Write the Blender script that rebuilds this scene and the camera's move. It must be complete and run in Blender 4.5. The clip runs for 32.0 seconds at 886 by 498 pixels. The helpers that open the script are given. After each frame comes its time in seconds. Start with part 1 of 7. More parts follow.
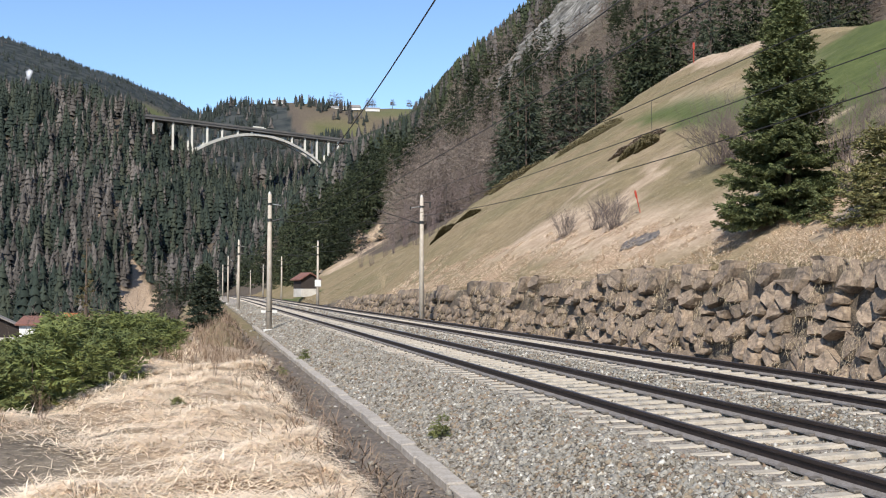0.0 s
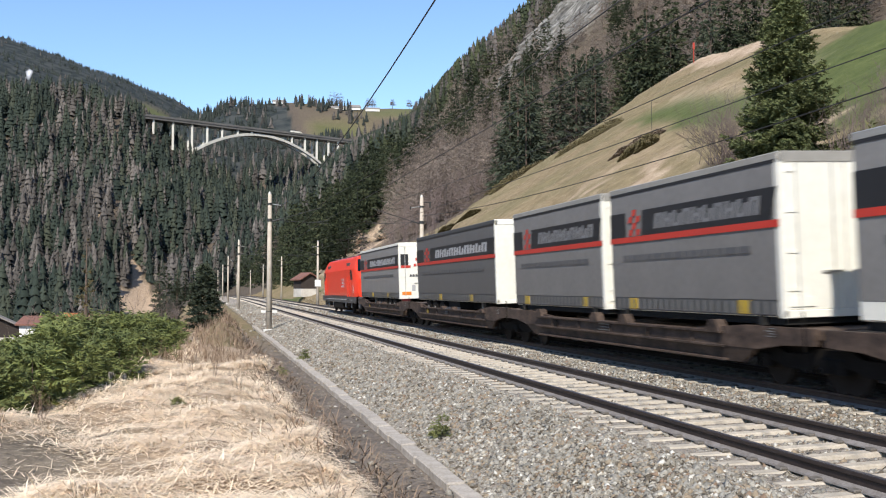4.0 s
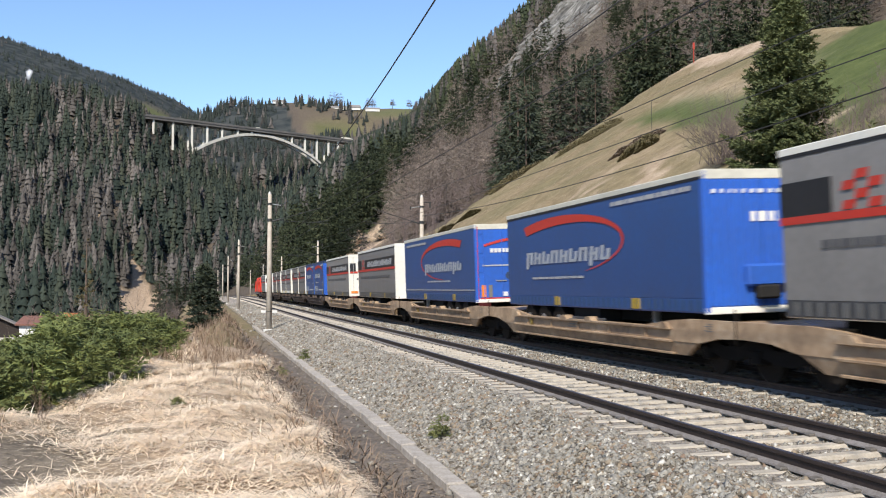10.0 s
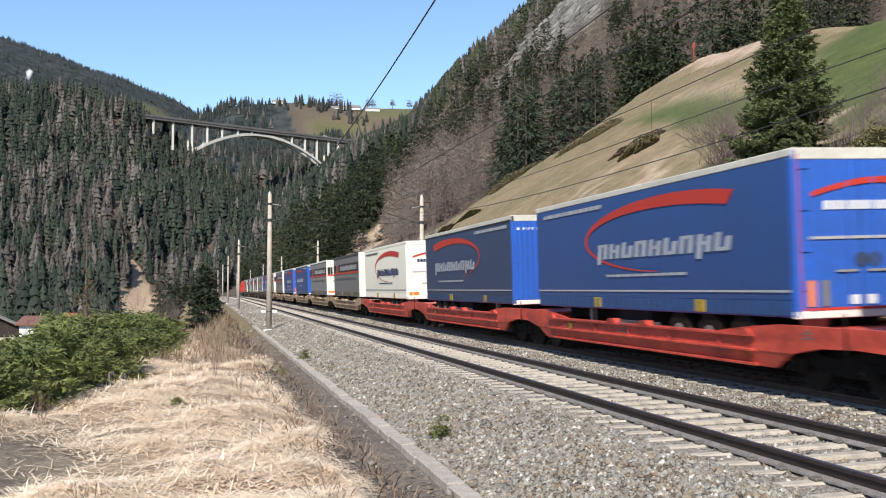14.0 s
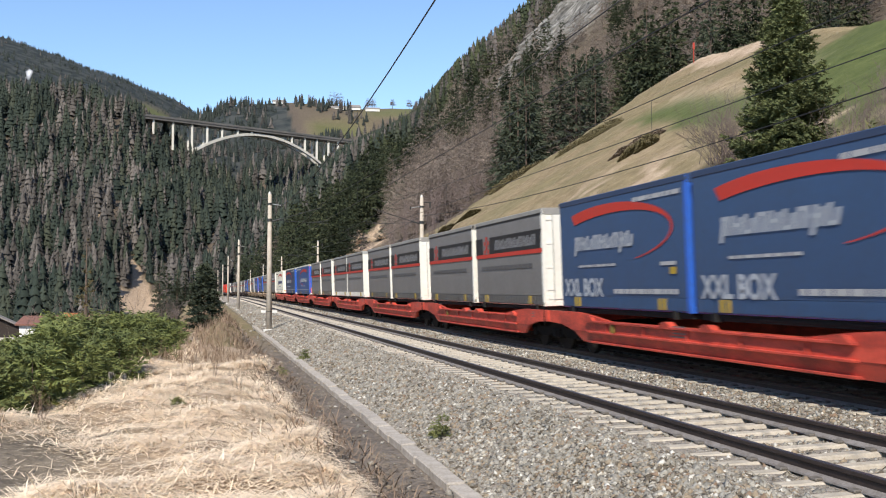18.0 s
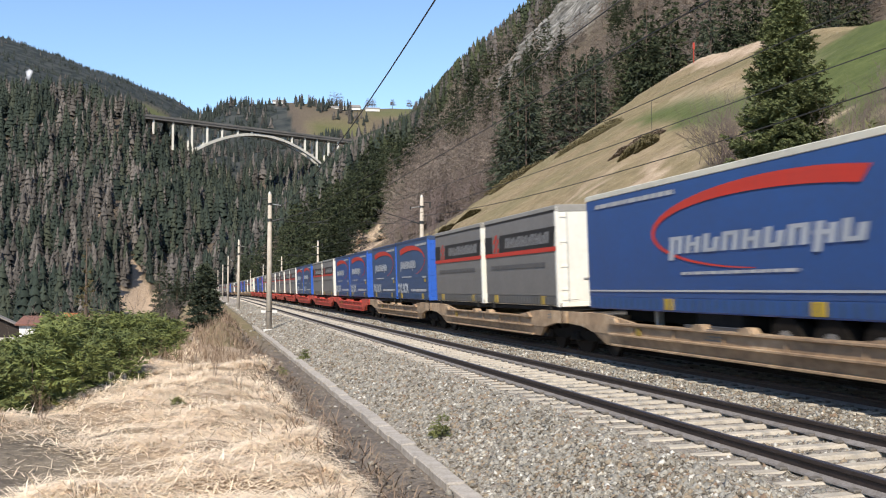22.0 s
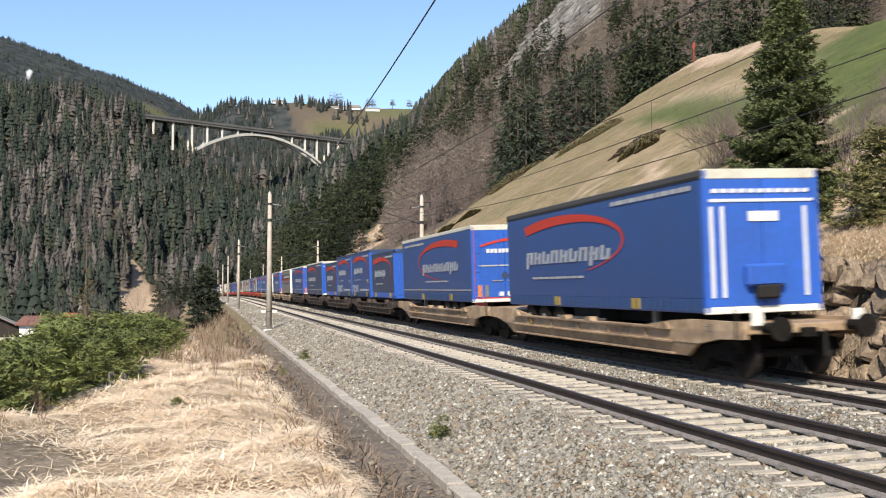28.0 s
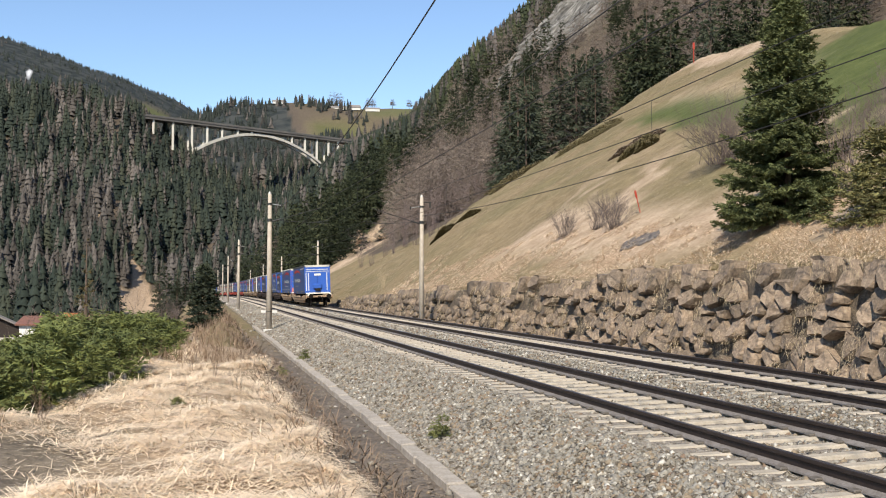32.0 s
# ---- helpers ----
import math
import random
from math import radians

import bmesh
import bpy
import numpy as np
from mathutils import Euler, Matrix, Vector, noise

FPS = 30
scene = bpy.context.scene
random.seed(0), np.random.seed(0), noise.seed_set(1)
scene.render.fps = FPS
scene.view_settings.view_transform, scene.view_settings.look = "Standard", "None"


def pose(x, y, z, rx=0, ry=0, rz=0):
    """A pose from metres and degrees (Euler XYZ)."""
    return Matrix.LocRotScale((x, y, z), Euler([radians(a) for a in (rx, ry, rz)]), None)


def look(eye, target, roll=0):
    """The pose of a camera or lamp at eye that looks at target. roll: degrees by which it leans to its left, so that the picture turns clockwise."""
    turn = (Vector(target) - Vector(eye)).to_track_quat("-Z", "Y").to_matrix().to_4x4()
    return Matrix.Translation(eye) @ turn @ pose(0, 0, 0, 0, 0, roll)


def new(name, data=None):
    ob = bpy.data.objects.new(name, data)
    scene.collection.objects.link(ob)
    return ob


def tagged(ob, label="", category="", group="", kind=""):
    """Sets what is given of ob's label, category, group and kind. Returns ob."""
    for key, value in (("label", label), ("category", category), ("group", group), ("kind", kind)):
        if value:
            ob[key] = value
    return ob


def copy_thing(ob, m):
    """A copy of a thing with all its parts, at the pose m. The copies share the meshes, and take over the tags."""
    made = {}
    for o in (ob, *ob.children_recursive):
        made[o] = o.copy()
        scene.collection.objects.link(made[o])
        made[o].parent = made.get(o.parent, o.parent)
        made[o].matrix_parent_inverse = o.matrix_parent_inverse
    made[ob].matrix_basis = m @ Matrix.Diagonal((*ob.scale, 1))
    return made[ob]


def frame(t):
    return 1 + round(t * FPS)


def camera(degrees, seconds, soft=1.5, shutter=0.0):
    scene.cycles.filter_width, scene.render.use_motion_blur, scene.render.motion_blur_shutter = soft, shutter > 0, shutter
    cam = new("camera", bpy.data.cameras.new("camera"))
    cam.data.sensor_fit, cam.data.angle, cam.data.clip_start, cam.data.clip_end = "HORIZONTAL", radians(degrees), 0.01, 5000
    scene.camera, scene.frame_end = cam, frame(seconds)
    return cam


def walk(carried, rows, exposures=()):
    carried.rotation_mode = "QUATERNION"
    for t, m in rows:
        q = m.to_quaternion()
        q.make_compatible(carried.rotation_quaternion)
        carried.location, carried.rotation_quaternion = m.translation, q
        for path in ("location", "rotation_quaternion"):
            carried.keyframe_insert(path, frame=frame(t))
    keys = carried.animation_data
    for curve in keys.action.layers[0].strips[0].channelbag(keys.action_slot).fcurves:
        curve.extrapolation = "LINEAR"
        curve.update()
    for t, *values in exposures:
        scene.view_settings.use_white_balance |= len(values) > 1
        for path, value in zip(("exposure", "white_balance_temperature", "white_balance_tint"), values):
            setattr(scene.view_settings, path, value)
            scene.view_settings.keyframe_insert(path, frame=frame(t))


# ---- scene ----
EYE = Vector((0.0, 0.0, 1.71))
cam = camera(47.5, 32.0, soft=1.08, shutter=0.3)
AIM = EYE + Vector((math.sin(radians(13.2)), math.cos(radians(13.2)), math.tan(radians(2.28))))
STAND = look(EYE, AIM, 0.0)
walk(cam, [(0.0, STAND), (32.0, STAND)], [(0.0, 0.40, 6480, 10), (3.0, 0.42, 6450, 10), (6.0, 0.5, 6520, 10), (9.0, 0.40, 6520, 10), (11.5, 0.42, 6550, 10), (12.1, 0.41, 6620, 10), (12.6, 0.28, 6500, 10), (13.2, 0.2, 6420, 10), (14.0, 0.44, 6500, 10),
                                          (17.0, 0.40, 6620, 10), (20.0, 0.48, 6680, 10), (23.0, 0.46, 6800, 10), (25.0, 0.50, 6950, 10), (28.0, 0.55, 6950, 10), (30.0, 0.40, 7050, 10), (32.0, 0.38, 7020, 10)])

# ---- sky and sun ----
SUN_EL, SUN_AZ = radians(42), radians(206)
world = bpy.data.worlds.new("sky")
scene.world = world
world.use_nodes = True
wn = world.node_tree.nodes
sky = wn.new("ShaderNodeTexSky")
sky.sky_type, sky.sun_disc, sky.sun_elevation, sky.sun_rotation = "NISHITA", False, SUN_EL, SUN_AZ
sky.altitude, sky.air_density, sky.dust_density, sky.ozone_density = 1200, 1.05, 0.0, 4.4
world.node_tree.links.new(sky.outputs[0], wn["Background"].inputs[0])
wn["Background"].inputs[1].default_value = 0.145
sun = new("sun", bpy.data.lights.new("sun", "SUN"))
sun.data.energy, sun.data.angle, sun.data.color = 4.6, radians(0.6), (1.0, 0.94, 0.83)
sun_from = Vector((math.sin(SUN_AZ) * math.cos(SUN_EL), math.cos(SUN_AZ) * math.cos(SUN_EL), math.sin(SUN_EL)))
sun.matrix_basis = look(sun_from * 100, (0, 0, 0))

# ---- materials ----
MATS = {}


def mat(name, a, b=None, scale=4.0, rough=0.8, bump=0.0, metal=0.0, spec=0.5, vary=0.0, fine=6.0, stretch=None, dist=0.02, c=None):
    """A surface of two or three colours mixed by coarse and fine noise, with relief and a shift from piece to piece."""
    if name in MATS:
        return MATS[name]
    m = bpy.data.materials.new(name)
    m.use_nodes = True
    MATS[name] = m
    nt, ns = m.node_tree, m.node_tree.nodes
    bs = ns["Principled BSDF"]
    bs.inputs["Roughness"].default_value, bs.inputs["Metallic"].default_value = rough, metal
    bs.inputs["Specular IOR Level"].default_value = spec
    b = b or tuple(x * 0.75 for x in a)
    co = ns.new("ShaderNodeTexCoord")
    mp = ns.new("ShaderNodeMapping")
    nt.links.new(co.outputs["Object"], mp.inputs[0])
    if stretch:
        mp.inputs["Scale"].default_value = stretch
    n1, n2 = ns.new("ShaderNodeTexNoise"), ns.new("ShaderNodeTexNoise")
    for n, s, d in ((n1, scale, 5.0), (n2, scale * fine, 4.0)):
        n.inputs["Scale"].default_value, n.inputs["Detail"].default_value = s, d
        nt.links.new(mp.outputs[0], n.inputs["Vector"])
    add = ns.new("ShaderNodeMath")
    add.operation = "ADD"
    nt.links.new(n1.outputs[0], add.inputs[0])
    nt.links.new(n2.outputs[0], add.inputs[1])
    ramp = ns.new("ShaderNodeValToRGB")
    half = ns.new("ShaderNodeMath")
    half.operation, half.inputs[1].default_value = "MULTIPLY", 0.5
    nt.links.new(add.outputs[0], half.inputs[0])
    nt.links.new(half.outputs[0], ramp.inputs[0])
    e = ramp.color_ramp.elements
    e[0].position, e[0].color, e[1].position, e[1].color = 0.36, (*b, 1), 0.64, (*a, 1)
    if c:
        e[1].position = 0.56
        k = e.new(0.68)
        k.color = (*c, 1)
    out = ramp.outputs[0]
    if vary:
        info = ns.new("ShaderNodeObjectInfo")
        geo = ns.new("ShaderNodeNewGeometry")
        s = ns.new("ShaderNodeMath")
        s.operation = "ADD"
        nt.links.new(info.outputs["Random"], s.inputs[0])
        nt.links.new(geo.outputs["Random Per Island"], s.inputs[1])
        mr = ns.new("ShaderNodeMapRange")
        mr.inputs["From Max"].default_value, mr.inputs["To Min"].default_value, mr.inputs["To Max"].default_value = 2.0, 1 - vary, 1 + vary
        nt.links.new(s.outputs[0], mr.inputs[0])
        hs = ns.new("ShaderNodeHueSaturation")
        nt.links.new(mr.outputs[0], hs.inputs["Value"])
        nt.links.new(out, hs.inputs["Color"])
        out = hs.outputs[0]
    nt.links.new(out, bs.inputs["Base Color"])
    if bump:
        bp = ns.new("ShaderNodeBump")
        bp.inputs["Strength"].default_value, bp.inputs["Distance"].default_value = bump, dist
        nt.links.new(half.outputs[0], bp.inputs["Height"])
        nt.links.new(bp.outputs[0], bs.inputs["Normal"])
    return m


CONCRETE = mat("concrete", (0.52, 0.455, 0.38), (0.36, 0.31, 0.255), 3, 0.9, 0.3, vary=0.12)
SLEEPER = mat("sleeper concrete", (0.5, 0.44, 0.36), (0.34, 0.295, 0.235), 6, 0.9, 0.3, vary=0.15)
RAIL = mat("rail steel", (0.055, 0.04, 0.035), (0.03, 0.022, 0.02), 8, 0.6, 0.1, metal=0.4)
# Paler steel for the foot's upper faces: the light they catch, as colour.
LITRAILFOOT = mat("lit rail foot", (0.23, 0.21, 0.2), (0.13, 0.112, 0.1), 6, 0.7, 0.1)
CLIP = mat("rail clips", (0.16, 0.14, 0.12), (0.08, 0.07, 0.06), 8, 0.7, 0.1)
RAILHEAD = mat("rail head steel", (0.16, 0.15, 0.16), (0.10, 0.09, 0.10), 8, 0.42, 0.0, metal=0.8, stretch=(1, 0.05, 1))
BALLAST = mat("ballast", (0.36, 0.31, 0.25), (0.12, 0.1, 0.08), 16, 0.95, 1.0, fine=4, dist=0.05, c=(0.46, 0.44, 0.42))


def stone_mix():
    """Crushed stone of several colours, one to each piece."""
    m = mat("ballast stones", (0.9, 0.9, 0.9), (0.6, 0.58, 0.55), 9, 0.9, 0.3, fine=5)
    nt, ns = m.node_tree, m.node_tree.nodes
    bs = ns["Principled BSDF"]
    grain = bs.inputs["Base Color"].links[0].from_socket
    geo, ramp, mul = ns.new("ShaderNodeNewGeometry"), ns.new("ShaderNodeValToRGB"), ns.new("ShaderNodeMix")
    nt.links.new(geo.outputs["Random Per Island"], ramp.inputs[0])
    ramp.color_ramp.interpolation = "CONSTANT"
    e = ramp.color_ramp.elements
    e[0].position, e[0].color, e[1].position, e[1].color = 0.0, (0.13, 0.108, 0.082, 1), 0.13, (0.28, 0.255, 0.212, 1)
    for at, c in ((0.33, (0.335, 0.318, 0.282)), (0.52, (0.33, 0.265, 0.19)), (0.66, (0.42, 0.395, 0.345)), (0.78, (0.22, 0.21, 0.185)), (0.86, (0.5, 0.465, 0.4)), (0.93, (0.26, 0.18, 0.125)), (0.97, (0.66, 0.635, 0.58))):
        e.new(at).color = (*c, 1)
    mul.data_type, mul.blend_type = "RGBA", "MULTIPLY"
    mul.inputs["Factor"].default_value = 1.0
    nt.links.new(ramp.outputs[0], mul.inputs["A"])
    nt.links.new(grain, mul.inputs["B"])
    nt.links.new(mul.outputs["Result"], bs.inputs["Base Color"])
    return m


STONES = stone_mix()
GRAVEL = mat("ditch soil", (0.23, 0.19, 0.152), (0.12, 0.097, 0.078), 5, 0.95, 0.8, fine=9, dist=0.04, vary=0.3)
STRAW = mat("straw", (0.98, 0.83, 0.64), (0.72, 0.56, 0.4), 3, 0.85, 0.0, vary=0.4)
DRY = mat("dry grass blades", (0.5, 0.395, 0.265), (0.32, 0.25, 0.155), 1, 0.9, 0.0, vary=0.3)
BOULDER = mat("wall stone", (0.25, 0.186, 0.133), (0.1, 0.077, 0.058), 3.0, 0.9, 1.0, vary=0.55, fine=5, dist=0.035, c=(0.32, 0.265, 0.2))
# Bluish needles: the haze over the far mountain is mixed into this colour.
HAZYSPRUCE = mat("haze-tinted distant spruce needles", (0.034, 0.044, 0.036), (0.018, 0.025, 0.022), 0.05, 0.9, 0.0, vary=0.25)
SPRUCE = mat("spruce needles", (0.047, 0.06, 0.031), (0.023, 0.031, 0.018), 0.8, 0.85, 0.0, vary=0.2)


def toned(name, dark, light, other, rough=0.9):
    """Foliage of a whole wood, its colour shifting from tree to tree by the stored tone and a little inside each crown."""
    m = mat(name, (1.0, 1.0, 1.0), (0.7, 0.7, 0.7), 0.6, rough, 0.0, vary=0.12)
    nt, ns = m.node_tree, m.node_tree.nodes
    bs = ns["Principled BSDF"]
    bs.inputs["Specular IOR Level"].default_value = 0.2
    grain = bs.inputs["Base Color"].links[0].from_socket
    at, ramp, mul = ns.new("ShaderNodeAttribute"), ns.new("ShaderNodeValToRGB"), ns.new("ShaderNodeMix")
    at.attribute_name = "tone"
    nt.links.new(at.outputs["Fac"], ramp.inputs[0])
    e = ramp.color_ramp.elements
    e[0].position, e[0].color, e[1].position, e[1].color = 0.05, (*dark, 1), 0.95, (*other, 1)
    e.new(0.6).color = (*light, 1)
    mul.data_type, mul.blend_type = "RGBA", "MULTIPLY"
    mul.inputs["Factor"].default_value = 1.0
    nt.links.new(ramp.outputs[0], mul.inputs["A"])
    nt.links.new(grain, mul.inputs["B"])
    nt.links.new(mul.outputs["Result"], bs.inputs["Base Color"])
    return m


SPRUCEWOOD = toned("spruce wood", (0.024, 0.032, 0.018), (0.046, 0.058, 0.03), (0.07, 0.078, 0.04))
# Both opposite woods are shifted to blue-grey, valley haze painted into their colours.
HAZYWOOD = toned("haze-tinted opposite spruce wood", (0.023, 0.032, 0.026), (0.038, 0.05, 0.039), (0.056, 0.064, 0.045))
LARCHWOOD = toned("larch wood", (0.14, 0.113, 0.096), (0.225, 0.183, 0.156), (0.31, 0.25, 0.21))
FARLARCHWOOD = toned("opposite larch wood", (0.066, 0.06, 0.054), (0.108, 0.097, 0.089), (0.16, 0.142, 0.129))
LARCH = mat("bare larch twigs", (0.22, 0.175, 0.145), (0.14, 0.112, 0.094), 0.5, 0.9, 0.0, vary=0.3)
BARK = mat("bark", (0.14, 0.10, 0.075), (0.07, 0.05, 0.04), 4, 0.95, 0.5)
TWIG = mat("shrub twigs", (0.145, 0.11, 0.095), (0.085, 0.066, 0.058), 3, 0.9, 0.0, vary=0.2)
LEAF = mat("hedge needles", (0.175, 0.195, 0.052), (0.062, 0.084, 0.028), 1.2, 0.8, 0.0, vary=0.4)
SHRUBBROWN = mat("withered juniper twigs", (0.22, 0.165, 0.12), (0.13, 0.095, 0.068), 0.6, 0.9, 0.0, vary=0.12)
SHRUBGREEN = mat("juniper needles", (0.135, 0.106, 0.043), (0.08, 0.064, 0.029), 0.6, 0.9, 0.0, vary=0.12)
CABLE = mat("cable", (0.05, 0.05, 0.05), None, 5, 0.6, 0.0, metal=0.4)
GALV = mat("galvanised steel", (0.42, 0.42, 0.41), (0.3, 0.3, 0.3), 5, 0.5, 0.0, metal=0.6)
WHITEPAINT = mat("white paint", (0.72, 0.71, 0.68), (0.6, 0.58, 0.54), 3, 0.5, 0.0)
BLACK = mat("black rubber", (0.015, 0.015, 0.015), (0.028, 0.026, 0.024), 4, 0.9, 0.1, spec=0.15)


# ---- building helpers ----
def thing(name, label, category, group="", kind="", m=None):
    ob = new(name)
    tagged(ob, label, category, group, kind)
    if m is not None:
        ob.matrix_basis = m
    return ob


def mesh_ob(name, verts, faces, material, parent=None, label="", smooth=False):
    me = bpy.data.meshes.new(name)
    me.from_pydata([tuple(v) for v in verts], [], [tuple(f) for f in faces])
    me.materials.append(material)
    if smooth:
        me.polygons.foreach_set("use_smooth", [True] * len(me.polygons))
    ob = new(name, me)
    ob.parent = parent
    if label:
        tagged(ob, label)
    return ob


def array_ob(name, verts, tris, material, parent=None, label="", smooth=False):
    """A mesh from numpy arrays of points and triangles."""
    me = bpy.data.meshes.new(name)
    n = len(tris)
    me.vertices.add(len(verts))
    me.vertices.foreach_set("co", np.asarray(verts, dtype=np.float32).ravel())
    me.loops.add(n * 3)
    me.loops.foreach_set("vertex_index", np.asarray(tris, dtype=np.int32).ravel())
    me.polygons.add(n)
    me.polygons.foreach_set("loop_start", np.arange(0, n * 3, 3, dtype=np.int32))
    me.polygons.foreach_set("loop_total", np.full(n, 3, dtype=np.int32))
    if smooth:
        me.polygons.foreach_set("use_smooth", np.ones(n, dtype=bool))
    me.update(calc_edges=True)
    me.materials.append(material)
    ob = new(name, me)
    ob.parent = parent
    if label:
        tagged(ob, label)
    return ob


def part(name, bm, material, parent=None, label="", smooth=False):
    me = bpy.data.meshes.new(name)
    bm.normal_update()
    bm.to_mesh(me)
    bm.free()
    me.materials.append(material)
    if smooth:
        me.polygons.foreach_set("use_smooth", [True] * len(me.polygons))
    ob = new(name, me)
    ob.parent = parent
    if label:
        tagged(ob, label)
    return ob


def box(x0, x1, y0, y1, z0, z1, bevel=0.0, bm=None):
    bm = bm or bmesh.new()
    r = bmesh.ops.create_cube(bm, size=1.0)
    bmesh.ops.transform(bm, matrix=Matrix.Translation(((x0 + x1) / 2, (y0 + y1) / 2, (z0 + z1) / 2)) @ Matrix.Diagonal((x1 - x0, y1 - y0, z1 - z0, 1)), verts=r["verts"])
    if bevel:
        es = list({e for v in r["verts"] for e in v.link_edges})
        bmesh.ops.bevel(bm, geom=es, offset=bevel, segments=1, affect="EDGES")
    return bm


def rod(p, q, r0, r1=None, n=8, bm=None):
    """A tapered round bar from p to q."""
    bm = bm or bmesh.new()
    p, q = Vector(p), Vector(q)
    d = q - p
    c = bmesh.ops.create_cone(bm, cap_ends=True, segments=n, radius1=r0, radius2=r0 if r1 is None else r1, depth=d.length)
    bmesh.ops.transform(bm, matrix=Matrix.Translation((p + q) / 2) @ d.to_track_quat("Z", "Y").to_matrix().to_4x4(), verts=c["verts"])
    return bm


def prism(outline, x0, x1, bm=None):
    """An outline in y and z pushed along x from x0 to x1."""
    bm = bm or bmesh.new()
    a = [bm.verts.new((x0, y, z)) for y, z in outline]
    b = [bm.verts.new((x1, y, z)) for y, z in outline]
    bm.faces.new(a)
    bm.faces.new(b[::-1])
    n = len(outline)
    for i in range(n):
        j = (i + 1) % n
        bm.faces.new((a[j], a[i], b[i], b[j]))
    bmesh.ops.recalc_face_normals(bm, faces=bm.faces[:])
    return bm


def joined(protos, places):
    """Copies of prototype (verts, tris) pairs at places (proto index, x, y, z, turn, width, height), as one pair of arrays."""
    vs, ts, base = [], [], 0
    for i, x, y, z, turn, w, h in places:
        v, t = protos[i]
        c, s = math.cos(turn), math.sin(turn)
        vs.append(np.column_stack(((v[:, 0] * c - v[:, 1] * s) * w + x, (v[:, 0] * s + v[:, 1] * c) * w + y, v[:, 2] * h + z)))
        ts.append(t + base)
        base += len(v)
    return np.concatenate(vs), np.concatenate(ts)


def tone_trees(ob, protos, places, seed=1):
    """Stores one random tone for each tree of a wood."""
    g = np.random.default_rng(seed)
    at = ob.data.attributes.new("tone", "FLOAT", "POINT")
    at.data.foreach_set("value", np.concatenate([np.full(len(protos[p[0]][0]), g.uniform(0, 1), dtype=np.float32) for p in places]))
    return ob


# ---- the line of the tracks ----
X_NEAR, X_FAR, CANT = 6.72, 10.9, 0.05


def bend(y):
    """Sideways shift of the line, which curves away to the west past 240 m."""
    y = np.asarray(y, dtype=float)
    return -np.clip(y - 240, 0, None) ** 2 / (2 * 1900.0)


def dip(y):
    y = np.asarray(y, dtype=float)
    return -np.clip(y - 180, 0, None) ** 2 / (2 * 24000.0)
# ---- the land ----
rng = np.random.default_rng(7)


def lattice(x, y, size, seed):
    """Smooth value noise between -1 and 1."""
    gx, gy = np.asarray(x) / size, np.asarray(y) / size
    ix, iy = np.floor(gx).astype(int), np.floor(gy).astype(int)
    fx, fy = gx - ix, gy - iy
    fx, fy = fx * fx * (3 - 2 * fx), fy * fy * (3 - 2 * fy)

    def h(a, b):
        k = (a * 374761393 + b * 668265263 + seed * 974711) & 0xFFFFFFFF
        k = ((k ^ (k >> 13)) * 1274126177) & 0xFFFFFFFF
        return ((k ^ (k >> 16)) & 0xFFFF) / 32767.5 - 1

    return (h(ix, iy) * (1 - fx) + h(ix + 1, iy) * fx) * (1 - fy) + (h(ix, iy + 1) * (1 - fx) + h(ix + 1, iy + 1) * fx) * fy


def brow_x(y):
    return np.interp(y, [-300, 20, 54, 73, 99, 125, 160], [30, 32, 40.6, 48, 58, 66, 67])


def spur_end(x, y):
    """How far a point lies past the slanting end of the grassy spur."""
    return np.clip(y - (98 + (x - 18) * 0.68), 0, None)


def wall_top(y):
    return np.interp(y, [-80, 0, 20, 56, 106, 122], [2.6, 2.5, 2.25, 1.6, 0.4, -0.2])


def berm_left(y):
    return np.interp(y, [0, 14, 20, 31, 60], [-4.6, -2.7, -1.9, -0.7, -0.2])


def grid_value(x, y, xs, ys, table):
    t = np.array(table, dtype=float)
    rows = np.stack([np.interp(x, xs, r) for r in t])
    k = np.clip(np.searchsorted(ys, y) - 1, 0, len(ys) - 2)
    f = np.clip((y - np.take(ys, k)) / (np.take(ys, k + 1) - np.take(ys, k)), 0, 1)
    f = f * f * (3 - 2 * f)
    a = np.take_along_axis(rows, k[None], 0)[0]
    b = np.take_along_axis(rows, (k + 1)[None], 0)[0]
    return a * (1 - f) + b * f


FAR_X = np.array([-3000, -480, -220, -60, 30, 130, 300, 3000.0])
FAR_Y = np.array([300, 420, 650, 870, 1150, 1500, 2000, 2700, 4600.0])
FAR_Z = [
    [40, -8, -16, -14, -8, 10, 30, 60],
    [120, 20, 0, -4, 0, 20, 40, 90],
    [260, 110, 80, 62, 34, 50, 90, 160],
    [380, 190, 165, 140, 60, 100, 170, 260],
    [470, 230, 175, 150, 150, 172, 190, 330],
    [560, 300, 240, 228, 262, 274, 270, 380],
    [760, 470, 380, 300, 270, 272, 268, 400],
    [915, 618, 543, 468, 400, 250, 240, 400],
    [915, 615, 535, 445, 365, 240, 230, 400],
]


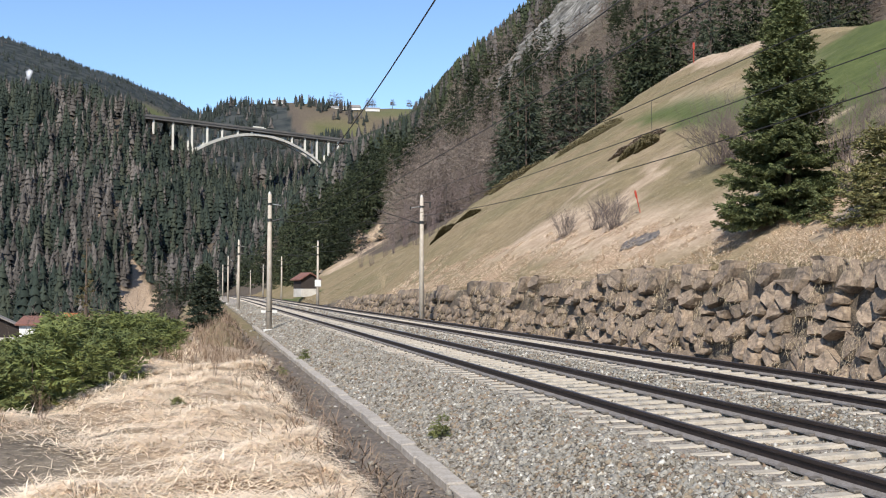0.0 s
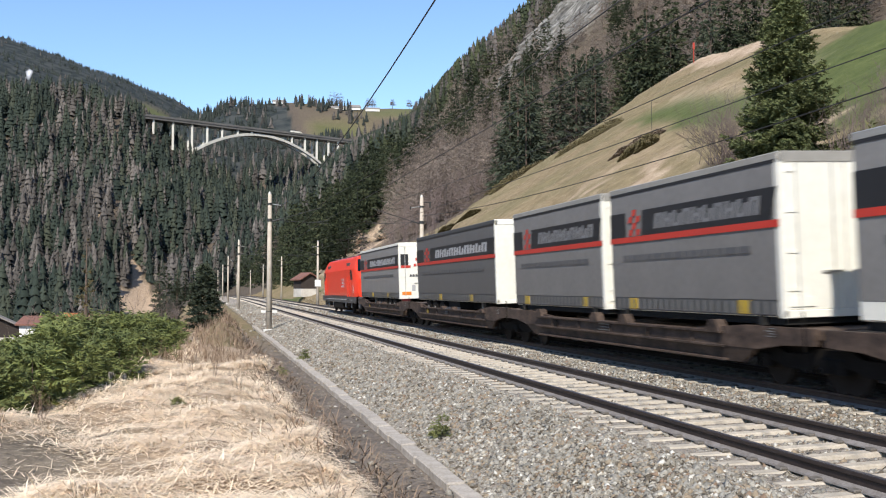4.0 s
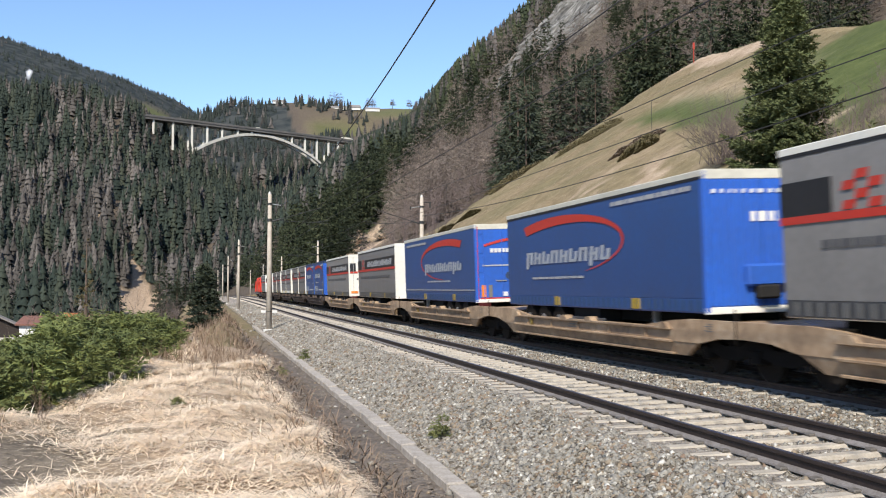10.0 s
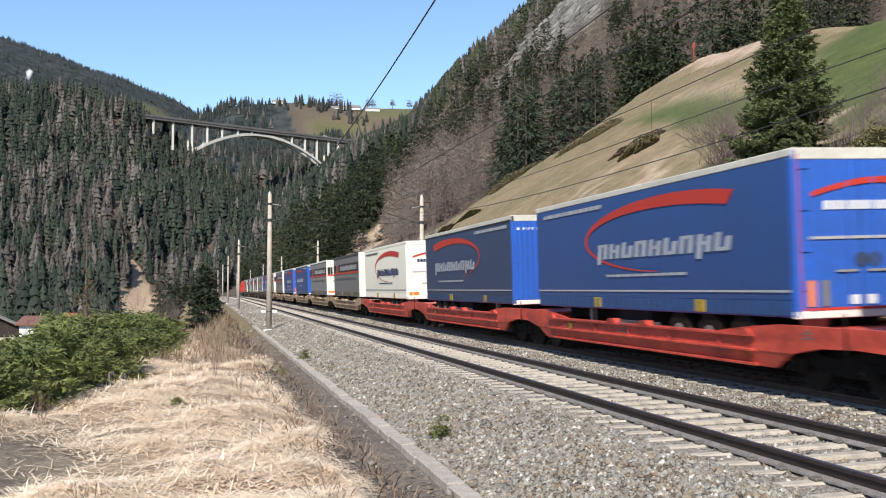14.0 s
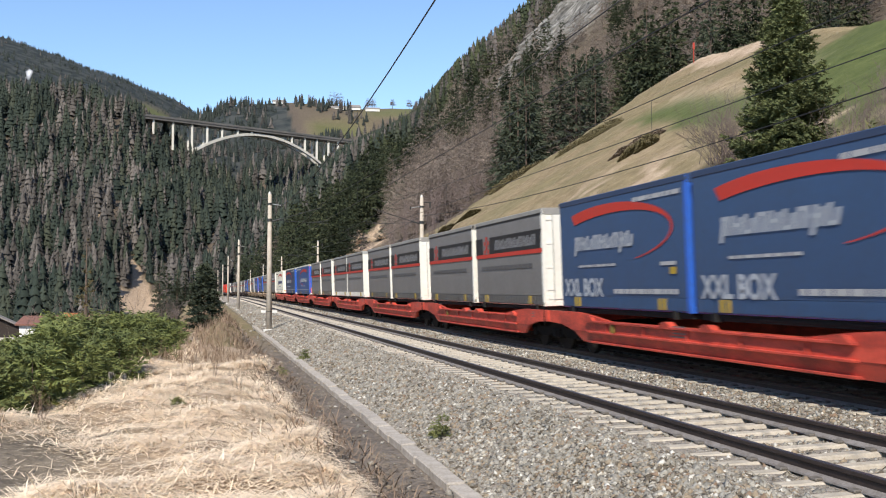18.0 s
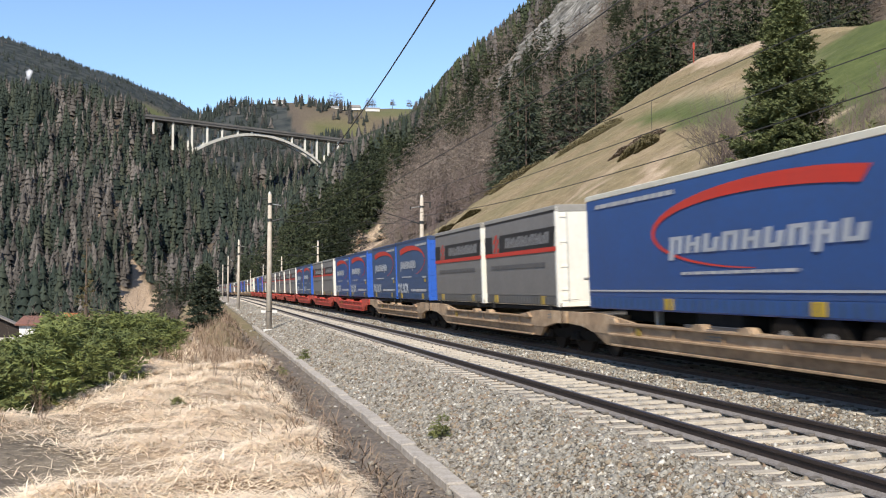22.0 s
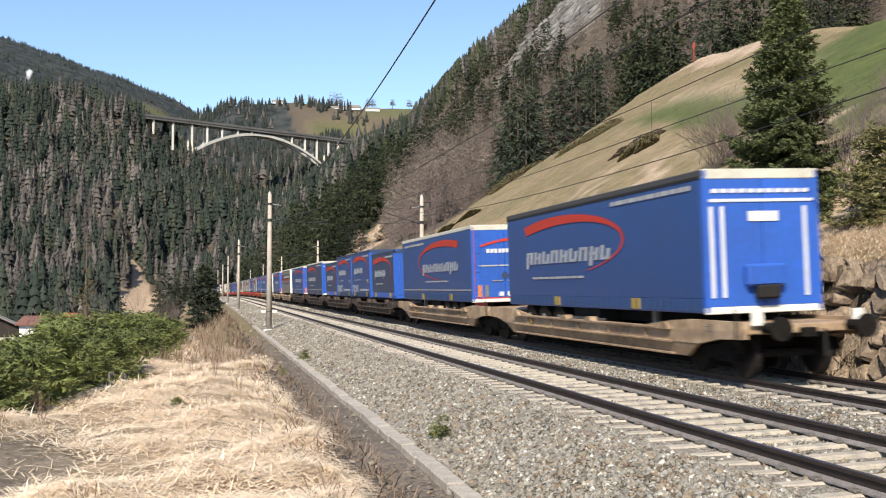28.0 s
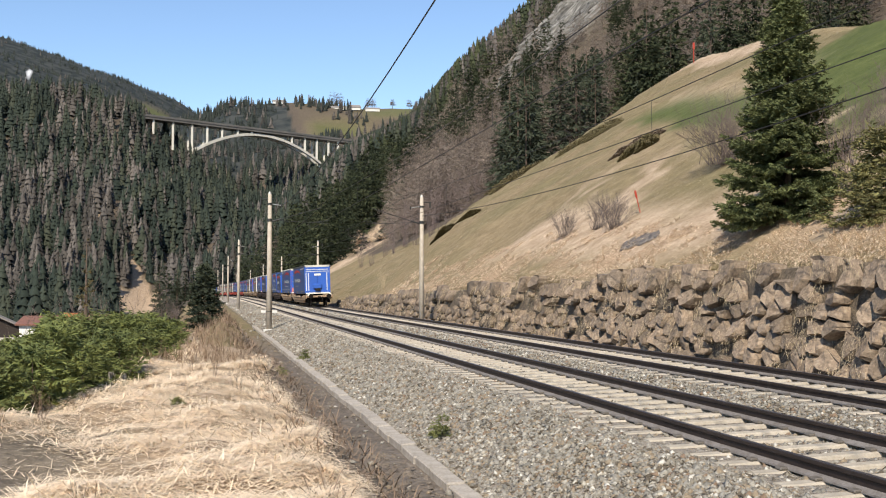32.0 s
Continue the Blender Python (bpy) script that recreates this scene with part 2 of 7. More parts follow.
def ground_z(x, y):
    x, y = np.asarray(x, dtype=float), np.asarray(y, dtype=float)
    xs = x - bend(np.minimum(y, 520))
    # near cross-section
    bl = berm_left(y)
    berm = -0.1 + 0.17 * lattice(x, y, 1.3, 3) + 0.08 * lattice(x, y, 0.5, 4)
    rise_on = np.clip((y - 27) / 14, 0, 1)
    berm = berm + 0.5 * np.exp(-((xs - 0.55) / 0.75) ** 2) * rise_on * rise_on * (3 - 2 * rise_on) * (y < 150)
    berm = np.where(y > 31, berm - 0.15 * np.clip((y - 31) / 30, 0, 1), berm)
    zl = np.interp(bl - xs, [0, 0.7, 4, 12, 60, 150, 320, 700], [0.0, -0.35, -2.9, -6.5, -11, -17, -10, 30])
    z = np.where(xs < bl, berm + zl, berm)
    cut = np.clip((xs - 1.05) / 1.2, 0, 1)
    cut = cut * cut * (3 - 2 * cut)
    floor_z = -0.67 + (0.05 * lattice(x, y, 0.4, 5) + 0.03 * lattice(x, y, 0.17, 6)) * (xs < 2.7)
    z = np.where(xs > 1.05, np.where(xs > 2.88, -0.78, berm * (1 - cut) + floor_z * cut), z)
    z = np.where(y > 180, z + dip(y), z)
    # hill to the east
    wt, bx = wall_top(y), brow_x(y)
    ramp = np.clip((xs - 13.35) / 0.95, 0, 1)
    foot = 14.0 + np.clip((y - 125) / 60, 0, 1) * 3
    rise = np.clip(xs - foot, 0, None)
    up = np.minimum(rise, np.clip(bx - foot, 0, None))
    over = np.clip(rise - np.clip(bx - foot, 0, None), 0, None)
    past = spur_end(xs, y)
    hill = wt + (2.3 - wt) * np.clip(rise / 9.0, 0, 1) + 0.60 * up + np.minimum(0.12 * over, 8)
    hill = np.maximum(hill - 0.5 * past, np.minimum(hill, wt + 0.55 * np.clip(xs - foot, 0, None)))
    hill = hill + (0.35 * lattice(x, y, 7, 11) + 0.12 * lattice(x, y, 2.1, 12)) * np.clip((xs - 14) / 4, 0, 1)
    hill = hill + 1.0 * np.exp(-((xs - 15.8) / 3.2) ** 2 - ((y - 154) / 16) ** 2)
    z = np.where(xs > 12.9, -0.78 * (1 - ramp) + hill * ramp, z)
    # forest mountain to the east
    c = np.interp(y, [-400, 130, 170, 210, 270, 900, 1300], [52, 52, 44, 30, 20, 14, 14])
    m = 0.875 * xs - 0.03 * np.clip(xs - 45, 0, 400) * np.clip((y - 330) / 150, 0, 1) - c + 4.0 * lattice(x, y, 55, 21) + 1.5 * lattice(x, y, 17, 22)
    m = np.where((xs > 60) & (xs < 220), m + (8 + 5 * np.abs(lattice(x, y + 0.6 * xs, 14, 24)) + 3 * np.abs(lattice(x, y + 0.6 * xs, 5, 25))) * np.exp(-((xs - 132) / 24) ** 2 - ((y - 350) / 55) ** 2), m)
    cap = np.interp(y, [0, 1000, 1250, 1500], [3000, 3000, 215, 120])
    m = np.minimum(m, cap + 0.02 * xs)
    z = np.where(xs > 16, np.maximum(z, m), z)
    # far valley and mountains
    far = grid_value(x, y, FAR_X, FAR_Y, FAR_Z)
    far = far + np.clip((y - 350) / 300, 0, 1) * (7 * lattice(x, y, 90, 31) + 3 * lattice(x, y, 33, 32))
    far = far + np.clip((y - 1900) / 600, 0, 1) * 16 * lattice(x, y, 260, 33)
    w = np.clip((y - 300) / 160, 0, 1)
    hold = np.interp(np.abs(xs - 6), [12, 70], [1.0, 0.0])
    w = np.clip((y - 300 - 170 * hold) / (160 - 40 * hold), 0, 1)
    w = w * w * (3 - 2 * w)
    mix = z * (1 - w) + far * w
    return np.where(xs > 16, np.maximum(mix, np.where(y > 200, m, -99)), mix)


def z_at(x, y):
    return float(ground_z(np.array([x]), np.array([y]))[0])


FWD = radians(13.2)
inner = np.arange(-27.5, 27.6, 0.2)
outer = np.concatenate((np.arange(-180, -27.5, 6), inner, np.arange(32, 180, 6)))
bearings = np.radians(outer) + FWD
radii = 1.3 * np.exp(np.linspace(0, math.log(4600 / 1.3), 330))
BB, RR = np.meshgrid(bearings, radii, indexing="ij")
GX, GY = RR * np.sin(BB), RR * np.cos(BB)
GZ = ground_z(GX.ravel(), GY.ravel()).reshape(GX.shape)
nb, nr = GX.shape
gv = np.column_stack((GX.ravel(), GY.ravel(), GZ.ravel()))
gv = np.vstack((gv, [[0, 0, z_at(0, 0)]]))
ii, jj = np.meshgrid(np.arange(nb), np.arange(nr - 1), indexing="ij")
p0, p1 = ii * nr + jj, ((ii + 1) % nb) * nr + jj
gt = np.concatenate((np.stack((p0, p0 + 1, p1 + 1), -1).reshape(-1, 3), np.stack((p0, p1 + 1, p1), -1).reshape(-1, 3),
                     np.stack((np.full(nb, nb * nr), np.arange(nb) * nr, ((np.arange(nb) + 1) % nb) * nr), -1)))
gt = gt[:, ::-1]


def cover_of(x, y, z):
    """What covers the ground: shares of green meadow, bare soil, rock and forest floor."""
    xs = x - bend(np.minimum(y, 520))
    n = lattice(x, y, 9, 41) + 0.6 * lattice(x, y, 3.3, 42)
    far = lattice(x, y, 80, 43)
    hill = (xs > 14) & (y < 200) & (spur_end(xs, y) < 12)
    green = np.where(hill, np.clip((xs - 22.5 - 0.27 * (y - 32) + 1.0 * n) / 1.3, 0, 1) * np.clip((93 - y + 4 * n) / 9, 0, 1), 0.0)
    # a tawny band runs across the meadow below the brow
    strip = np.clip((xs - 33.8 - 0.26 * (y - 57) + n) / 2, 0, 1) * np.clip((y - 57) / 6, 0, 1) * hill
    green = green * (1 - 0.92 * strip)
    green = np.maximum(green, ((y > 156) & (y < 205) & (xs > 13.5) & (xs < 20)) * 0.9)
    green = np.maximum(green, ((y > 1120) & (x > 118)) * np.clip(0.35 + 0.8 * far, 0.1, 0.8))
    green = np.maximum(green, ((y > 1180) & (y < 1330) & (x < -30) & (x > -90)) * 0.7)
    green = np.maximum(green, np.clip(1.5 - np.hypot((x + 112) / 48, (y - 2265) / 70) - 0.3 * n, 0, 0.9))
    soil = np.clip(1.45 - np.abs(xs - (17.3 + 1.5 * n)) / 2.3, 0, 1) * (y < 60) * (xs > 14.2) * 0.8
    soil = np.maximum(soil, np.clip(1.3 * (lattice(x, y, 3.1, 101) + 0.7 * lattice(x, y, 1.1, 102)) - 0.25, 0, 0.75) * (xs > 14.2) * np.clip((30 - xs) / 6, 0, 1) * np.clip((75 - y) / 15, 0, 1))
    soil = np.maximum(soil, np.clip(1.5 - np.abs(xs - brow_x(y) + 2 + 1.5 * n) / 2.0, 0, 0.8) * (y > 85) * (y < 128))
    soil = np.maximum(soil, 0.3 * np.exp(-((xs - 35.5 - 0.26 * (y - 57)) / 1.8) ** 2) * ((y > 54) & (y < 88)) * hill)
    soil = np.maximum(soil, ((xs > 26) & (xs < 44) & (y > 215) & (y < 300)) * np.clip(0.5 + n, 0, 1))
    slide = (np.abs(x - np.interp(y, [460, 500, 527, 545], [-28, -29, -34, -35]) + 3 * lattice(x, y, 14, 44)) < np.interp(y, [440, 475, 500, 517, 530], [15, 12, 7, 5, 4]) + 2 * lattice(x, y, 6, 45)) & (y > 440) & (y < 536)
    slide = slide | ((np.hypot(x + 76, (y - 598) * 0.5) < 6) | (np.hypot(x + 54, (y - 565) * 0.5) < 5))
    soil = np.maximum(soil, slide * 0.9)
    rock = np.exp(-(np.abs(xs - 139) / 43) ** 3 - (np.abs(y - 326) / 66) ** 3) * 1.6
    rock = np.clip(rock + 0.35 * lattice(x, y, 18, 46) - 0.4, 0, 1) * (y > 250) * (xs > 80)
    wood = np.where((spur_end(xs, y) > 12) & (((xs > 34) & (y > 172)) | ((xs > 52) & (y > 125))), 1.0, 0.0)
    wood = np.maximum(wood, (y > 330) * (x < 60))
    wood = np.maximum(wood, (xs > 70) & (y < 200))
    wood = np.maximum(wood, np.clip((berm_left(y) - 9.0 - xs) / 4, 0, 1) * np.clip((y - 38) / 20, 0, 1) * (x > -400))
    wood = wood * (1 - np.clip(green + soil + rock, 0, 1))
    near_left = (xs < 1.2) & (y < 330)
    return green, soil, rock, wood, near_left




def snow_of(x, y):
    """Late snow in two clearings of the far mountain."""
    ragged = 9 * lattice(x, y, 11, 48) + 5 * lattice(x, y, 5, 49)
    return ((np.hypot((x + 300) * 0.7, (y - 1842) * 0.45) < 6 + ragged) | (np.hypot((x + 322) * 0.6, (y - 1838) * 0.5) < 5 + ragged)).astype(float)


cg, cs, cr, cw, cn = cover_of(gv[:, 0], gv[:, 1], gv[:, 2])
def bare_patch(x, y):
    """Trodden grey-brown ground at the left edge of the bank."""
    d = np.hypot((x + 1.9 - 0.17 * (y - 11.6)) / 0.8, (y - 10.8) / 2.7) + 0.45 * lattice(x, y, 0.8, 103) + 0.25 * lattice(x, y, 0.3, 104)
    return np.clip(1.6 - 1.2 * d, 0, 1)


straw_zone = ((gv[:, 0] > berm_left(gv[:, 1]) - 0.6) & (gv[:, 0] < 1.5) & (gv[:, 1] < 36 - 7 * np.clip(gv[:, 0] + 0.4, 0, 1))).astype(float) * (1 - bare_patch(gv[:, 0], gv[:, 1]))
ditch_zone = ((gv[:, 0] >= 1.3) & (gv[:, 0] < 12.9) & (gv[:, 1] < 300)).astype(float) * np.where(gv[:, 0] < 2.95, np.clip((58 - gv[:, 1]) / 22, 0, 1), 1) + 0.8 * bare_patch(gv[:, 0], gv[:, 1])


def ground_material():
    m = bpy.data.materials.new("ground")
    m.use_nodes = True
    nt, ns = m.node_tree, m.node_tree.nodes
    bs = ns["Principled BSDF"]
    bs.inputs["Roughness"].default_value, bs.inputs["Specular IOR Level"].default_value = 0.95, 0.2
    co = ns.new("ShaderNodeTexCoord")

    def noise_tex(s, d=6.0):
        n = ns.new("ShaderNodeTexNoise")
        n.inputs["Scale"].default_value, n.inputs["Detail"].default_value = s, d
        nt.links.new(co.outputs["Object"], n.inputs["Vector"])
        return n.outputs[0]

    def ramp(src, a, b, lo=0.35, hi=0.65):
        r = ns.new("ShaderNodeValToRGB")
        e = r.color_ramp.elements
        e[0].position, e[0].color, e[1].position, e[1].color = lo, (*a, 1), hi, (*b, 1)
        nt.links.new(src, r.inputs[0])
        return r.outputs[0]

    def mix(fac, a, b):
        x = ns.new("ShaderNodeMix")
        x.data_type = "RGBA"
        nt.links.new(fac, x.inputs["Factor"])
        nt.links.new(a, x.inputs["A"])
        nt.links.new(b, x.inputs["B"])
        return x.outputs["Result"]

    big, mid, fine = noise_tex(0.12), noise_tex(1.1), noise_tex(9.0)
    av = ns.new("ShaderNodeMath")
    av.operation = "ADD"
    nt.links.new(mid, av.inputs[0])
    nt.links.new(fine, av.inputs[1])
    hv = ns.new("ShaderNodeMath")
    hv.operation, hv.inputs[1].default_value = "MULTIPLY", 0.5
    nt.links.new(av.outputs[0], hv.inputs[0])
    tone = hv.outputs[0]
    dry = mix(ramp(big, (0, 0, 0), (1, 1, 1), 0.4, 0.62), ramp(tone, (0.172, 0.126, 0.07), (0.315, 0.243, 0.145)), ramp(tone, (0.138, 0.113, 0.056), (0.245, 0.2, 0.111)))
    kinds = {
        "green": ramp(tone, (0.056, 0.074, 0.022), (0.115, 0.132, 0.045)),
        "soil": ramp(tone, (0.31, 0.215, 0.14), (0.66, 0.51, 0.385)),
        "rock": ramp(noise_tex(0.3, 14.0), (0.04, 0.036, 0.032), (0.2, 0.19, 0.175), 0.42, 0.58),
        "wood": ramp(tone, (0.06, 0.048, 0.036), (0.14, 0.112, 0.088)),
        # Far wooded ground, its blue-grey tone holding distance haze as colour.
        "hazed_pinewood": ramp(noise_tex(0.05, 10.0), (0.02, 0.027, 0.028), (0.052, 0.056, 0.054), 0.4, 0.6),
        "snow": ramp(tone, (0.8, 0.82, 0.86), (0.9, 0.9, 0.92)),
        "straw_zone": ramp(tone, (0.2, 0.145, 0.095), (0.5, 0.385, 0.275)),
        "ditch": ramp(tone, (0.09, 0.074, 0.062), (0.21, 0.178, 0.15)),
    }
    col = dry
    for name, c in kinds.items():
        at = ns.new("ShaderNodeAttribute")
        at.attribute_name = name
        col = mix(at.outputs["Fac"], col, c)
    nt.links.new(col, bs.inputs["Base Color"])
    bp = ns.new("ShaderNodeBump")
    bp.inputs["Strength"].default_value, bp.inputs["Distance"].default_value = 0.9, 0.12
    nt.links.new(tone, bp.inputs["Height"])
    nt.links.new(bp.outputs[0], bs.inputs["Normal"])
    return m


ground = array_ob("ground", gv, gt, ground_material(), smooth=True)
tagged(ground, "valley ground of dry grass, meadow and forest floor", "ground", kind="structure")
for nm, val in (("green", cg), ("soil", cs), ("rock", cr), ("wood", cw), ("hazed_pinewood", ((gv[:, 1] > 1000) & (gv[:, 0] < 105)) * np.clip(1 - cg - cs, 0, 1)), ("snow", snow_of(gv[:, 0], gv[:, 1])), ("straw_zone", straw_zone), ("ditch", ditch_zone)):
    at = ground.data.attributes.new(nm, "FLOAT", "POINT")
    at.data.foreach_set("value", np.asarray(val, dtype=np.float32))
# ---- permanent way ----
LINE_Y = np.concatenate((np.arange(-620, -20, 60.0), np.arange(-20, 240, 20.0), np.arange(240, 600, 10.0)))


def swept(profile, ys, closed=True):
    """A cross-section in x and z carried along the line of the tracks."""
    n, vs, fs = len(profile), [], []
    for y in ys:
        b, d = float(bend(y)), float(dip(y))
        vs += [(x + b, y, z + d) for x, z in profile]
    for k in range(len(ys) - 1):
        for i in range(n if closed else n - 1):
            j = (i + 1) % n
            fs.append((k * n + i, k * n + j, (k + 1) * n + j, (k + 1) * n + i))
    return vs, fs


def ballast_bed():
    ys = np.concatenate((LINE_Y[LINE_Y < 0], np.arange(0, 60, 0.5), np.arange(60, 240, 4.0), LINE_Y[LINE_Y >= 240]))
    prof = [(2.98, -0.76), (3.2, -0.66), (3.6, -0.56), (4.1, -0.42), (4.6, -0.29), (4.95, -0.2), (5.4, -0.205), (6.7, -0.19), (8.0, -0.155), (8.4, -0.19), (8.85, -0.33),
            (9.3, -0.215), (9.7, -0.205), (10.9, -0.19), (12.2, -0.16), (12.6, -0.3), (12.95, -0.5)]
    prof = [(float(x), float(z)) for x, z in zip(np.interp(np.arange(0, 16.01, 0.5), range(17), [p[0] for p in prof]), np.interp(np.arange(0, 16.01, 0.5), range(17), [p[1] for p in prof]))]
    vs, fs = swept(prof, ys, False)
    v = np.array(vs)
    v[:, 2] += (0.012 * lattice(v[:, 0], v[:, 1], 0.45, 51) + 0.006 * lattice(v[:, 0], v[:, 1], 0.2, 52))
    ob = mesh_ob("ballast_bed", v, [f[::-1] for f in fs], BALLAST, smooth=True)
    tagged(ob, "grey crushed stone ballast under both tracks", "ballast", kind="structure")


ballast_bed()
SLEEPER_MESH = None


def sleeper_mesh():
    bm = bmesh.new()
    sec = [(-0.15, -0.40), (-0.1, -0.19), (-0.075, -0.1725), (0.075, -0.1725), (0.1, -0.19), (0.15, -0.40)]
    prism(sec, -1.3, 1.3, bm)
    for v in bm.verts:
        if abs(v.co.x) < 0.1:
            v.co.z -= 0.03
    for rx in (-0.7525, 0.7525):
        for s in (-0.12, 0.12):
            box(rx + s - 0.045, rx + s + 0.045, -0.06, 0.06, -0.1725, -0.135, 0.012, bm)
    me = bpy.data.meshes.new("sleeper")
    bm.to_mesh(me)
    bm.free()
    me.materials.append(SLEEPER)
    me.materials.append(CLIP)
    for p in me.polygons:
        p.material_index = 1 if p.center.z > -0.171 else 0
    return me


def track(name, xc, label):
    tr = thing(name, label, "railway track", "tracks", "structure")
    zc = CANT / 2
    roll = math.atan(CANT / 1.505)
    for side, dz in ((-1, 0.0), (1, CANT)):
        x = xc + side * 0.7525
        prof = [(x - 0.075, -0.172), (x + 0.075, -0.172), (x + 0.072, -0.155), (x + 0.014, -0.122), (x + 0.012, -0.055), (x + 0.036, -0.04), (x + 0.036, -0.006), (x + 0.028, 0.0),
                (x - 0.028, 0.0), (x - 0.036, -0.006), (x - 0.036, -0.04), (x - 0.012, -0.055), (x - 0.014, -0.122), (x - 0.072, -0.155)]
        vs, fs = swept([(a, z + dz) for a, z in prof], LINE_Y)
        ob = mesh_ob("rail", vs, [f[::-1] for f in fs], RAIL, tr)
        ob.data.materials.append(RAILHEAD)
        ob.data.materials.append(LITRAILFOOT)
        n = len(prof)
        for k, p in enumerate(ob.data.polygons):
            p.material_index = {7: 1, 2: 2, 12: 2, 13: 2}.get(k % n, 0)
    me = sleeper_mesh()
    near = np.arange(5.3, 98, 0.6)
    rr = random.Random(3)
    for y in near:
        o = new("sleeper", me)
        o.parent = tr
        o.matrix_basis = pose(xc + rr.uniform(-0.02, 0.02), y, zc, 0, -math.degrees(roll), rr.uniform(-0.7, 0.7))
    pv = np.array([v.co[:] for v in me.vertices])
    me.calc_loop_triangles()
    pt = np.array([t.vertices[:] for t in me.loop_triangles])
    places = [(0, xc + float(bend(y)), y, zc + float(dip(y)), 0.0, 1.0, 1.0) for y in np.arange(98.3, 300, 0.6)]
    bv = np.array([(sx * 1.3, sy * w, z) for sx in (-1, 1) for sy, w, z in ((-1, 0.15, -0.4), (-1, 0.08, -0.172), (1, 0.08, -0.172), (1, 0.15, -0.4))])
    bt = np.array([(0, 1, 5), (0, 5, 4), (1, 2, 6), (1, 6, 5), (2, 3, 7), (2, 7, 6), (0, 3, 2), (0, 2, 1), (4, 5, 6), (4, 6, 7)])
    v, t = joined([(bv, bt)], places)
    tagged(array_ob("sleepers", v, t, SLEEPER, tr), kind="stuff")
    return tr


track("track", X_NEAR, "railway track with rusty rails on pale concrete sleepers")
track("track", X_FAR, "railway track beside the stone wall on pale concrete sleepers")

# ---- concrete edging along the ditch ----
edging = thing("ditch_edging", "weathered concrete slab edging between ditch and ballast", "kerb", kind="structure")
slab = box(-0.115, 0.115, -0.49, 0.49, -0.28, 0, 0.02)
slab_me = bpy.data.meshes.new("slab")
slab.to_mesh(slab_me)
slab.free()
slab_me.materials.append(mat("edging concrete", (0.46, 0.41, 0.36), (0.27, 0.24, 0.205), 5, 0.95, 0.5, vary=0.15))
rr = random.Random(5)
for k in range(-4, 60):
    o = new("slab", slab_me)
    o.parent = edging
    o.matrix_basis = pose(2.88 + rr.uniform(-0.015, 0.015), 4 + k * 1.0, -0.55 + rr.uniform(-0.018, 0.014), 0, rr.uniform(-3, 3), rr.uniform(-1.1, 1.1))


# ---- masts and wires ----
def mast(side, x, y, sign=False):
    z0 = z_at(x, y) - 0.1 if x < 5 else -0.6
    b, d = float(bend(y)), float(dip(y))
    x, z0 = x + b, z0 + d
    ob = thing("catenary_mast", "slender grey concrete railway mast with steel arms", "mast", "masts along the line", m=pose(x, y, z0))
    h = 7.05 - z0 + d
    bm = bmesh.new()
    rod((0, 0, 0), (0, 0, h), 0.17, 0.10, 12, bm)
    part("mast_shaft", bm, CONCRETE, ob, smooth=True)
    part("mast_cap", rod((0, 0, h), (0, 0, h + 0.12), 0.11, 0.05, 10), GALV, ob)
    part("foundation", box(-0.3, 0.3, -0.3, 0.3, -0.3, 0.35 if x < 5 else 0.12, 0.03), WHITEPAINT if x < 5 else CONCRETE, ob)
    t = 1 if side == "west" else -1
    part("collar", rod((0, 0, h - 1.55), (0, 0, h - 1.4), 0.15, 0.15, 10), CABLE, ob)
    part("collar", rod((0, 0, h - 0.62), (0, 0, h - 0.52), 0.14, 0.14, 10), CABLE, ob)
    part("cross_arm", rod((-t * 0.55, 0, h - 0.3), (t * 0.2, 0, h - 0.3), 0.03, n=6), CABLE, ob)
    part("arm_insulator", rod((-t * 0.5, 0, h - 0.3), (-t * 0.5, 0, h - 0.62), 0.05, n=8), CABLE, ob)
    arm = part("bracket_arm", rod((t * 0.6, 0, h - 1.42), (t * 2.9, 0, h - 0.72), 0.018, n=6), CABLE, ob)
    part("insulator", rod((t * 0.12, 0, h - 1.55), (t * 0.62, 0, h - 1.41), 0.045, n=8), CABLE, arm)
    part("stay_arm", rod((t * 0.6, 0, h - 1.5), (t * 3.3, 0, h - 1.62), 0.014, n=6), CABLE, ob)
    part("registration_arm", rod((t * 2.4, 0, h - 1.57), (t * 3.3, 0, h - 1.45), 0.014, n=6), CABLE, ob)
    part("feeder_arm", rod((0, 0, h - 0.55), (t * 0.7, 0, h - 0.66), 0.026, n=6), GALV, ob)
    part("feeder_insulator", rod((t * 0.66, 0, h - 0.75), (t * 0.66, 0, h - 0.55), 0.045, n=8), CABLE, ob)
    if 50 < y < 60 and x < 5:
        for q in (-0.32, 0.3):
            part("white_plate", box(q - 0.13, q + 0.13, -0.2, -0.17, 1.28, 1.42), WHITEPAINT, ob)
            part("plate_arm", rod((0, -0.15, 1.35), (q, -0.17, 1.35), 0.015, n=6), CABLE, ob)
    if sign:
        part("white_sign", box(-0.35, 0.35, -0.22, -0.19, 2.6, 3.35, 0.01), WHITEPAINT, ob)
    return ob


MASTS = [57.0 + 56.0 * k for k in range(-2, 8)]
for k, y in enumerate(MASTS):
    if y > 20:
        mast("west", 3.4, y)
        mast("east", 12.1, y, sign=110 < y < 120)


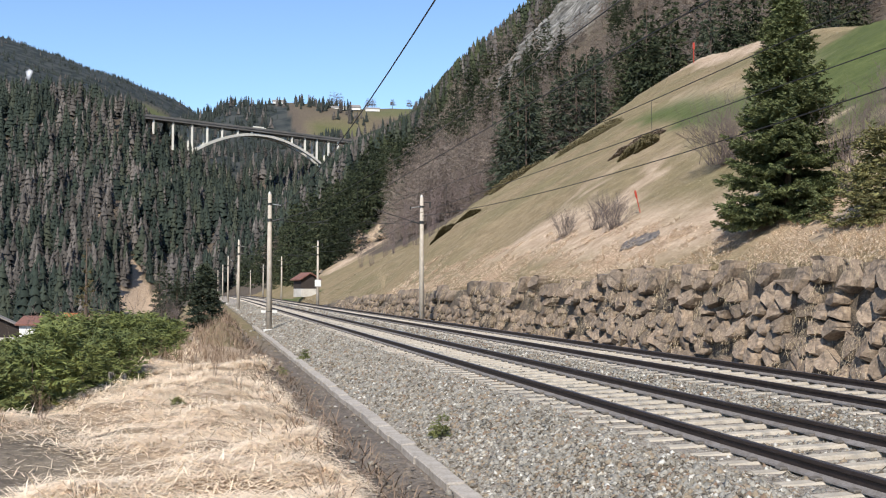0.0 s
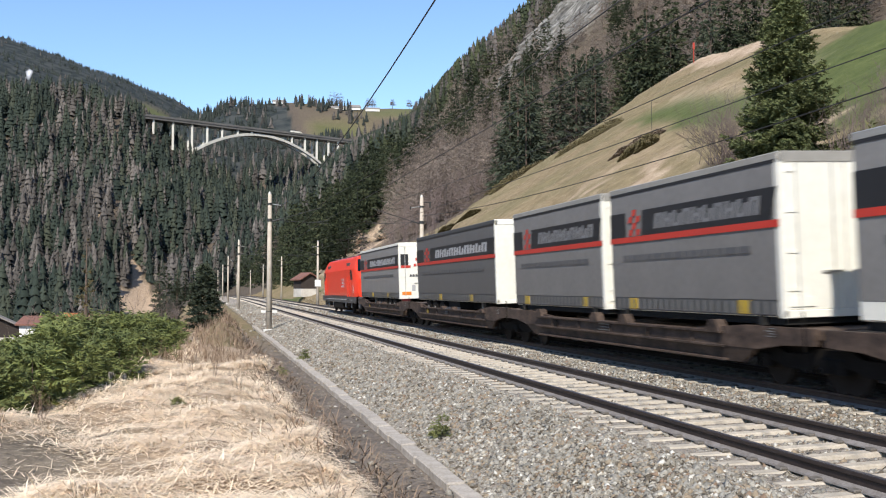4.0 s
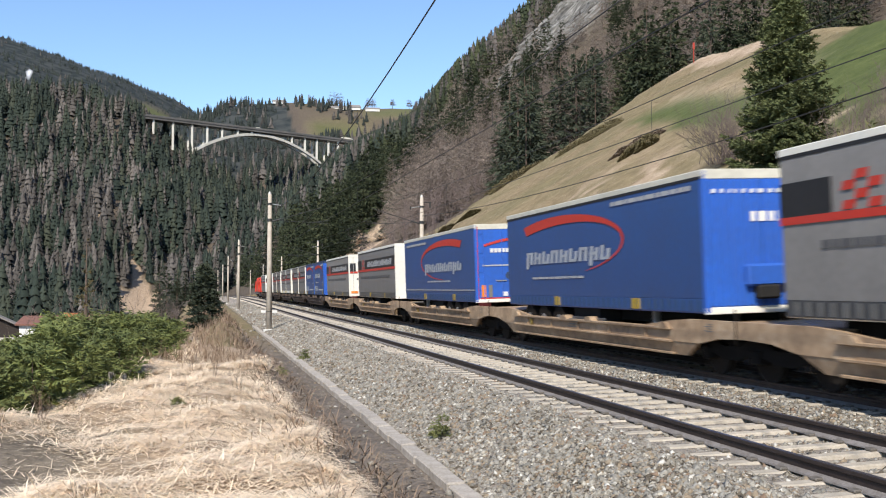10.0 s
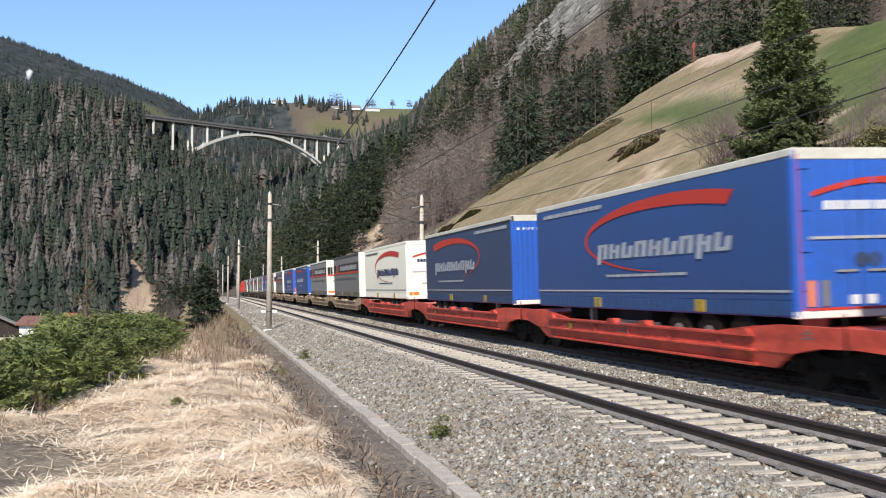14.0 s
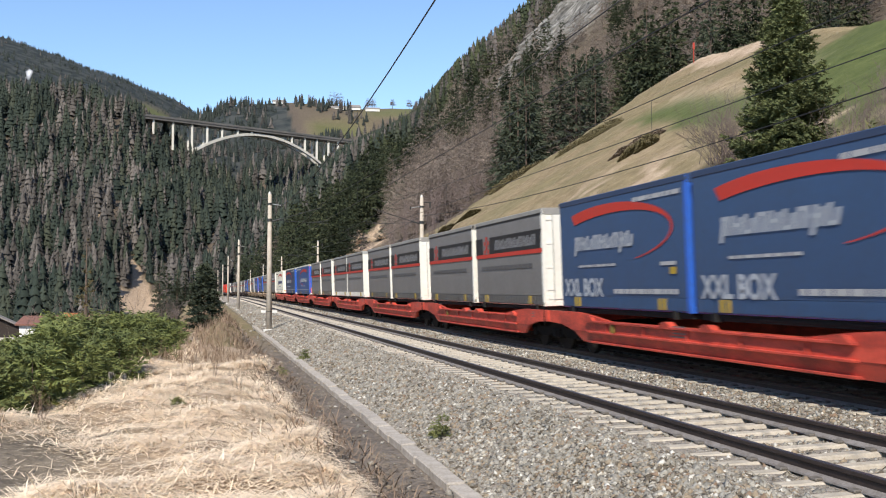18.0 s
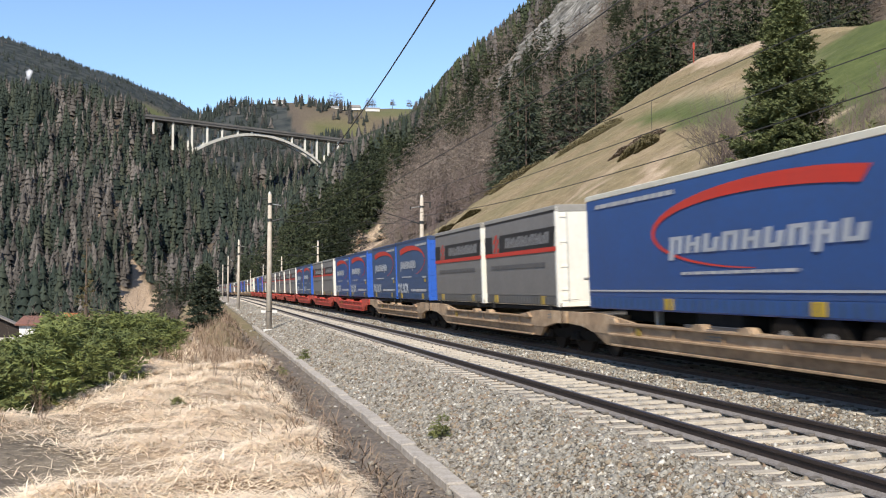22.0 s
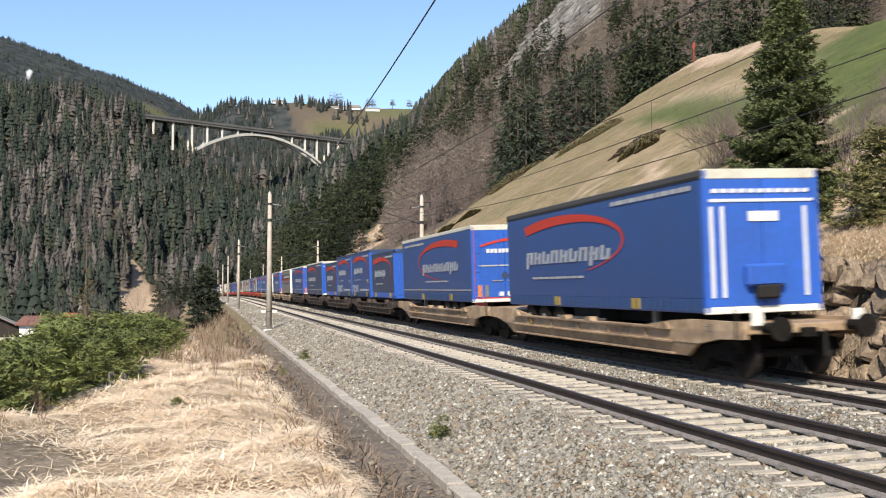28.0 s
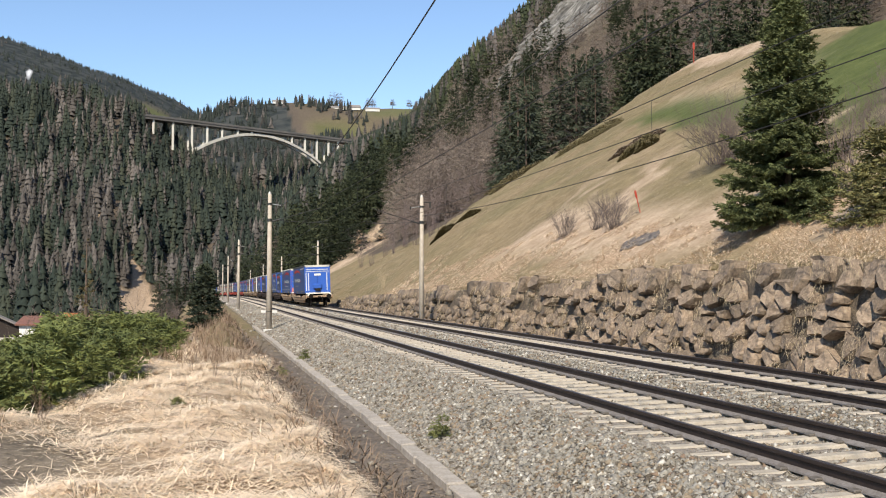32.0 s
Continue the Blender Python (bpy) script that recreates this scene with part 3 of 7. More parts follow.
def wire(name, x, zs, sag, r, label, ys=None, group="overhead wires"):
    """One line of wire hung from mast to mast."""
    pts = []
    ys = ys or MASTS
    for a, b in zip(ys[:-1], ys[1:]):
        for i in range(12):
            f = i / 12
            y = a + (b - a) * f
            pts.append((x + float(bend(y)), y, zs - sag * 4 * f * (1 - f) + float(dip(y))))
    n, vs, fs = 5, [], []
    for p in pts:
        for i in range(n):
            a = 2 * math.pi * i / n
            vs.append((p[0] + r * math.cos(a), p[1], p[2] + r * math.sin(a)))
    for k in range(len(pts) - 1):
        for i in range(n):
            j = (i + 1) % n
            fs.append((k * n + i, k * n + j, (k + 1) * n + j, (k + 1) * n + i))
    ob = mesh_ob(name, vs, fs, CABLE)
    return tagged(ob, label, "wire", group)


wire("feeder_wire", 3.95, 6.35, 0.6, 0.022, "thick dark feeder cable hung from mast to mast", MASTS[2:])
def tube(pts, r, n=6):
    """A round cable through the points, as one closed skin."""
    vs, fs = [], []
    for p in pts:
        vs += [(p[0] + r * math.cos(6.2832 * i / n), p[1], p[2] + r * math.sin(6.2832 * i / n)) for i in range(n)]
    for k in range(len(pts) - 1):
        fs += [(k * n + i, k * n + (i + 1) % n, (k + 1) * n + (i + 1) % n, (k + 1) * n + i) for i in range(n)]
    return vs, fs


first = [(3.45 + 0.5 * f, 1 + 56 * f, 7.5 - 1.15 * f - 1.0 * 4 * f * (1 - f)) for f in [k / 20 for k in range(21)]]
tagged(mesh_ob("feeder_wire", *tube(first, 0.015), CABLE), "thick dark feeder cable hung from mast to mast", "wire", "overhead wires")
wire("feeder_wire", 12.1, 5.95, 0.7, 0.014, "thin dark cable along the masts beside the wall")
for xc in (X_NEAR, X_FAR):
    wire("messenger_wire", xc, 6.9, 0.45, 0.011, "thin dark messenger wire above the track")
    wire("contact_wire", xc, 5.72, 0.04, 0.011, "thin dark contact wire above the track")
for xc in (X_NEAR, X_FAR):
    for a in MASTS[1:5]:
        for k in range(1, 5):
            f = k / 5
            tagged(part("dropper", rod((xc, a + 56 * f, 5.72 - 0.16 * f * (1 - f)), (xc, a + 56 * f, 6.9 - 1.8 * f * (1 - f)), 0.006, n=4), CABLE), "thin vertical dropper between the overhead wires", "wire", "droppers")
# ---- the train ----
def paint(name, a, rough=0.45, dirt=0.75, scale=0.8):
    return mat(name, a, tuple(x * dirt + 0.01 for x in a), scale, rough, 0.04, fine=9, vary=0.06)


GREYCURTAIN = paint("grey curtain", (0.225, 0.214, 0.205), 0.5)
BLUECURTAIN = paint("blue curtain", (0.022, 0.074, 0.235), 0.42)
DULLBLUE = paint("faded blue curtain", (0.034, 0.076, 0.168), 0.5)
DARKBLUE = paint("dark blue curtain", (0.03, 0.055, 0.12), 0.5)
BLUEPAINT = paint("blue paint", (0.025, 0.115, 0.5), 0.4)
CREAM = paint("cream panel", (0.88, 0.83, 0.68), 0.45, 0.9)
WHITEPANEL = paint("white panel", (0.76, 0.735, 0.66), 0.45, 0.86)
BLACKBAND = paint("black print", (0.012, 0.012, 0.014), 0.5)
REDPRINT = paint("red print", (0.50, 0.035, 0.02), 0.5, 0.85)
WHITEPRINT = paint("white print", (0.62, 0.63, 0.64), 0.5, 0.9)
GREYPRINT = paint("pale grey print", (0.38, 0.38, 0.39), 0.5, 0.9)
DIMPRINT = paint("dim grey print", (0.19, 0.19, 0.195), 0.5, 0.9)
HEMPRINT = paint("dusty pale hem", (0.165, 0.16, 0.152), 0.6)
MIDCURTAIN = paint("dusty mid-grey curtain", (0.18, 0.171, 0.165), 0.5)
DUSKCURTAIN = paint("dark dirty grey curtain", (0.105, 0.1, 0.097), 0.55)
NAVYPRINT = paint("navy print", (0.02, 0.035, 0.13), 0.5)
DARKPRINT = paint("dark grey print", (0.09, 0.09, 0.095), 0.5)
YELLOW = paint("yellow pad", (0.42, 0.28, 0.025), 0.5)
DULLYELLOW = paint("worn yellow paint", (0.25, 0.17, 0.03), 0.6)
BLUEWHITE = paint("weathered white print", (0.36, 0.385, 0.43), 0.5, 0.85)
ORANGE = paint("orange reflector", (0.75, 0.22, 0.02), 0.4)
ALU = mat("aluminium", (0.55, 0.54, 0.51), (0.42, 0.41, 0.38), 3, 0.4, 0.0, metal=0.6)
TARP = paint("dark roof tarpaulin", (0.06, 0.06, 0.06), 0.6)
TARPW = paint("pale roof edge", (0.62, 0.59, 0.5), 0.6)
REDWAGON = mat("red wagon paint", (0.56, 0.07, 0.042), (0.25, 0.035, 0.025), 1.8, 0.5, 0.15, fine=7, vary=0.12, c=(0.66, 0.1, 0.06))
BROWNWAGON = mat("dark brown wagon paint", (0.082, 0.056, 0.043), (0.026, 0.019, 0.016), 2.2, 0.7, 0.25, fine=6, vary=0.15, c=(0.13, 0.095, 0.073), spec=0.25)
RIMSTEEL = mat("dusty grey wheel rim", (0.22, 0.21, 0.2), (0.1, 0.095, 0.09), 5, 0.6, 0.2, fine=20, vary=0.1)
BEIGEWAGON = mat("dusty brown wagon paint", (0.36, 0.245, 0.15), (0.19, 0.125, 0.078), 1.1, 0.65, 0.2, fine=6, vary=0.12, c=(0.46, 0.345, 0.235))
# Grimy steel taken near black; shade under the train is partly in these colours.
BOGIE = mat("grimy shade-darkened bogie steel", (0.018, 0.015, 0.013), (0.008, 0.007, 0.006), 4, 0.9, 0.2, spec=0.1)
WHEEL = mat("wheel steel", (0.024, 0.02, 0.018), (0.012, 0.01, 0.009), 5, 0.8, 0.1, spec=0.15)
LOCORED = paint("locomotive red", (0.84, 0.048, 0.018), 0.3, 0.9)
LOCOGREY = paint("dark grey skirt", (0.055, 0.057, 0.062), 0.45)
GLASS = mat("dark cab glass", (0.012, 0.016, 0.02), None, 2, 0.06, 0.0, spec=0.7)
LAMPGLASS = mat("lamp glass", (0.6, 0.6, 0.58), None, 2, 0.15)
TAIL = mat("red tail lens", (0.07, 0.01, 0.01), None, 2, 0.35)

HW, Z0 = 1.275, 1.24


def flat(points, x, material, name, parent, label="", t=0.004):
    """A thin printed patch on a side wall: points in y and z."""
    bm = bmesh.new()
    vs = [bm.verts.new((x, y, z)) for y, z in points]
    f = bm.faces.new(vs)
    if f.normal.x * x < 0:
        bmesh.ops.reverse_faces(bm, faces=[f])
    r = bmesh.ops.extrude_face_region(bm, geom=[f])
    bmesh.ops.translate(bm, verts=[v for v in r["geom"] if isinstance(v, bmesh.types.BMVert)], vec=(t if x > 0 else -t, 0, 0))
    bmesh.ops.recalc_face_normals(bm, faces=bm.faces[:])
    return part(name, bm, material, parent, label)


def rect(y0, y1, z0, z1, x, material, name, parent, label=""):
    return flat([(y0, z0), (y1, z0), (y1, z1), (y0, z1)], x, material, name, parent, label)


def many(rects, x, material, name, parent, label="", t=0.004):
    """Several printed bars, slanted by their last value, as one print."""
    bm = bmesh.new()
    for y0, y1, z0, z1, lean in rects:
        a = [bm.verts.new((xx, y, z)) for xx in (x, x - t) for y, z in ((y0, z0), (y1, z0), (y1 + lean, z1), (y0 + lean, z1))]
        for q in ((0, 1, 2, 3), (7, 6, 5, 4), (0, 4, 5, 1), (1, 5, 6, 2), (2, 6, 7, 3), (3, 7, 4, 0)):
            bm.faces.new([a[i] for i in q])
    bmesh.ops.recalc_face_normals(bm, faces=bm.faces[:])
    return part(name, bm, material, parent, label)


def word(y0, y1, z0, z1, x, material, parent, n, lean, low=()):
    """A wordmark as a row of plain slanted strokes; y runs from y0 (front) back to y1."""
    out, w = [], (y1 - y0) / n
    th = abs(w) * 0.17
    s = -1 if w < 0 else 1
    H = z1 - z0
    for k in range(n):
        # two plain slanted bars to each character
        a, b = y0 + w * (k + 0.06), y0 + w * (k + 0.9)
        zb = z0 - H * 0.36 if k in low else z0
        out.append((a, a + s * th * 1.9, zb, z1, lean * (z1 - zb)))
        out.append((b - s * th * 1.9, b, z0, z1 - H * 0.12 * (k % 3), lean * H))
        zm = (z1 - H * 0.2, z0 + H * 0.4, z0)[k % 3]
        out.append((a + lean * (zm - z0), b + lean * (zm - z0), zm, zm + H * 0.2, lean * H * 0.2))
    for k in range(n):
        many(out[3 * k:3 * k + 3], x, material, "print_mark", parent)


def swoosh(L, rear, x, material, parent, drop=0.0):
    """A tapering red arc; thick end towards the rear or the front."""
    k = L / 13.2
    pts_o, pts_i = [], []
    cy, cz, a, b = (8.6, 2.93, 4.7, 0.83) if L > 9 else (4.34, 3.08, 3.7, 0.74)
    k = 1.0 if L > 9 else 0.75
    for i in range(33):
        f = i / 32
        ang = radians(52 + f * (212 if rear else 190))
        th = 0.30 * (1 - f) ** 1.15 + 0.02
        ey, ez = math.cos(ang), math.sin(ang)
        pts_o.append((cy + a * ey, cz + b * ez))
        pts_i.append((cy + (a - th * 1.4 * k) * ey, cz + (b - th) * ez))
    bm = bmesh.new()

    def at(p):
        y = p[0] if rear else L - p[0]
        return bm.verts.new((x, L / 2 - y, p[1] - drop))

    vo, vi = [at(p) for p in pts_o], [at(p) for p in pts_i]
    for i in range(32):
        bm.faces.new((vo[i], vo[i + 1], vi[i + 1], vi[i]))
    bmesh.ops.recalc_face_normals(bm, faces=bm.faces[:])
    if bm.faces[0].normal.x > 0:
        bmesh.ops.reverse_faces(bm, faces=bm.faces[:])
    return part("red_arc", bm, material, parent)


def small_print(y0, y1, z, h, x, material, parent, n=9, seed=1):
    r, out, y = random.Random(seed), [], y0
    while y > y1:
        w = r.uniform(0.12, 0.5)
        out.append((y, max(y - w, y1), z, z + h, 0))
        y -= w + 0.06
    return tagged(many(out, x, material, "small_print", parent), kind="stuff")


XXL_MESH = {}


def lettering(text, size, material):
    if text not in XXL_MESH:
        cu = bpy.data.curves.new("lettering", "FONT")
        cu.body, cu.size, cu.extrude, cu.offset = text, size, 0.002, 0.02
        ob = new("lettering", cu)
        me = bpy.data.meshes.new_from_object(ob.evaluated_get(bpy.context.evaluated_depsgraph_get()))
        bpy.data.objects.remove(ob)
        me.materials.clear()
        me.materials.append(material)
        XXL_MESH[text] = me
    return XXL_MESH[text]


def side_art(art, L, ob):
    x = -HW - 0.014
    F = L / 2  # front
    if art in ("grey", "silver"):
        k = L / 13.2 if L > 9 else 0.62
        rect(F - 0.05, F - 1.5 * k, 2.93, 3.5, x, BLACKBAND, "black_panel", ob)
        for i, j in [(i, j) for i in range(3) for j in range(4)]:
            if (i + j) % 2 == 0:
                many([(F - (1.75 + 0.32 * i) * k, F - (2.06 + 0.32 * i) * k, 2.95 + 0.15 * j, 3.09 + 0.15 * j, -0.06)], x, REDPRINT, "flag_square", ob)
        flat([(F - 2.9 * k, 2.93), (-F + 0.25, 2.93), (-F + 0.05, 3.5), (F - 3.0 * k, 3.5)], x, BLACKBAND, "black_panel", ob)
        rect(F - 0.02, -F + 0.02, 2.80, 2.93, x, REDPRINT, "red_stripe", ob)
        word(F - 3.9 * k, -F + 1.0 * k, 3.05, 3.38, x - 0.004, GREYPRINT if L > 9 else DIMPRINT, ob, 10, -0.28)
        small_print(F - 1.2 * k, -F + 1.6 * k, 2.38, 0.13, x, DARKPRINT, ob, seed=4)
    else:
        ink = NAVYPRINT if art == "cream" else BLUEWHITE
        rear = art in ("blue", "cream")
        k = L / 13.2
        drop = 0.3 if art == "short" else 0.0
        swoosh(L, rear, x, REDPRINT, ob, drop)
        a, b = ((4.6, 11.2) if rear else (1.9, 8.5))
        up = 0.0 if L > 9 else 0.27 - drop
        word(F - a * k, F - b * k, 2.46 + up, 2.82 + up, x - 0.002, ink, ob, 9, -0.25, (0, 7))
        small_print(F - (a + 0.6) * k, F - (b - 1.8) * k, 2.02 + up, 0.06, x, ink if art == "cream" else GREYPRINT, ob, seed=7)
        y = (0.7, 5.0) if rear else (8.6, 12.7)
        small_print(F - y[0] * k, F - y[1] * k, 3.72 - drop, 0.10, x, GREYPRINT if art != "cream" else DARKPRINT, ob, seed=8)
    if art in ("xxl", "dullxxl"):
        o = new("lettering", lettering("XXL BOX", 0.62, BLUEWHITE))
        o.parent = ob
        o.matrix_basis = Matrix.Translation((x - 0.004, F - 0.35, 1.56)) @ Matrix(((0, 0, -1, 0), (-1, 0, 0, 0), (0, 1, 0, 0), (0, 0, 0, 1)))
        small_print(F - 3.7, -F + 0.5, 1.62, 0.11, x, GREYPRINT, ob, seed=3)
        rect(-F + 1.3, -F + 0.55, 2.24, 2.32, x, GREYPRINT, "print_mark", ob)
        rect(-F + 0.85, -F + 0.55, 2.05, 2.2, x, YELLOW, "yellow_plate", ob)


def cargo(kind, art, L, lip, end_white, label):
    """A semi-trailer or swap body, front towards +y, standing on rail level."""
    trailer = kind == "semi_trailer"
    Z1 = 3.8 if art == "short" else 4.1
    turned = trailer and (art in ("blueb", "dark") or end_white in (2, 4))  # its front wall faces the tail of the train
    fl = -1 if turned else 1
    ob = thing(kind, label, "semi-trailer" if trailer else "container", "loads on the train")
    side = {"grey": GREYCURTAIN, "silver": GREYCURTAIN, "blue": BLUECURTAIN, "blueb": BLUECURTAIN, "cream": CREAM, "xxl": BLUECURTAIN, "dullxxl": DULLBLUE, "dark": DARKBLUE, "short": DARKBLUE}[art]
    side = DUSKCURTAIN if end_white == 4 else MIDCURTAIN if art == "grey" and (end_white == 2 or not trailer) else side
    endm = {"grey": WHITEPANEL, "silver": WHITEPANEL, "cream": CREAM}.get(art, BLUEPAINT)
    h = L / 2
    body = box(-HW + 0.03, HW - 0.03, -h + 0.06, h - 0.05, Z0, Z1 - 0.06, 0.02)
    part("box_body", body, endm if art != "dark" else BLUEPAINT, ob)
    # curtains with shallow folds between posts
    for sx in (-1, 1):
        n = max(4, int(L / 0.55))
        ys = np.linspace(-h + 0.09, h - 0.05, n * 2 + 1)
        vs, fs = [], []
        zs = (Z0 + 0.30, Z0 + 0.34, 2.6, Z1 - 0.16, Z1 - 0.12)
        for i, y in enumerate(ys):
            for j, z in enumerate(zs):
                bow = 0.012 * (0.3 if j in (0, 4) else 1) * (1 if i % 2 else 0.55)
                vs.append((sx * (HW - 0.004 + bow - 0.008), y, z))
        for i in range(len(ys) - 1):
            for j in range(4):
                q = (i * 5 + j, (i + 1) * 5 + j, (i + 1) * 5 + j + 1, i * 5 + j + 1)
                fs.append(q if sx > 0 else q[::-1])
        mesh_ob("curtain", vs, fs, side, ob, smooth=True)
        lowm = {"silver": WHITEPANEL, "short": BLUEPAINT, "cream": CREAM, "grey": LOCOGREY}.get(art, side)
        zt = Z0 + 0.30 if art not in ("silver", "short") else Z0 + 0.62
        part("lower_rail", box(sx * (HW - 0.03) - 0.018, sx * (HW - 0.03) + 0.035 * 1, -h + 0.07, h - 0.05, Z0 + 0.02, zt, 0.008), lowm, ob)
        part("roof_rail", box(sx * (HW - 0.02) - 0.03, sx * (HW - 0.02) + 0.03, -h + 0.02, h - 0.02, Z1 - 0.14, Z1 - 0.01, 0.012), lip, ob)
        if art in ("grey", "silver", "blueb", "dark"):
            part("dark_strip", box(sx * (HW - 0.005) - 0.012, sx * (HW - 0.005) + 0.012, -h + 0.1, h - 0.05, Z1 - 0.19, Z1 - 0.13), BLACKBAND, ob)
        if art not in ("silver", "cream", "short") and sx < 0:
            st = [(y, y - 0.11, Z0 + 0.05, Z0 + 0.27, 0) for y in np.arange(h - 0.35, -h + 0.2, -0.33 if L > 9 else -0.28)]
            tagged(many(st, -HW - 0.008, HEMPRINT if art == "grey" else DULLBLUE, "ribbed_hem", ob), kind="stuff")
        for py in ((h - 4.6, -h + 3.4) if trailer else (h - 1.2, -h + 1.3)):
            part("lift_pad", box(sx * HW - 0.012, sx * HW + 0.014, py - 0.2, py + 0.2, Z0 + 0.04, Z0 + 0.28, 0.004), YELLOW, ob)
    part("roof", box(-HW + 0.02, HW - 0.02, -h + 0.03, h - 0.03, Z1 - 0.05, Z1, 0.015), TARPW if lip in (TARPW, WHITEPANEL) else lip, ob)
    if art in ("blue", "cream", "dark") and trailer:
        rect(h - 0.1, -h + 0.15, Z0 + 0.43, Z0 + 0.47, -HW - 0.012, GREYPRINT, "pale_line", ob)
    side_art(art, L, ob)
    # rear end: frame, two doors with lock rods, hinges, lamps
    yr = -h + 0.06
    frame_m = REDPRINT if art in ("blue",) else endm
    for sx in (-1, 1):
        part("corner_post", box(sx * (HW - 0.05) - 0.05, sx * (HW - 0.05) + 0.05, -h, -h + 0.16, Z0, Z1 - 0.02, 0.012), endm, ob)
        if art == "blue":
            part("red_line", box(sx * (HW - 0.1) - 0.01, sx * (HW - 0.1) + 0.01, -h - 0.006, -h + 0.02, Z0 + 0.1, Z1 - 0.1), REDPRINT, ob)
        d = part("front_panel" if turned else "rear_door", box(min(sx * 0.01, sx * (HW - 0.1)), max(sx * 0.01, sx * (HW - 0.1)), -h + 0.015, yr, Z0 + 0.12, Z1 - 0.16, 0.01), endm, ob)
        for rx in [0.12 + 0.17 * i for i in range(7)] if turned and art != "grey" and end_white != 3 else []:
            part("rib", box(sx * rx - 0.035, sx * rx + 0.035, -h - 0.02, -h + 0.02, Z0 + 0.14, Z1 - 0.22, 0.012), endm, d)
        for lx in () if turned else (0.25, 0.95):
            part("lock_rod", rod((sx * lx, -h, Z0 + 0.1), (sx * lx, -h, Z1 - 0.2), 0.016, n=6), endm if art != "grey" else ALU, d)
        for hz in () if turned else (0.45, 1.1, 1.8, 2.5):
            part("hinge", box(sx * (HW - 0.22) - 0.1, sx * (HW - 0.22) + 0.1, -h - 0.004, -h + 0.02, Z0 + hz, Z0 + hz + 0.07), endm, d)
        turned or part("lock_handle", box(sx * 0.3 - 0.2, sx * 0.3 + 0.2, -h - 0.02, -h + 0.004, Z0 + 0.75, Z0 + 0.79), ALU, d)
        turned or part("orange_marker", box(sx * 0.98 - 0.08, sx * 0.98 + 0.08, -h - 0.006, -h + 0.016, Z0 + 0.18, Z0 + 0.62) if art == "blue" else box(sx * 0.9 - 0.24, sx * 0.9 + 0.24, -h - 0.006, -h + 0.016, Z0 + 0.18, Z0 + 0.34), ORANGE if trailer else endm, d)
        trailer and not turned and part("tail_lamp", box(sx * 0.95 - 0.22, sx * 0.95 + 0.22, -h - 0.02, -h + 0.1, Z0 - 0.16, Z0 - 0.02, 0.01), TAIL, ob)
    part("rear_header", box(-HW, HW, -h, -h + 0.14, Z1 - 0.2, Z1, 0.012), TARPW if art == "blueb" else endm if lip is TARP else lip, ob)
    if end_white == 3:
        for wx in (-1.12, -0.88, 0.95):
            part("white_strip", box(wx - 0.04, wx + 0.04, -h - 0.008, -h + 0.016, Z0 + 0.3, Z1 - 0.75), WHITEPRINT, ob)
        part("white_strip", box(-1.15, 1.15, -h - 0.008, -h + 0.016, Z1 - 0.66, Z1 - 0.6), WHITEPRINT, ob)
    part("rear_sill", box(-HW, HW, -h, -h + 0.14, Z0 - 0.02, Z0 + 0.12, 0.012), WHITEPANEL if trailer else endm, ob)
    yb = -h - 0.004
    if art == "grey" and trailer and end_white == 1:
        for i, j in [(i, j) for i in range(3) for j in range(4)]:
            if (i + j) % 2 == 0:
                part("flag_square", box(-0.5 + i * 0.14 + 0.05 * j, -0.37 + i * 0.14 + 0.05 * j, yb - 0.003, yb + 0.02, 2.86 + 0.15 * j, 3.0 + 0.15 * j), REDPRINT, ob)
        for j in range(4):
            bm = bmesh.new()
            for i in range(7):
                w = 0.03 * math.sin(i * 1.1)
                box(-0.08 + 0.09 * i + 0.05 * j, 0.012 + 0.09 * i + 0.05 * j, yb - 0.003, yb + 0.02, 2.84 + 0.17 * j + w, 2.92 + 0.17 * j + w, 0, bm)
            part("flag_stripe", bm, REDPRINT, ob)
        for sx in (-1, 1):
            part("black_panel", box(sx * 0.98 - 0.2, sx * 0.98 + 0.2, yb - 0.002, yb + 0.02, 2.93, 3.5), BLACKBAND, ob)
            part("red_stripe", box(sx * 0.92 - 0.26, sx * 0.92 + 0.26, yb - 0.002, yb + 0.02, 2.8, 2.925), REDPRINT, ob)
        part("grey_plate", box(-0.62, -0.44, yb - 0.003, yb + 0.02, 1.62, 1.92), GREYPRINT, ob)
        for i in range(10):
            part("print_mark", box(-0.72 + 0.145 * i, -0.61 + 0.145 * i, yb - 0.003, yb + 0.02, 2.34, 2.46), DARKPRINT, ob)
    elif art in ("blue", "cream"):
        bm = bmesh.new()
        for i in range(16):
            f = i / 15
            box(-0.95 + 1.8 * f, -0.82 + 1.8 * f, yb - 0.003, yb + 0.02, 3.28 + 0.22 * math.sin(f * 2.2), 3.36 + 0.22 * math.sin(f * 2.2) + 0.04 * f, 0, bm)
        part("red_arc", bm, REDPRINT, ob)
        for sx in (-1, 1) if trailer and art == "blue" else ():
            part("grey_marker", box(sx * 0.72 - 0.07, sx * 0.72 + 0.07, -h - 0.006, -h + 0.016, Z0 + 0.18, Z0 + 0.62), HEMPRINT, ob)
            part("round_badge", rod((0.12 + sx * 0.13, -h + 0.01, 2.2), (0.12 + sx * 0.13, -h - 0.004, 2.2), 0.13, n=14), DARKBLUE, ob)
            part("white_plate", box(sx * 0.17 - 0.1, sx * 0.17 + 0.1, -h - 0.008, -h + 0.016, Z0 + 0.2, Z0 + 0.36), WHITEPRINT, ob)
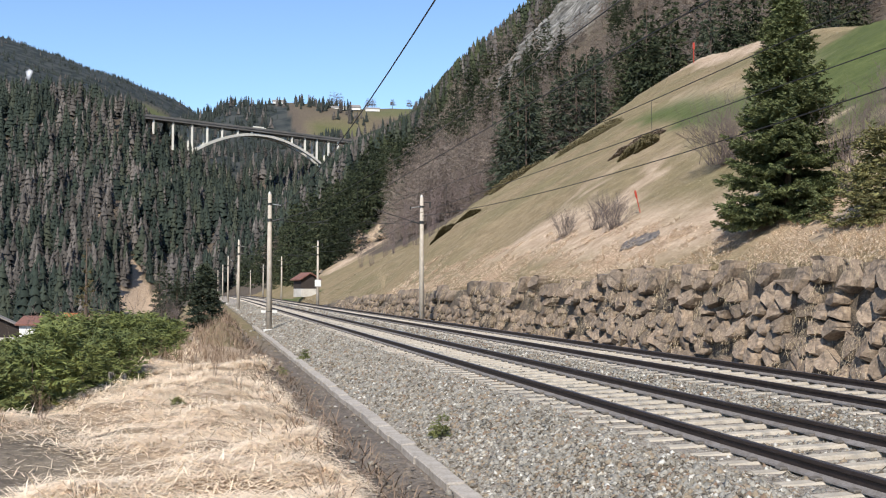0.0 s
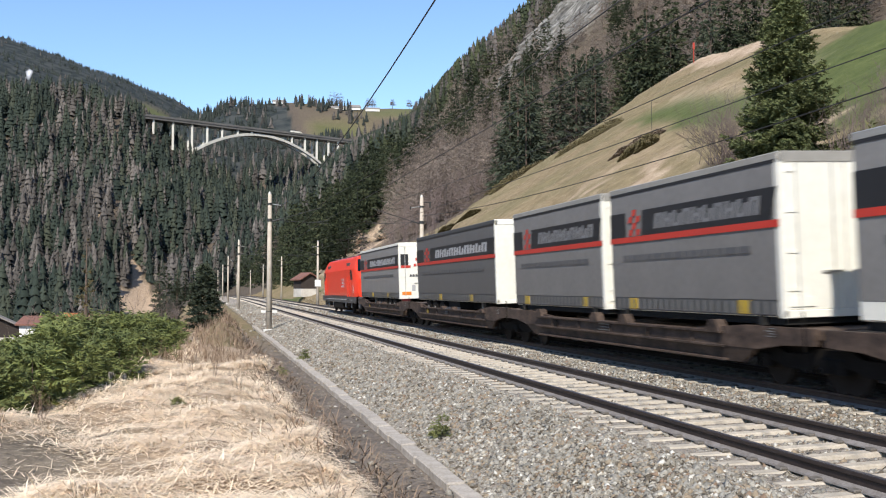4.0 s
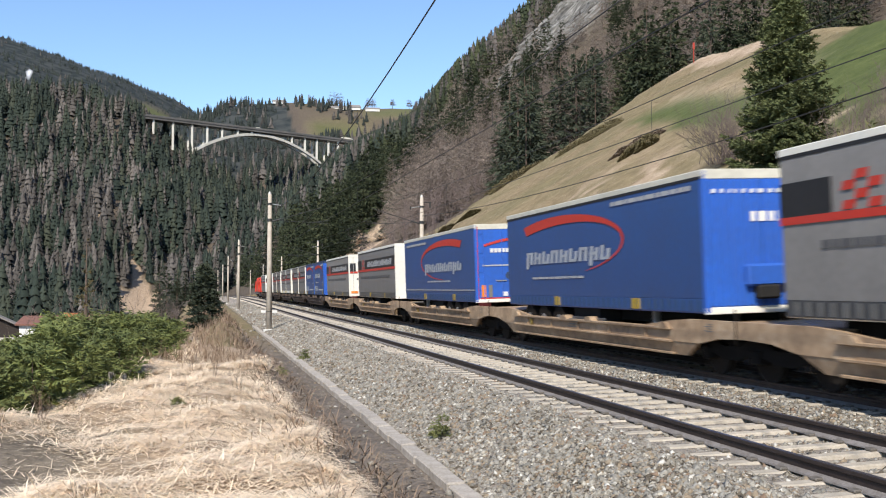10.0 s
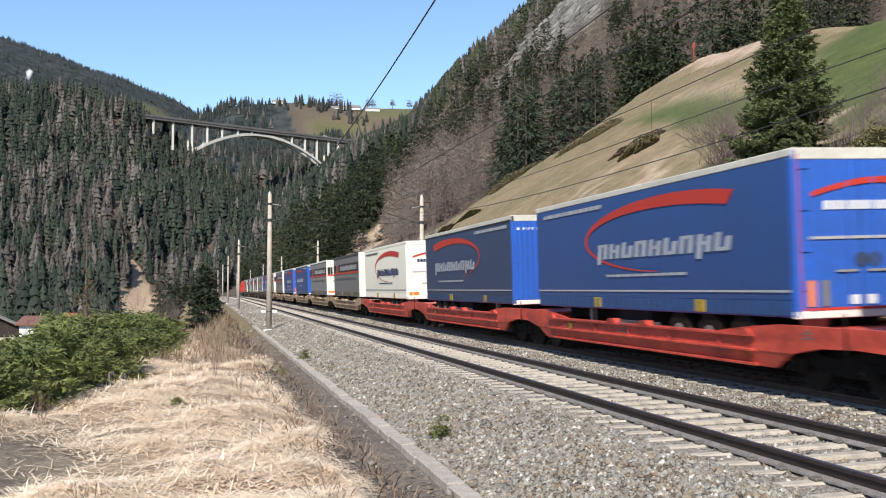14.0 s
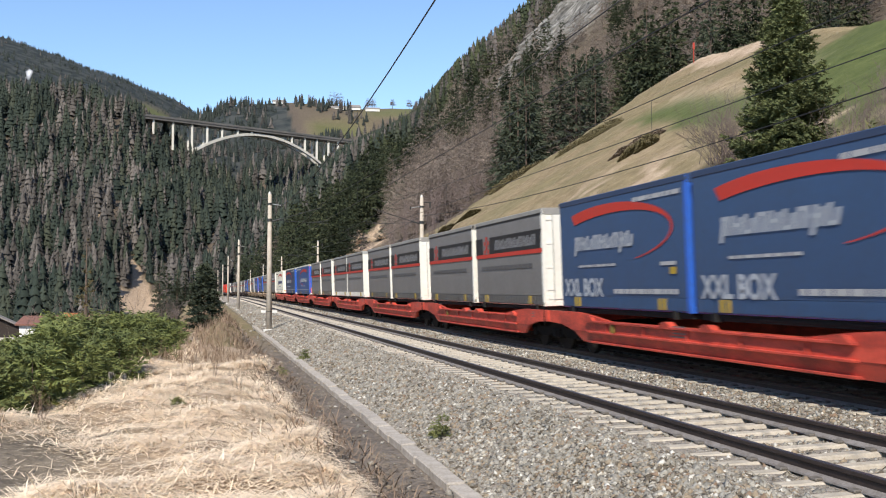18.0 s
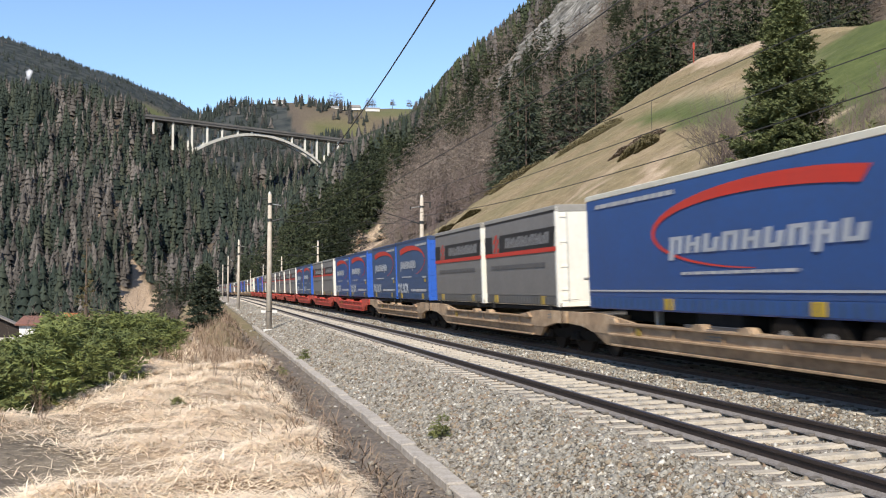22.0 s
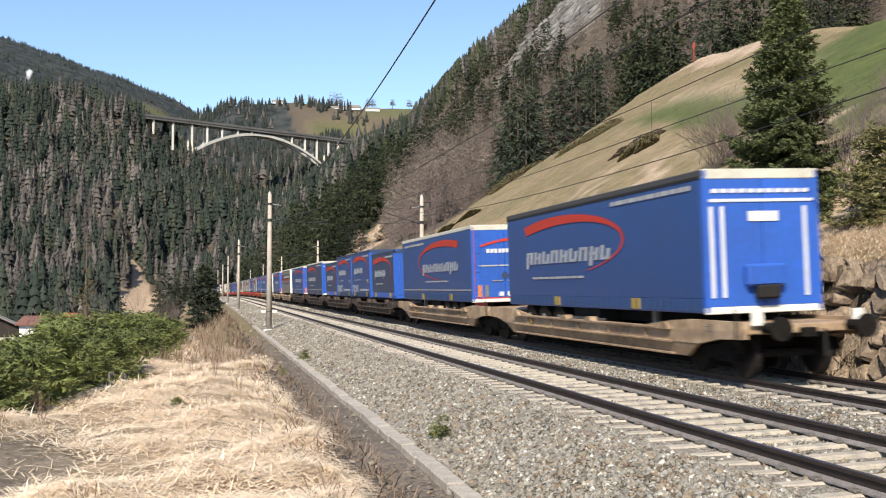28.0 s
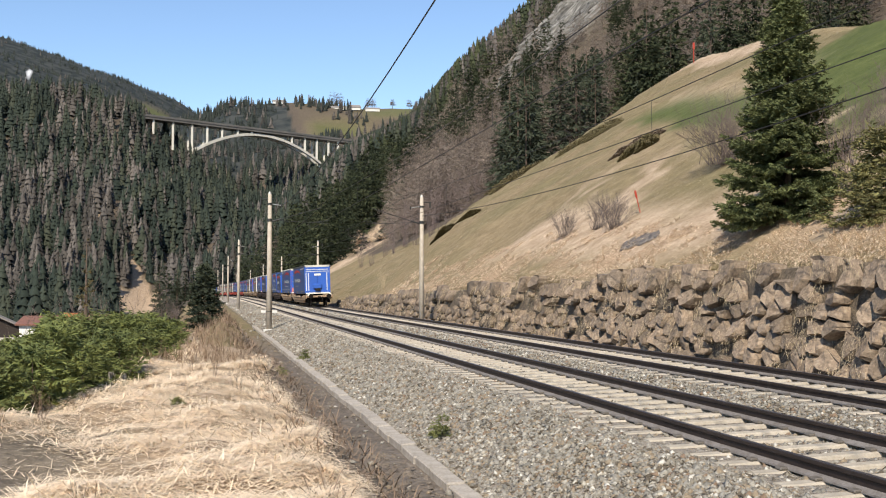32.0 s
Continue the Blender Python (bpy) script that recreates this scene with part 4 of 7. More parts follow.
        art == "blue" and trailer and part("red_line", box(-1.1, 1.1, -h - 0.008, -h + 0.016, Z0 + 0.115, Z0 + 0.16), REDPRINT, ob)
        for i in range(9):
            part("print_mark", box(-0.7 + 0.15 * i, -0.58 + 0.15 * i, yb - 0.003, yb + 0.02, 3.05, 3.2), WHITEPRINT if art == "blue" else NAVYPRINT, ob)
        part("pale_line", box(-1.0, 1.0, yb - 0.003, yb + 0.02, 2.55, 2.60), GREYPRINT, ob)
    elif trailer and art != "grey":
        bm = bmesh.new()
        for i in range(11):
            box(-1.1 + 0.2 * i, -0.95 + 0.2 * i, yb - 0.003, yb + 0.02, 3.62, 3.70, 0, bm)
        part("small_print", bm, WHITEPRINT, ob)
        part("white_plate", box(-0.3, 0.35, yb - 0.005, yb + 0.02, 3.05, 3.25), WHITEPANEL, ob)
        part("fork_bracket", box(-0.45, 0.4, -h - 0.18, -h + 0.02, 1.75, 2.2, 0.05), BLUEPAINT, ob)
        part("fork_bracket", box(-0.25, 0.25, -h - 0.22, -h, 1.5, 1.78, 0.04), BLACK, ob)
    if not trailer:
        # corner castings, fork pockets and folded legs
        for sx in (-1, 1):
            for sy in (-1, 1):
                part("corner_fitting", box(sx * (HW - 0.09) - 0.09, sx * (HW - 0.09) + 0.09, sy * (h - 0.75) - 0.09, sy * (h - 0.75) + 0.09, Z0 - 0.16, Z0 + 0.02, 0.01), BLACK, ob)
            part("folded_leg", rod((sx * (HW - 0.12), -h + 0.9, Z0 - 0.07), (sx * (HW - 0.12), h - 0.9, Z0 - 0.07), 0.04, n=6), BLACK, ob)
        part("floor_frame", box(-HW + 0.1, HW - 0.1, -h + 0.1, h - 0.1, Z0 - 0.14, Z0, 0.01), BLACK, ob)
    else:
        for sx in (-1, 1):
            part("chassis_rail", box(sx * 0.45 - 0.06, sx * 0.45 + 0.06, -h + 0.3, h - 0.6, Z0 - 0.32, Z0, 0.01), BLACK, ob)
            part("side_guard", box(sx * (HW - 0.06) - 0.02, sx * (HW - 0.06) + 0.02, -h + 5.4, h - 5.2, 0.82, 1.0, 0.01), LOCOGREY, ob)
            part("landing_leg", box(sx * 0.85 - 0.07, sx * 0.85 + 0.07, fl * (h - 3.22) - 0.08, fl * (h - 3.22) + 0.08, 0.75, Z0, 0.01), GALV, ob)
            for ay in (1.9, 3.2, 4.5):
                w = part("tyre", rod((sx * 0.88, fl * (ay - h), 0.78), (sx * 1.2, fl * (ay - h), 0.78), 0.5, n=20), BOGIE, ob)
                part("wheel_rim", rod((sx * 1.17, fl * (ay - h), 0.78), (sx * 1.215, fl * (ay - h), 0.78), 0.24, n=14), RIMSTEEL, w)
        part("pallet_box", box(-1.1, -0.5, -0.6, 1.2, 0.75, Z0, 0.02), BLACK, ob)
        part("underrun_bar", box(-1.15, 1.15, fl * (0.07 - h) - 0.05, fl * (0.07 - h) + 0.05, 0.72, 0.84, 0.02), BLACK, ob)
    return ob


def wagon(kind, L, paintm, label, last=False):
    """One half of an articulated carrier wagon."""
    ob = thing(kind, label, "railway wagon", "wagons of the train")
    h = L / 2 - 0.06
    pocket = kind == "pocket_wagon"
    if pocket:
        top, low, dz = 1.12, 0.93, 0.36
    else:
        top, low, dz = 1.08, 0.95, 0.38
    mid = (low + dz) / 2
    out = [(-h, 0.80), (-h, top), (-h + 2.2, top), (-h + 3.0, top - 0.05), (-h + 4.4, low), (h - 4.4, low), (h - 3.0, top - 0.05), (h - 2.2, top), (h, top), (h, 0.80), (h - 0.95, 0.77), (h - 1.75, mid), (-h + 1.75, mid), (-h + 0.95, 0.77)]
    for sx in (-1, 1):
        x = sx * 1.28
        sill = part("side_sill", prism(out, x - 0.05, x + 0.05), paintm, ob)
        # the lower half of the girder leans inwards
        y0, y1, xi = -h + 1.8, h - 1.8, x - sx * 0.07
        vs = [(xx, y, z) for y in (y0, y1) for xx, z in ((x - 0.04, mid), (x + 0.04, mid), (xi + 0.04, dz), (xi - 0.04, dz))]
        vs = [(a, b + (0.6 if b < 0 else -0.6) * (c == dz), c) for a, b, c in vs]
        mesh_ob("lower_web", vs, [(3, 2, 1, 0), (4, 5, 6, 7), (0, 1, 5, 4), (1, 2, 6, 5), (2, 3, 7, 6), (3, 0, 4, 7)], paintm, sill)
        for xx, z in ((x, (low - 0.05, low)), (x - sx * 0.02, (mid - 0.03, mid + 0.02)), (xi, (dz, dz + 0.05))):
            part("flange", box(xx - 0.13, xx + 0.13, -h + 2.9, h - 2.9, z[0], z[1], 0.008), paintm, sill)
        for y in np.linspace(-h + 4.2, h - 4.2, 5):
            part("stiffener", box(x + sx * 0.05 - 0.03, x + sx * 0.05 + 0.05, y - 0.03, y + 0.03, mid, low - 0.06), paintm, sill)
        for y in (-h + 3.2, -0.9, 0.9, h - 3.2):
            part("support_bracket", prism([(y - 0.3, low - 0.04), (y - 0.12, low + (0.1 if pocket else 0.2)), (y + 0.12, low + (0.1 if pocket else 0.2)), (y + 0.3, low - 0.04)], x - 0.14, x + 0.07), paintm, ob)
        for y, w in ((-h + 1.3, 0.3), (0.4, 0.7)):
            bm = bmesh.new()
            for i in range(4):
                box(x + sx * 0.05 - 0.002, x + sx * 0.056, y - w / 2, y + w / 2 - 0.12 * (i % 2), 0.72 + i * 0.07 if abs(y) < 2 else 0.9 + 0.045 * i, 0.745 + i * 0.07 if abs(y) < 2 else 0.92 + 0.045 * i, 0, bm)
            tagged(part("stencil", bm, HEMPRINT, ob), kind="stuff")
        part("hand_wheel", rod((x + sx * 0.07, h - 4.6, 0.75), (x + sx * 0.1, h - 4.6, 0.75), 0.12, n=12), DULLYELLOW if pocket else BOGIE, ob)
        part("grab_rail", rod((x + sx * 0.06, -h + 0.25, 0.7), (x + sx * 0.06, -h + 0.25, 1.35), 0.014, n=6), BOGIE, ob)
    for sy in (-1, 1):
        part("end_platform", box(-1.22, 1.22, sy * (h - 1.15) - 1.1, sy * (h - 1.15) + 1.1, 0.88, 1.05, 0.02), paintm, ob)
        bx = sy * (h - 0.95) if not last or sy > 0 else sy * (h - 1.8)
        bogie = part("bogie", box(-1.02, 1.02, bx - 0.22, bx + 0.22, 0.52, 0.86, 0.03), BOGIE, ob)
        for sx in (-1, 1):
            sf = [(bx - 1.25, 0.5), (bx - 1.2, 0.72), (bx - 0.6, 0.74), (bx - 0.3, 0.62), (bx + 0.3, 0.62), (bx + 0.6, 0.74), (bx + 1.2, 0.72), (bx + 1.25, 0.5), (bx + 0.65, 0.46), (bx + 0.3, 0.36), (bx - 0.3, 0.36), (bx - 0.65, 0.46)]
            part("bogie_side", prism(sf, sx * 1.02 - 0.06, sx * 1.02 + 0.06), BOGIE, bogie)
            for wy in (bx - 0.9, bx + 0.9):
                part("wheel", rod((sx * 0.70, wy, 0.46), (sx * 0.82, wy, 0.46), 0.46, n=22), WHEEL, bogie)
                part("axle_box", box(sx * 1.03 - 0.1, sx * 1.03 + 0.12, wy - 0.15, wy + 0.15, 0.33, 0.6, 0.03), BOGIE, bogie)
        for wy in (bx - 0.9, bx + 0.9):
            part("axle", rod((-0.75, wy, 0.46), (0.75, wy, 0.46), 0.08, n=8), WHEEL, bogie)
    part("pocket_floor" if pocket else "centre_beam", box(-1.2 if pocket else -0.4, 1.2 if pocket else 0.4, -h + 3.6, h - 3.6, 0.36, 0.46 if pocket else 0.95, 0.02), paintm, ob)
    for y in np.linspace(-h + 3.2, h - 3.2, 5):
        part("cross_beam", box(-1.24, 1.24, y - 0.1, y + 0.1, 0.47, 0.62, 0.01), paintm, ob)
    if last:
        for sx in (-1, 1):
            part("buffer", rod((sx * 0.875, -h - 0.5, 1.0), (sx * 0.875, -h, 1.0), 0.1, n=12), BOGIE, ob)
            part("buffer_head", rod((sx * 0.875, -h - 0.56, 1.0), (sx * 0.875, -h - 0.5, 1.0), 0.22, n=16), BOGIE, ob)
            part("tail_plate", box(sx * 1.05 - 0.12, sx * 1.05 + 0.12, -h - 0.04, -h - 0.02, 1.05, 1.3), WHITEPANEL, ob)
        part("brake_hose", rod((0.3, -h - 0.1, 0.95), (0.25, -h - 0.15, 0.45), 0.03, n=6), BLACK, ob)
    part("drawgear", box(-0.15, 0.15, -h - 0.1, -h + 0.6, 0.8, 0.98, 0.02), BOGIE, ob)
    return ob


def locomotive():
    ob = thing("electric_locomotive", "bright red electric locomotive with dark grey skirt", "locomotive")
    h = 9.3

    def section(y, out=0.0):
        a = abs(y)
        e = min(max((a - 7.9) / (h - 7.9), 0), 1)
        top = 3.93 - 1.55 * max(0, (e - 0.12) / 0.88) ** 1.15
        w = 1.49 - 0.24 * e ** 2 + out
        pts = [(w * 0.985, 1.22), (w, 1.5)]
        zs, wtop = min(3.05, top - 0.12), 1.12 - 0.1 * e
        pts += [(w, zs * 0.5 + 0.75), (w * 0.985, zs)]
        f = max(0.0, (top - zs) / 0.88)
        pts += [(w - (w - wtop) * min(1, f), top - 0.1 * min(1, f)), ((wtop - 0.12) if f > 0.3 else w * 0.8, top)]
        return pts

    ys = [-h, -9.12, -8.9, -8.6, -8.3, -8.0, -7.5, -5, 0, 5, 7.5, 8.0, 8.3, 8.6, 8.9, 9.12, h]
    vs, fs, n = [], [], 12
    for y in ys:
        s = section(y)
        vs += [(-x, y, z) for x, z in s] + [(x, y, z) for x, z in s[::-1]]
    for k in range(len(ys) - 1):
        for i in range(n):
            j = (i + 1) % n
            fs.append((k * n + i, k * n + j, (k + 1) * n + j, (k + 1) * n + i))
    fs.append(tuple(range(n)))
    fs.append(tuple((len(ys) - 1) * n + i for i in range(n))[::-1])
    bm = bmesh.new()
    bv = [bm.verts.new(v) for v in vs]
    for f in fs:
        bm.faces.new([bv[i] for i in f])
    bmesh.ops.recalc_face_normals(bm, faces=bm.faces[:])
    bmesh.ops.bevel(bm, geom=[e for e in bm.edges if abs(e.verts[0].co.x) < 1.3 and abs(e.verts[0].co.y - e.verts[1].co.y) > 0.1], offset=0.05, segments=2, affect="EDGES")
    part("body_shell", bm, LOCORED, ob)
    sk = [(-h, 1.22), (h, 1.22), (h - 0.1, 0.80), (-h + 0.1, 0.80)]
    for sx in (-1, 1):
        part("side_skirt", prism(sk, sx * 1.46 - 0.04, sx * 1.46 + 0.04), LOCOGREY, ob)
        # cab side windows and doors
        x = sx * 1.515
        for sy in (-1, 1):
            flat([(sy * 7.05, 2.35), (sy * 8.05, 2.35), (sy * 7.75, 3.02), (sy * 7.05, 3.0)], sx * 1.495, GLASS, "cab_window", ob)
            door = rect(sy * 6.0, sy * 6.75, 1.3, 3.0, sx * 1.492, LOCORED, "cab_door", ob)
            for dy in (5.92, 6.83):
                part("handrail", rod((x + sx * 0.03, sy * dy, 1.2), (x + sx * 0.03, sy * dy, 2.6), 0.016, n=6), LOCORED, ob)
            for k in range(3):
                part("step", box(x - 0.12, x, sy * 6.4 - 0.25, sy * 6.4 + 0.25, 0.45 + 0.28 * k, 0.48 + 0.28 * k), BOGIE, ob)
            many([(sy * 8.2, sy * 8.28, 1.5, 2.05, -sy * 0.25), (sy * 8.45, sy * 8.53, 1.5, 2.05, -sy * 0.25)], sx * 1.475, WHITEPRINT, "white_stripes", ob) if sx < 0 else None
        for ly in (-5.3, 5.6):
            for k in (-1, 1):
                part("roof_louvre", box(sx * 1.31 - 0.06, sx * 1.31 + 0.06, ly + k * 0.36 - 0.3, ly + k * 0.36 + 0.3, 3.3, 3.52, 0.02), LOCOGREY, ob)
        small_print(7.5, -8.0, 0.98, 0.05, sx * 1.5 if sx < 0 else 1.508, GREYPRINT, ob, seed=21)
        part("body_seam", box(sx * 1.49 - 0.012, sx * 1.49 + 0.004, -7.0, 7.0, 1.235, 1.275), LOCOGREY, ob)
        for i in range(3):
            cy = -2.6 - 0.62 * i
            bm = bmesh.new()
            for a in range(12):
                a0, a1 = a * math.pi / 6, (a + 1) * math.pi / 6
                for r0, r1 in ((0.2, 0.28),):
                    q = [bm.verts.new((sx * 1.498, cy + r * math.cos(b) * (0.75 if i else 1), 2.15 + r * math.sin(b) * 1.15)) for r, b in ((r0, a0), (r1, a0), (r1, a1), (r0, a1))]
                    bm.faces.new(q)
            if i:
                q = [bm.verts.new((sx * 1.498, cy + dy, 2.15 + dz)) for dy, dz in ((-0.2, -0.04), (0.2, -0.04), (0.2, 0.04), (-0.2, 0.04))]
                bm.faces.new(q)
            bmesh.ops.recalc_face_normals(bm, faces=bm.faces[:])
            if bm.faces[0].normal.x * sx < 0:
                bmesh.ops.reverse_faces(bm, faces=bm.faces[:])
            part("emblem", bm, WHITEPRINT, ob)
        part("underframe_box", box(sx * 1.2 - 0.25, sx * 1.2 + 0.2, -2.6, 2.6, 0.35, 0.82, 0.05), BOGIE, ob)
    for sy in (-1, 1):
        # wrapped windscreen, lamps, buffers
        ym = 8.72
        bm = bmesh.new()
        rows = []
        for y, zt in ((8.32, None), (8.95, None)):
            s = section(y)
            rows.append([(-s[4][0] + 0.06, sy * (y + 0.02), s[5][1] + 0.02), (s[4][0] - 0.06, sy * (y + 0.02), s[5][1] + 0.02)])
        q = [bm.verts.new(p) for p in (rows[0][0], rows[0][1], rows[1][1], rows[1][0])]
        bm.faces.new(q)
        bmesh.ops.solidify(bm, geom=bm.faces[:], thickness=0.05)
        part("windscreen", bm, GLASS, ob)
        for sx in (-1, 1):
            part("headlamp", box(sx * 0.85 - 0.22, sx * 0.85 + 0.22, sy * h - 0.05, sy * h + 0.03, 1.55, 1.75, 0.02), LAMPGLASS, ob)
            part("buffer", rod((sx * 0.875, sy * h, 1.02), (sx * 0.875, sy * (h + 0.42), 1.02), 0.12, n=12), BOGIE, ob)
            part("buffer_head", rod((sx * 0.875, sy * (h + 0.42), 1.02), (sx * 0.875, sy * (h + 0.48), 1.02), 0.25, n=16), BOGIE, ob)
        part("nose_skirt", box(-1.3, 1.3, sy * h - 0.1, sy * h + 0.06, 0.45, 1.22, 0.05), LOCOGREY, ob)
        part("top_lamp", box(-0.15, 0.15, sy * 8.25 - 0.1, sy * 8.25 + 0.12, 3.84, 3.98, 0.02), LAMPGLASS, ob)
        bog = part("bogie", box(-1.15, 1.15, sy * 4.95 - 1.0, sy * 4.95 + 1.0, 0.45, 0.85, 0.05), BOGIE, ob)
        for sx in (-1, 1):
            part("bogie_side", box(sx * 1.12 - 0.08, sx * 1.12 + 0.08, sy * 4.95 - 2.2, sy * 4.95 + 2.2, 0.5, 0.78, 0.05), BOGIE, bog)
            for wy in (-1.5, 1.5):
                part("wheel", rod((sx * 0.7, sy * 4.95 + wy, 0.575), (sx * 0.83, sy * 4.95 + wy, 0.575), 0.575, n=26), WHEEL, bog)
                part("axle_box", box(sx * 1.12 - 0.12, sx * 1.12 + 0.14, sy * 4.95 + wy - 0.22, sy * 4.95 + wy + 0.22, 0.42, 0.76, 0.04), BOGIE, bog)
                part("damper", rod((sx * 1.27, sy * 4.95 + wy + 0.45, 0.45), (sx * 1.27, sy * 4.95 + wy + 0.45, 0.95), 0.05, n=8), GALV, bog)
        # pantographs: the leading one raised
        up = sy > 0
        y0 = sy * 6.3
        pan = part("pantograph", box(-0.75, 0.75, y0 - 0.55, y0 + 0.55, 4.0, 4.07, 0.02), LOCOGREY, ob)
        for px in (-0.6, 0.6):
            for py in (-0.45, 0.45):
                part("insulator", rod((px, y0 + py, 3.85), (px, y0 + py, 4.02), 0.06, n=8), BOGIE, pan)
        zt, ky, kz = (5.66, y0 - 1.3 * sy, 4.85) if up else (4.2, y0 - 1.55 * sy, 4.12)
        part("lower_arm", rod((0, y0 + 0.4 * sy, 4.07), (0, ky, kz), 0.045, n=6), BOGIE, pan)
        for px in (-0.35, 0.35):
            part("upper_arm", rod((px * 0.4, ky, kz), (px, y0 + 0.1, zt), 0.028, n=6), BOGIE, pan)
        part("contact_bar", rod((-0.75, y0 + 0.0, zt), (0.75, y0 + 0.0, zt), 0.03, n=6), BOGIE, pan)
        part("contact_bar", rod((-0.75, y0 + 0.22, zt), (0.75, y0 + 0.22, zt), 0.03, n=6), BOGIE, pan)
    # Full-length dark underframe block, added to stop light passing beneath the body.
    part("underframe", box(-1.05, 1.05, -8.8, 8.8, 0.78, 1.2, 0.03), BOGIE, ob)
    part("transformer", box(-1.15, 1.15, -2.5, 2.5, 0.22, 0.8, 0.08), BOGIE, ob)
    part("roof_gear", box(-0.6, 0.6, -4.2, 4.2, 3.92, 4.06, 0.03), LOCOGREY, ob)
    return ob


TRAIN = []  # thing and its distance behind the reference point of the train


def along(t):
    d = 20.0 * t
    if t > 14:
        d += 0.125 * (min(t, 18) - 14) ** 2
    if t > 18:
        d += min(t, 28) - 18
    if t > 28:
        d += 0.8 * (t - 28)
    return d


def on_line(y):
    """Pose of a vehicle whose middle is at y on the far track."""
    g = (float(bend(y + 1)) - float(bend(y - 1))) / 2
    return Matrix.Translation((X_FAR + float(bend(y)), y, CANT / 2 + float(dip(y)))) @ pose(0, 0, 0, 0, -math.degrees(math.atan(CANT / 1.505)), math.degrees(-math.atan(g)))


ROOFEDGE = paint("grey roof edge", (0.3, 0.285, 0.26), 0.55)
BLUE_L = "blue curtain-sided semi-trailer with red arc and white wordmark"
PROTO = {}
KINDS = {
    "Tg": ("semi_trailer", "grey", 13.1, WHITEPANEL, 1, "grey curtain-sided semi-trailer with black band and white doors"),
    "Tgp": ("semi_trailer", "grey", 13.1, WHITEPANEL, 2, "grey curtain-sided semi-trailer with black band, plain white doors"),
    "Tgd": ("semi_trailer", "grey", 13.1, TARP, 2, "grey curtain-sided semi-trailer with black band and dark roof"),
    "Tb": ("semi_trailer", "blue", 13.4, TARPW, 0, BLUE_L),
    "Tz": ("semi_trailer", "blueb", 13.3, TARPW, 0, "blue curtain-sided semi-trailer with red arc and pale roof edge"),
    "Tc": ("semi_trailer", "cream", 13.2, CREAM, 0, "cream semi-trailer with red arc and navy wordmark"),
    "Td": ("semi_trailer", "dark", 13.1, TARPW, 0, "dirty dark blue semi-trailer with red arc, pale roof edge"),
    "Sg": ("swap_body", "grey", 7.4, ROOFEDGE, 1, "grey curtain-sided swap body with red stripe and white end"),
    "Ss": ("swap_body", "silver", 7.4, ALU, 1, "grey swap body with white lower panel and red stripe"),
    "Sx": ("swap_body", "xxl", 7.65, DARKBLUE, 0, "blue curtain-sided swap body with red arc and lettering"),
    "Sd": ("swap_body", "dullxxl", 7.6, DARKBLUE, 0, "faded dusty blue swap body with red arc and lettering"),
    "Sn": ("swap_body", "short", 7.2, DARKBLUE, 0, "dark blue swap body with bright blue lower panel"),
}
KINDS["Tgx"] = ("semi_trailer", "grey", 13.1, TARP, 4, "dirty dark grey curtain-sided semi-trailer with dark roof")
KINDS["Te"] = ("semi_trailer", "blueb", 13.3, TARP, 3, "blue curtain-sided semi-trailer with dark roof edge and white header")
LOADS = [("Tg", 16.4), ("Tgx", 34.1), ("Sg", 49.3), ("Sg", 57.2), ("Ss", 66.6), ("Ss", 74.2), ("Sg", 83.9), ("Sg", 91.8), ("Sx", 100.1), ("Sx", 107.9),
         ("Tg", 117.8), ("Tgp", 135.4), ("Tb", 151.1), ("Tz", 168.6), ("Tg", 184.6), ("Tgd", 202.6), ("Tc", 218.2), ("Td", 236.0), ("Tb", 251.6), ("Sg", 267.6), ("Sg", 275.7),
         ("Ss", 284.6), ("Ss", 292.1), ("Sg", 301.6), ("Sg", 309.4), ("Sg", 318.8), ("Sg", 326.7), ("Sd", 335.6), ("Sd", 343.4), ("Sg", 352.9), ("Sg", 360.8), ("Sx", 369.6), ("Sx", 377.4),
         ("Sd", 387.1), ("Sd", 394.9), ("Sg", 404.0), ("Sg", 411.9), ("Tb", 421.6), ("Tgp", 439.5), ("Tb", 455.4), ("Td", 473.1), ("Sn", 489.2), ("Sx", 496.5), ("Sx", 504.4), ("Sn", 512.9),
         ("Tb", 522.6), ("Te", 540.6)]
WAGONS = [("db", 15.9), ("db", 32.2), ("dc", 48.4), ("dc", 65.8), ("dc", 82.6), ("dc", 99.6), ("bp", 116.6), ("bp", 133.3), ("bp", 149.8), ("bp", 166.6), ("bp", 183.2), ("bp", 200.2),
          ("rp", 217.0), ("rp", 233.7), ("rp", 250.0), ("rp", 266.4), ("rp", 283.6), ("rp", 300.5), ("rp", 317.6), ("rp", 334.5), ("rp", 351.7), ("rp", 368.6), ("bp", 386.0), ("bp", 403.1),
          ("bp", 420.0), ("bp", 437.2), ("db", 454.2), ("db", 471.2), ("dc", 488.2), ("dc", 504.1), ("bp", 521.2), ("end", 538.4), (None, 555.4)]
WKINDS = {"db": ("pocket_wagon", BROWNWAGON, "dark brown grimy pocket wagon carrying semi-trailers"), "dc": ("container_wagon", BROWNWAGON, "dark brown container wagon under swap bodies"),
          "bp": ("pocket_wagon", BEIGEWAGON, "dusty brown pocket wagon with low side sills"), "rp": ("pocket_wagon", REDWAGON, "bright red pocket wagon with low side sills"),
          "end": ("pocket_wagon", BEIGEWAGON, "dusty brown pocket wagon at the tail with buffers")}


def couple(s, th):
    th.matrix_basis = on_line(along(0) - s)
    TRAIN.append((th, s))


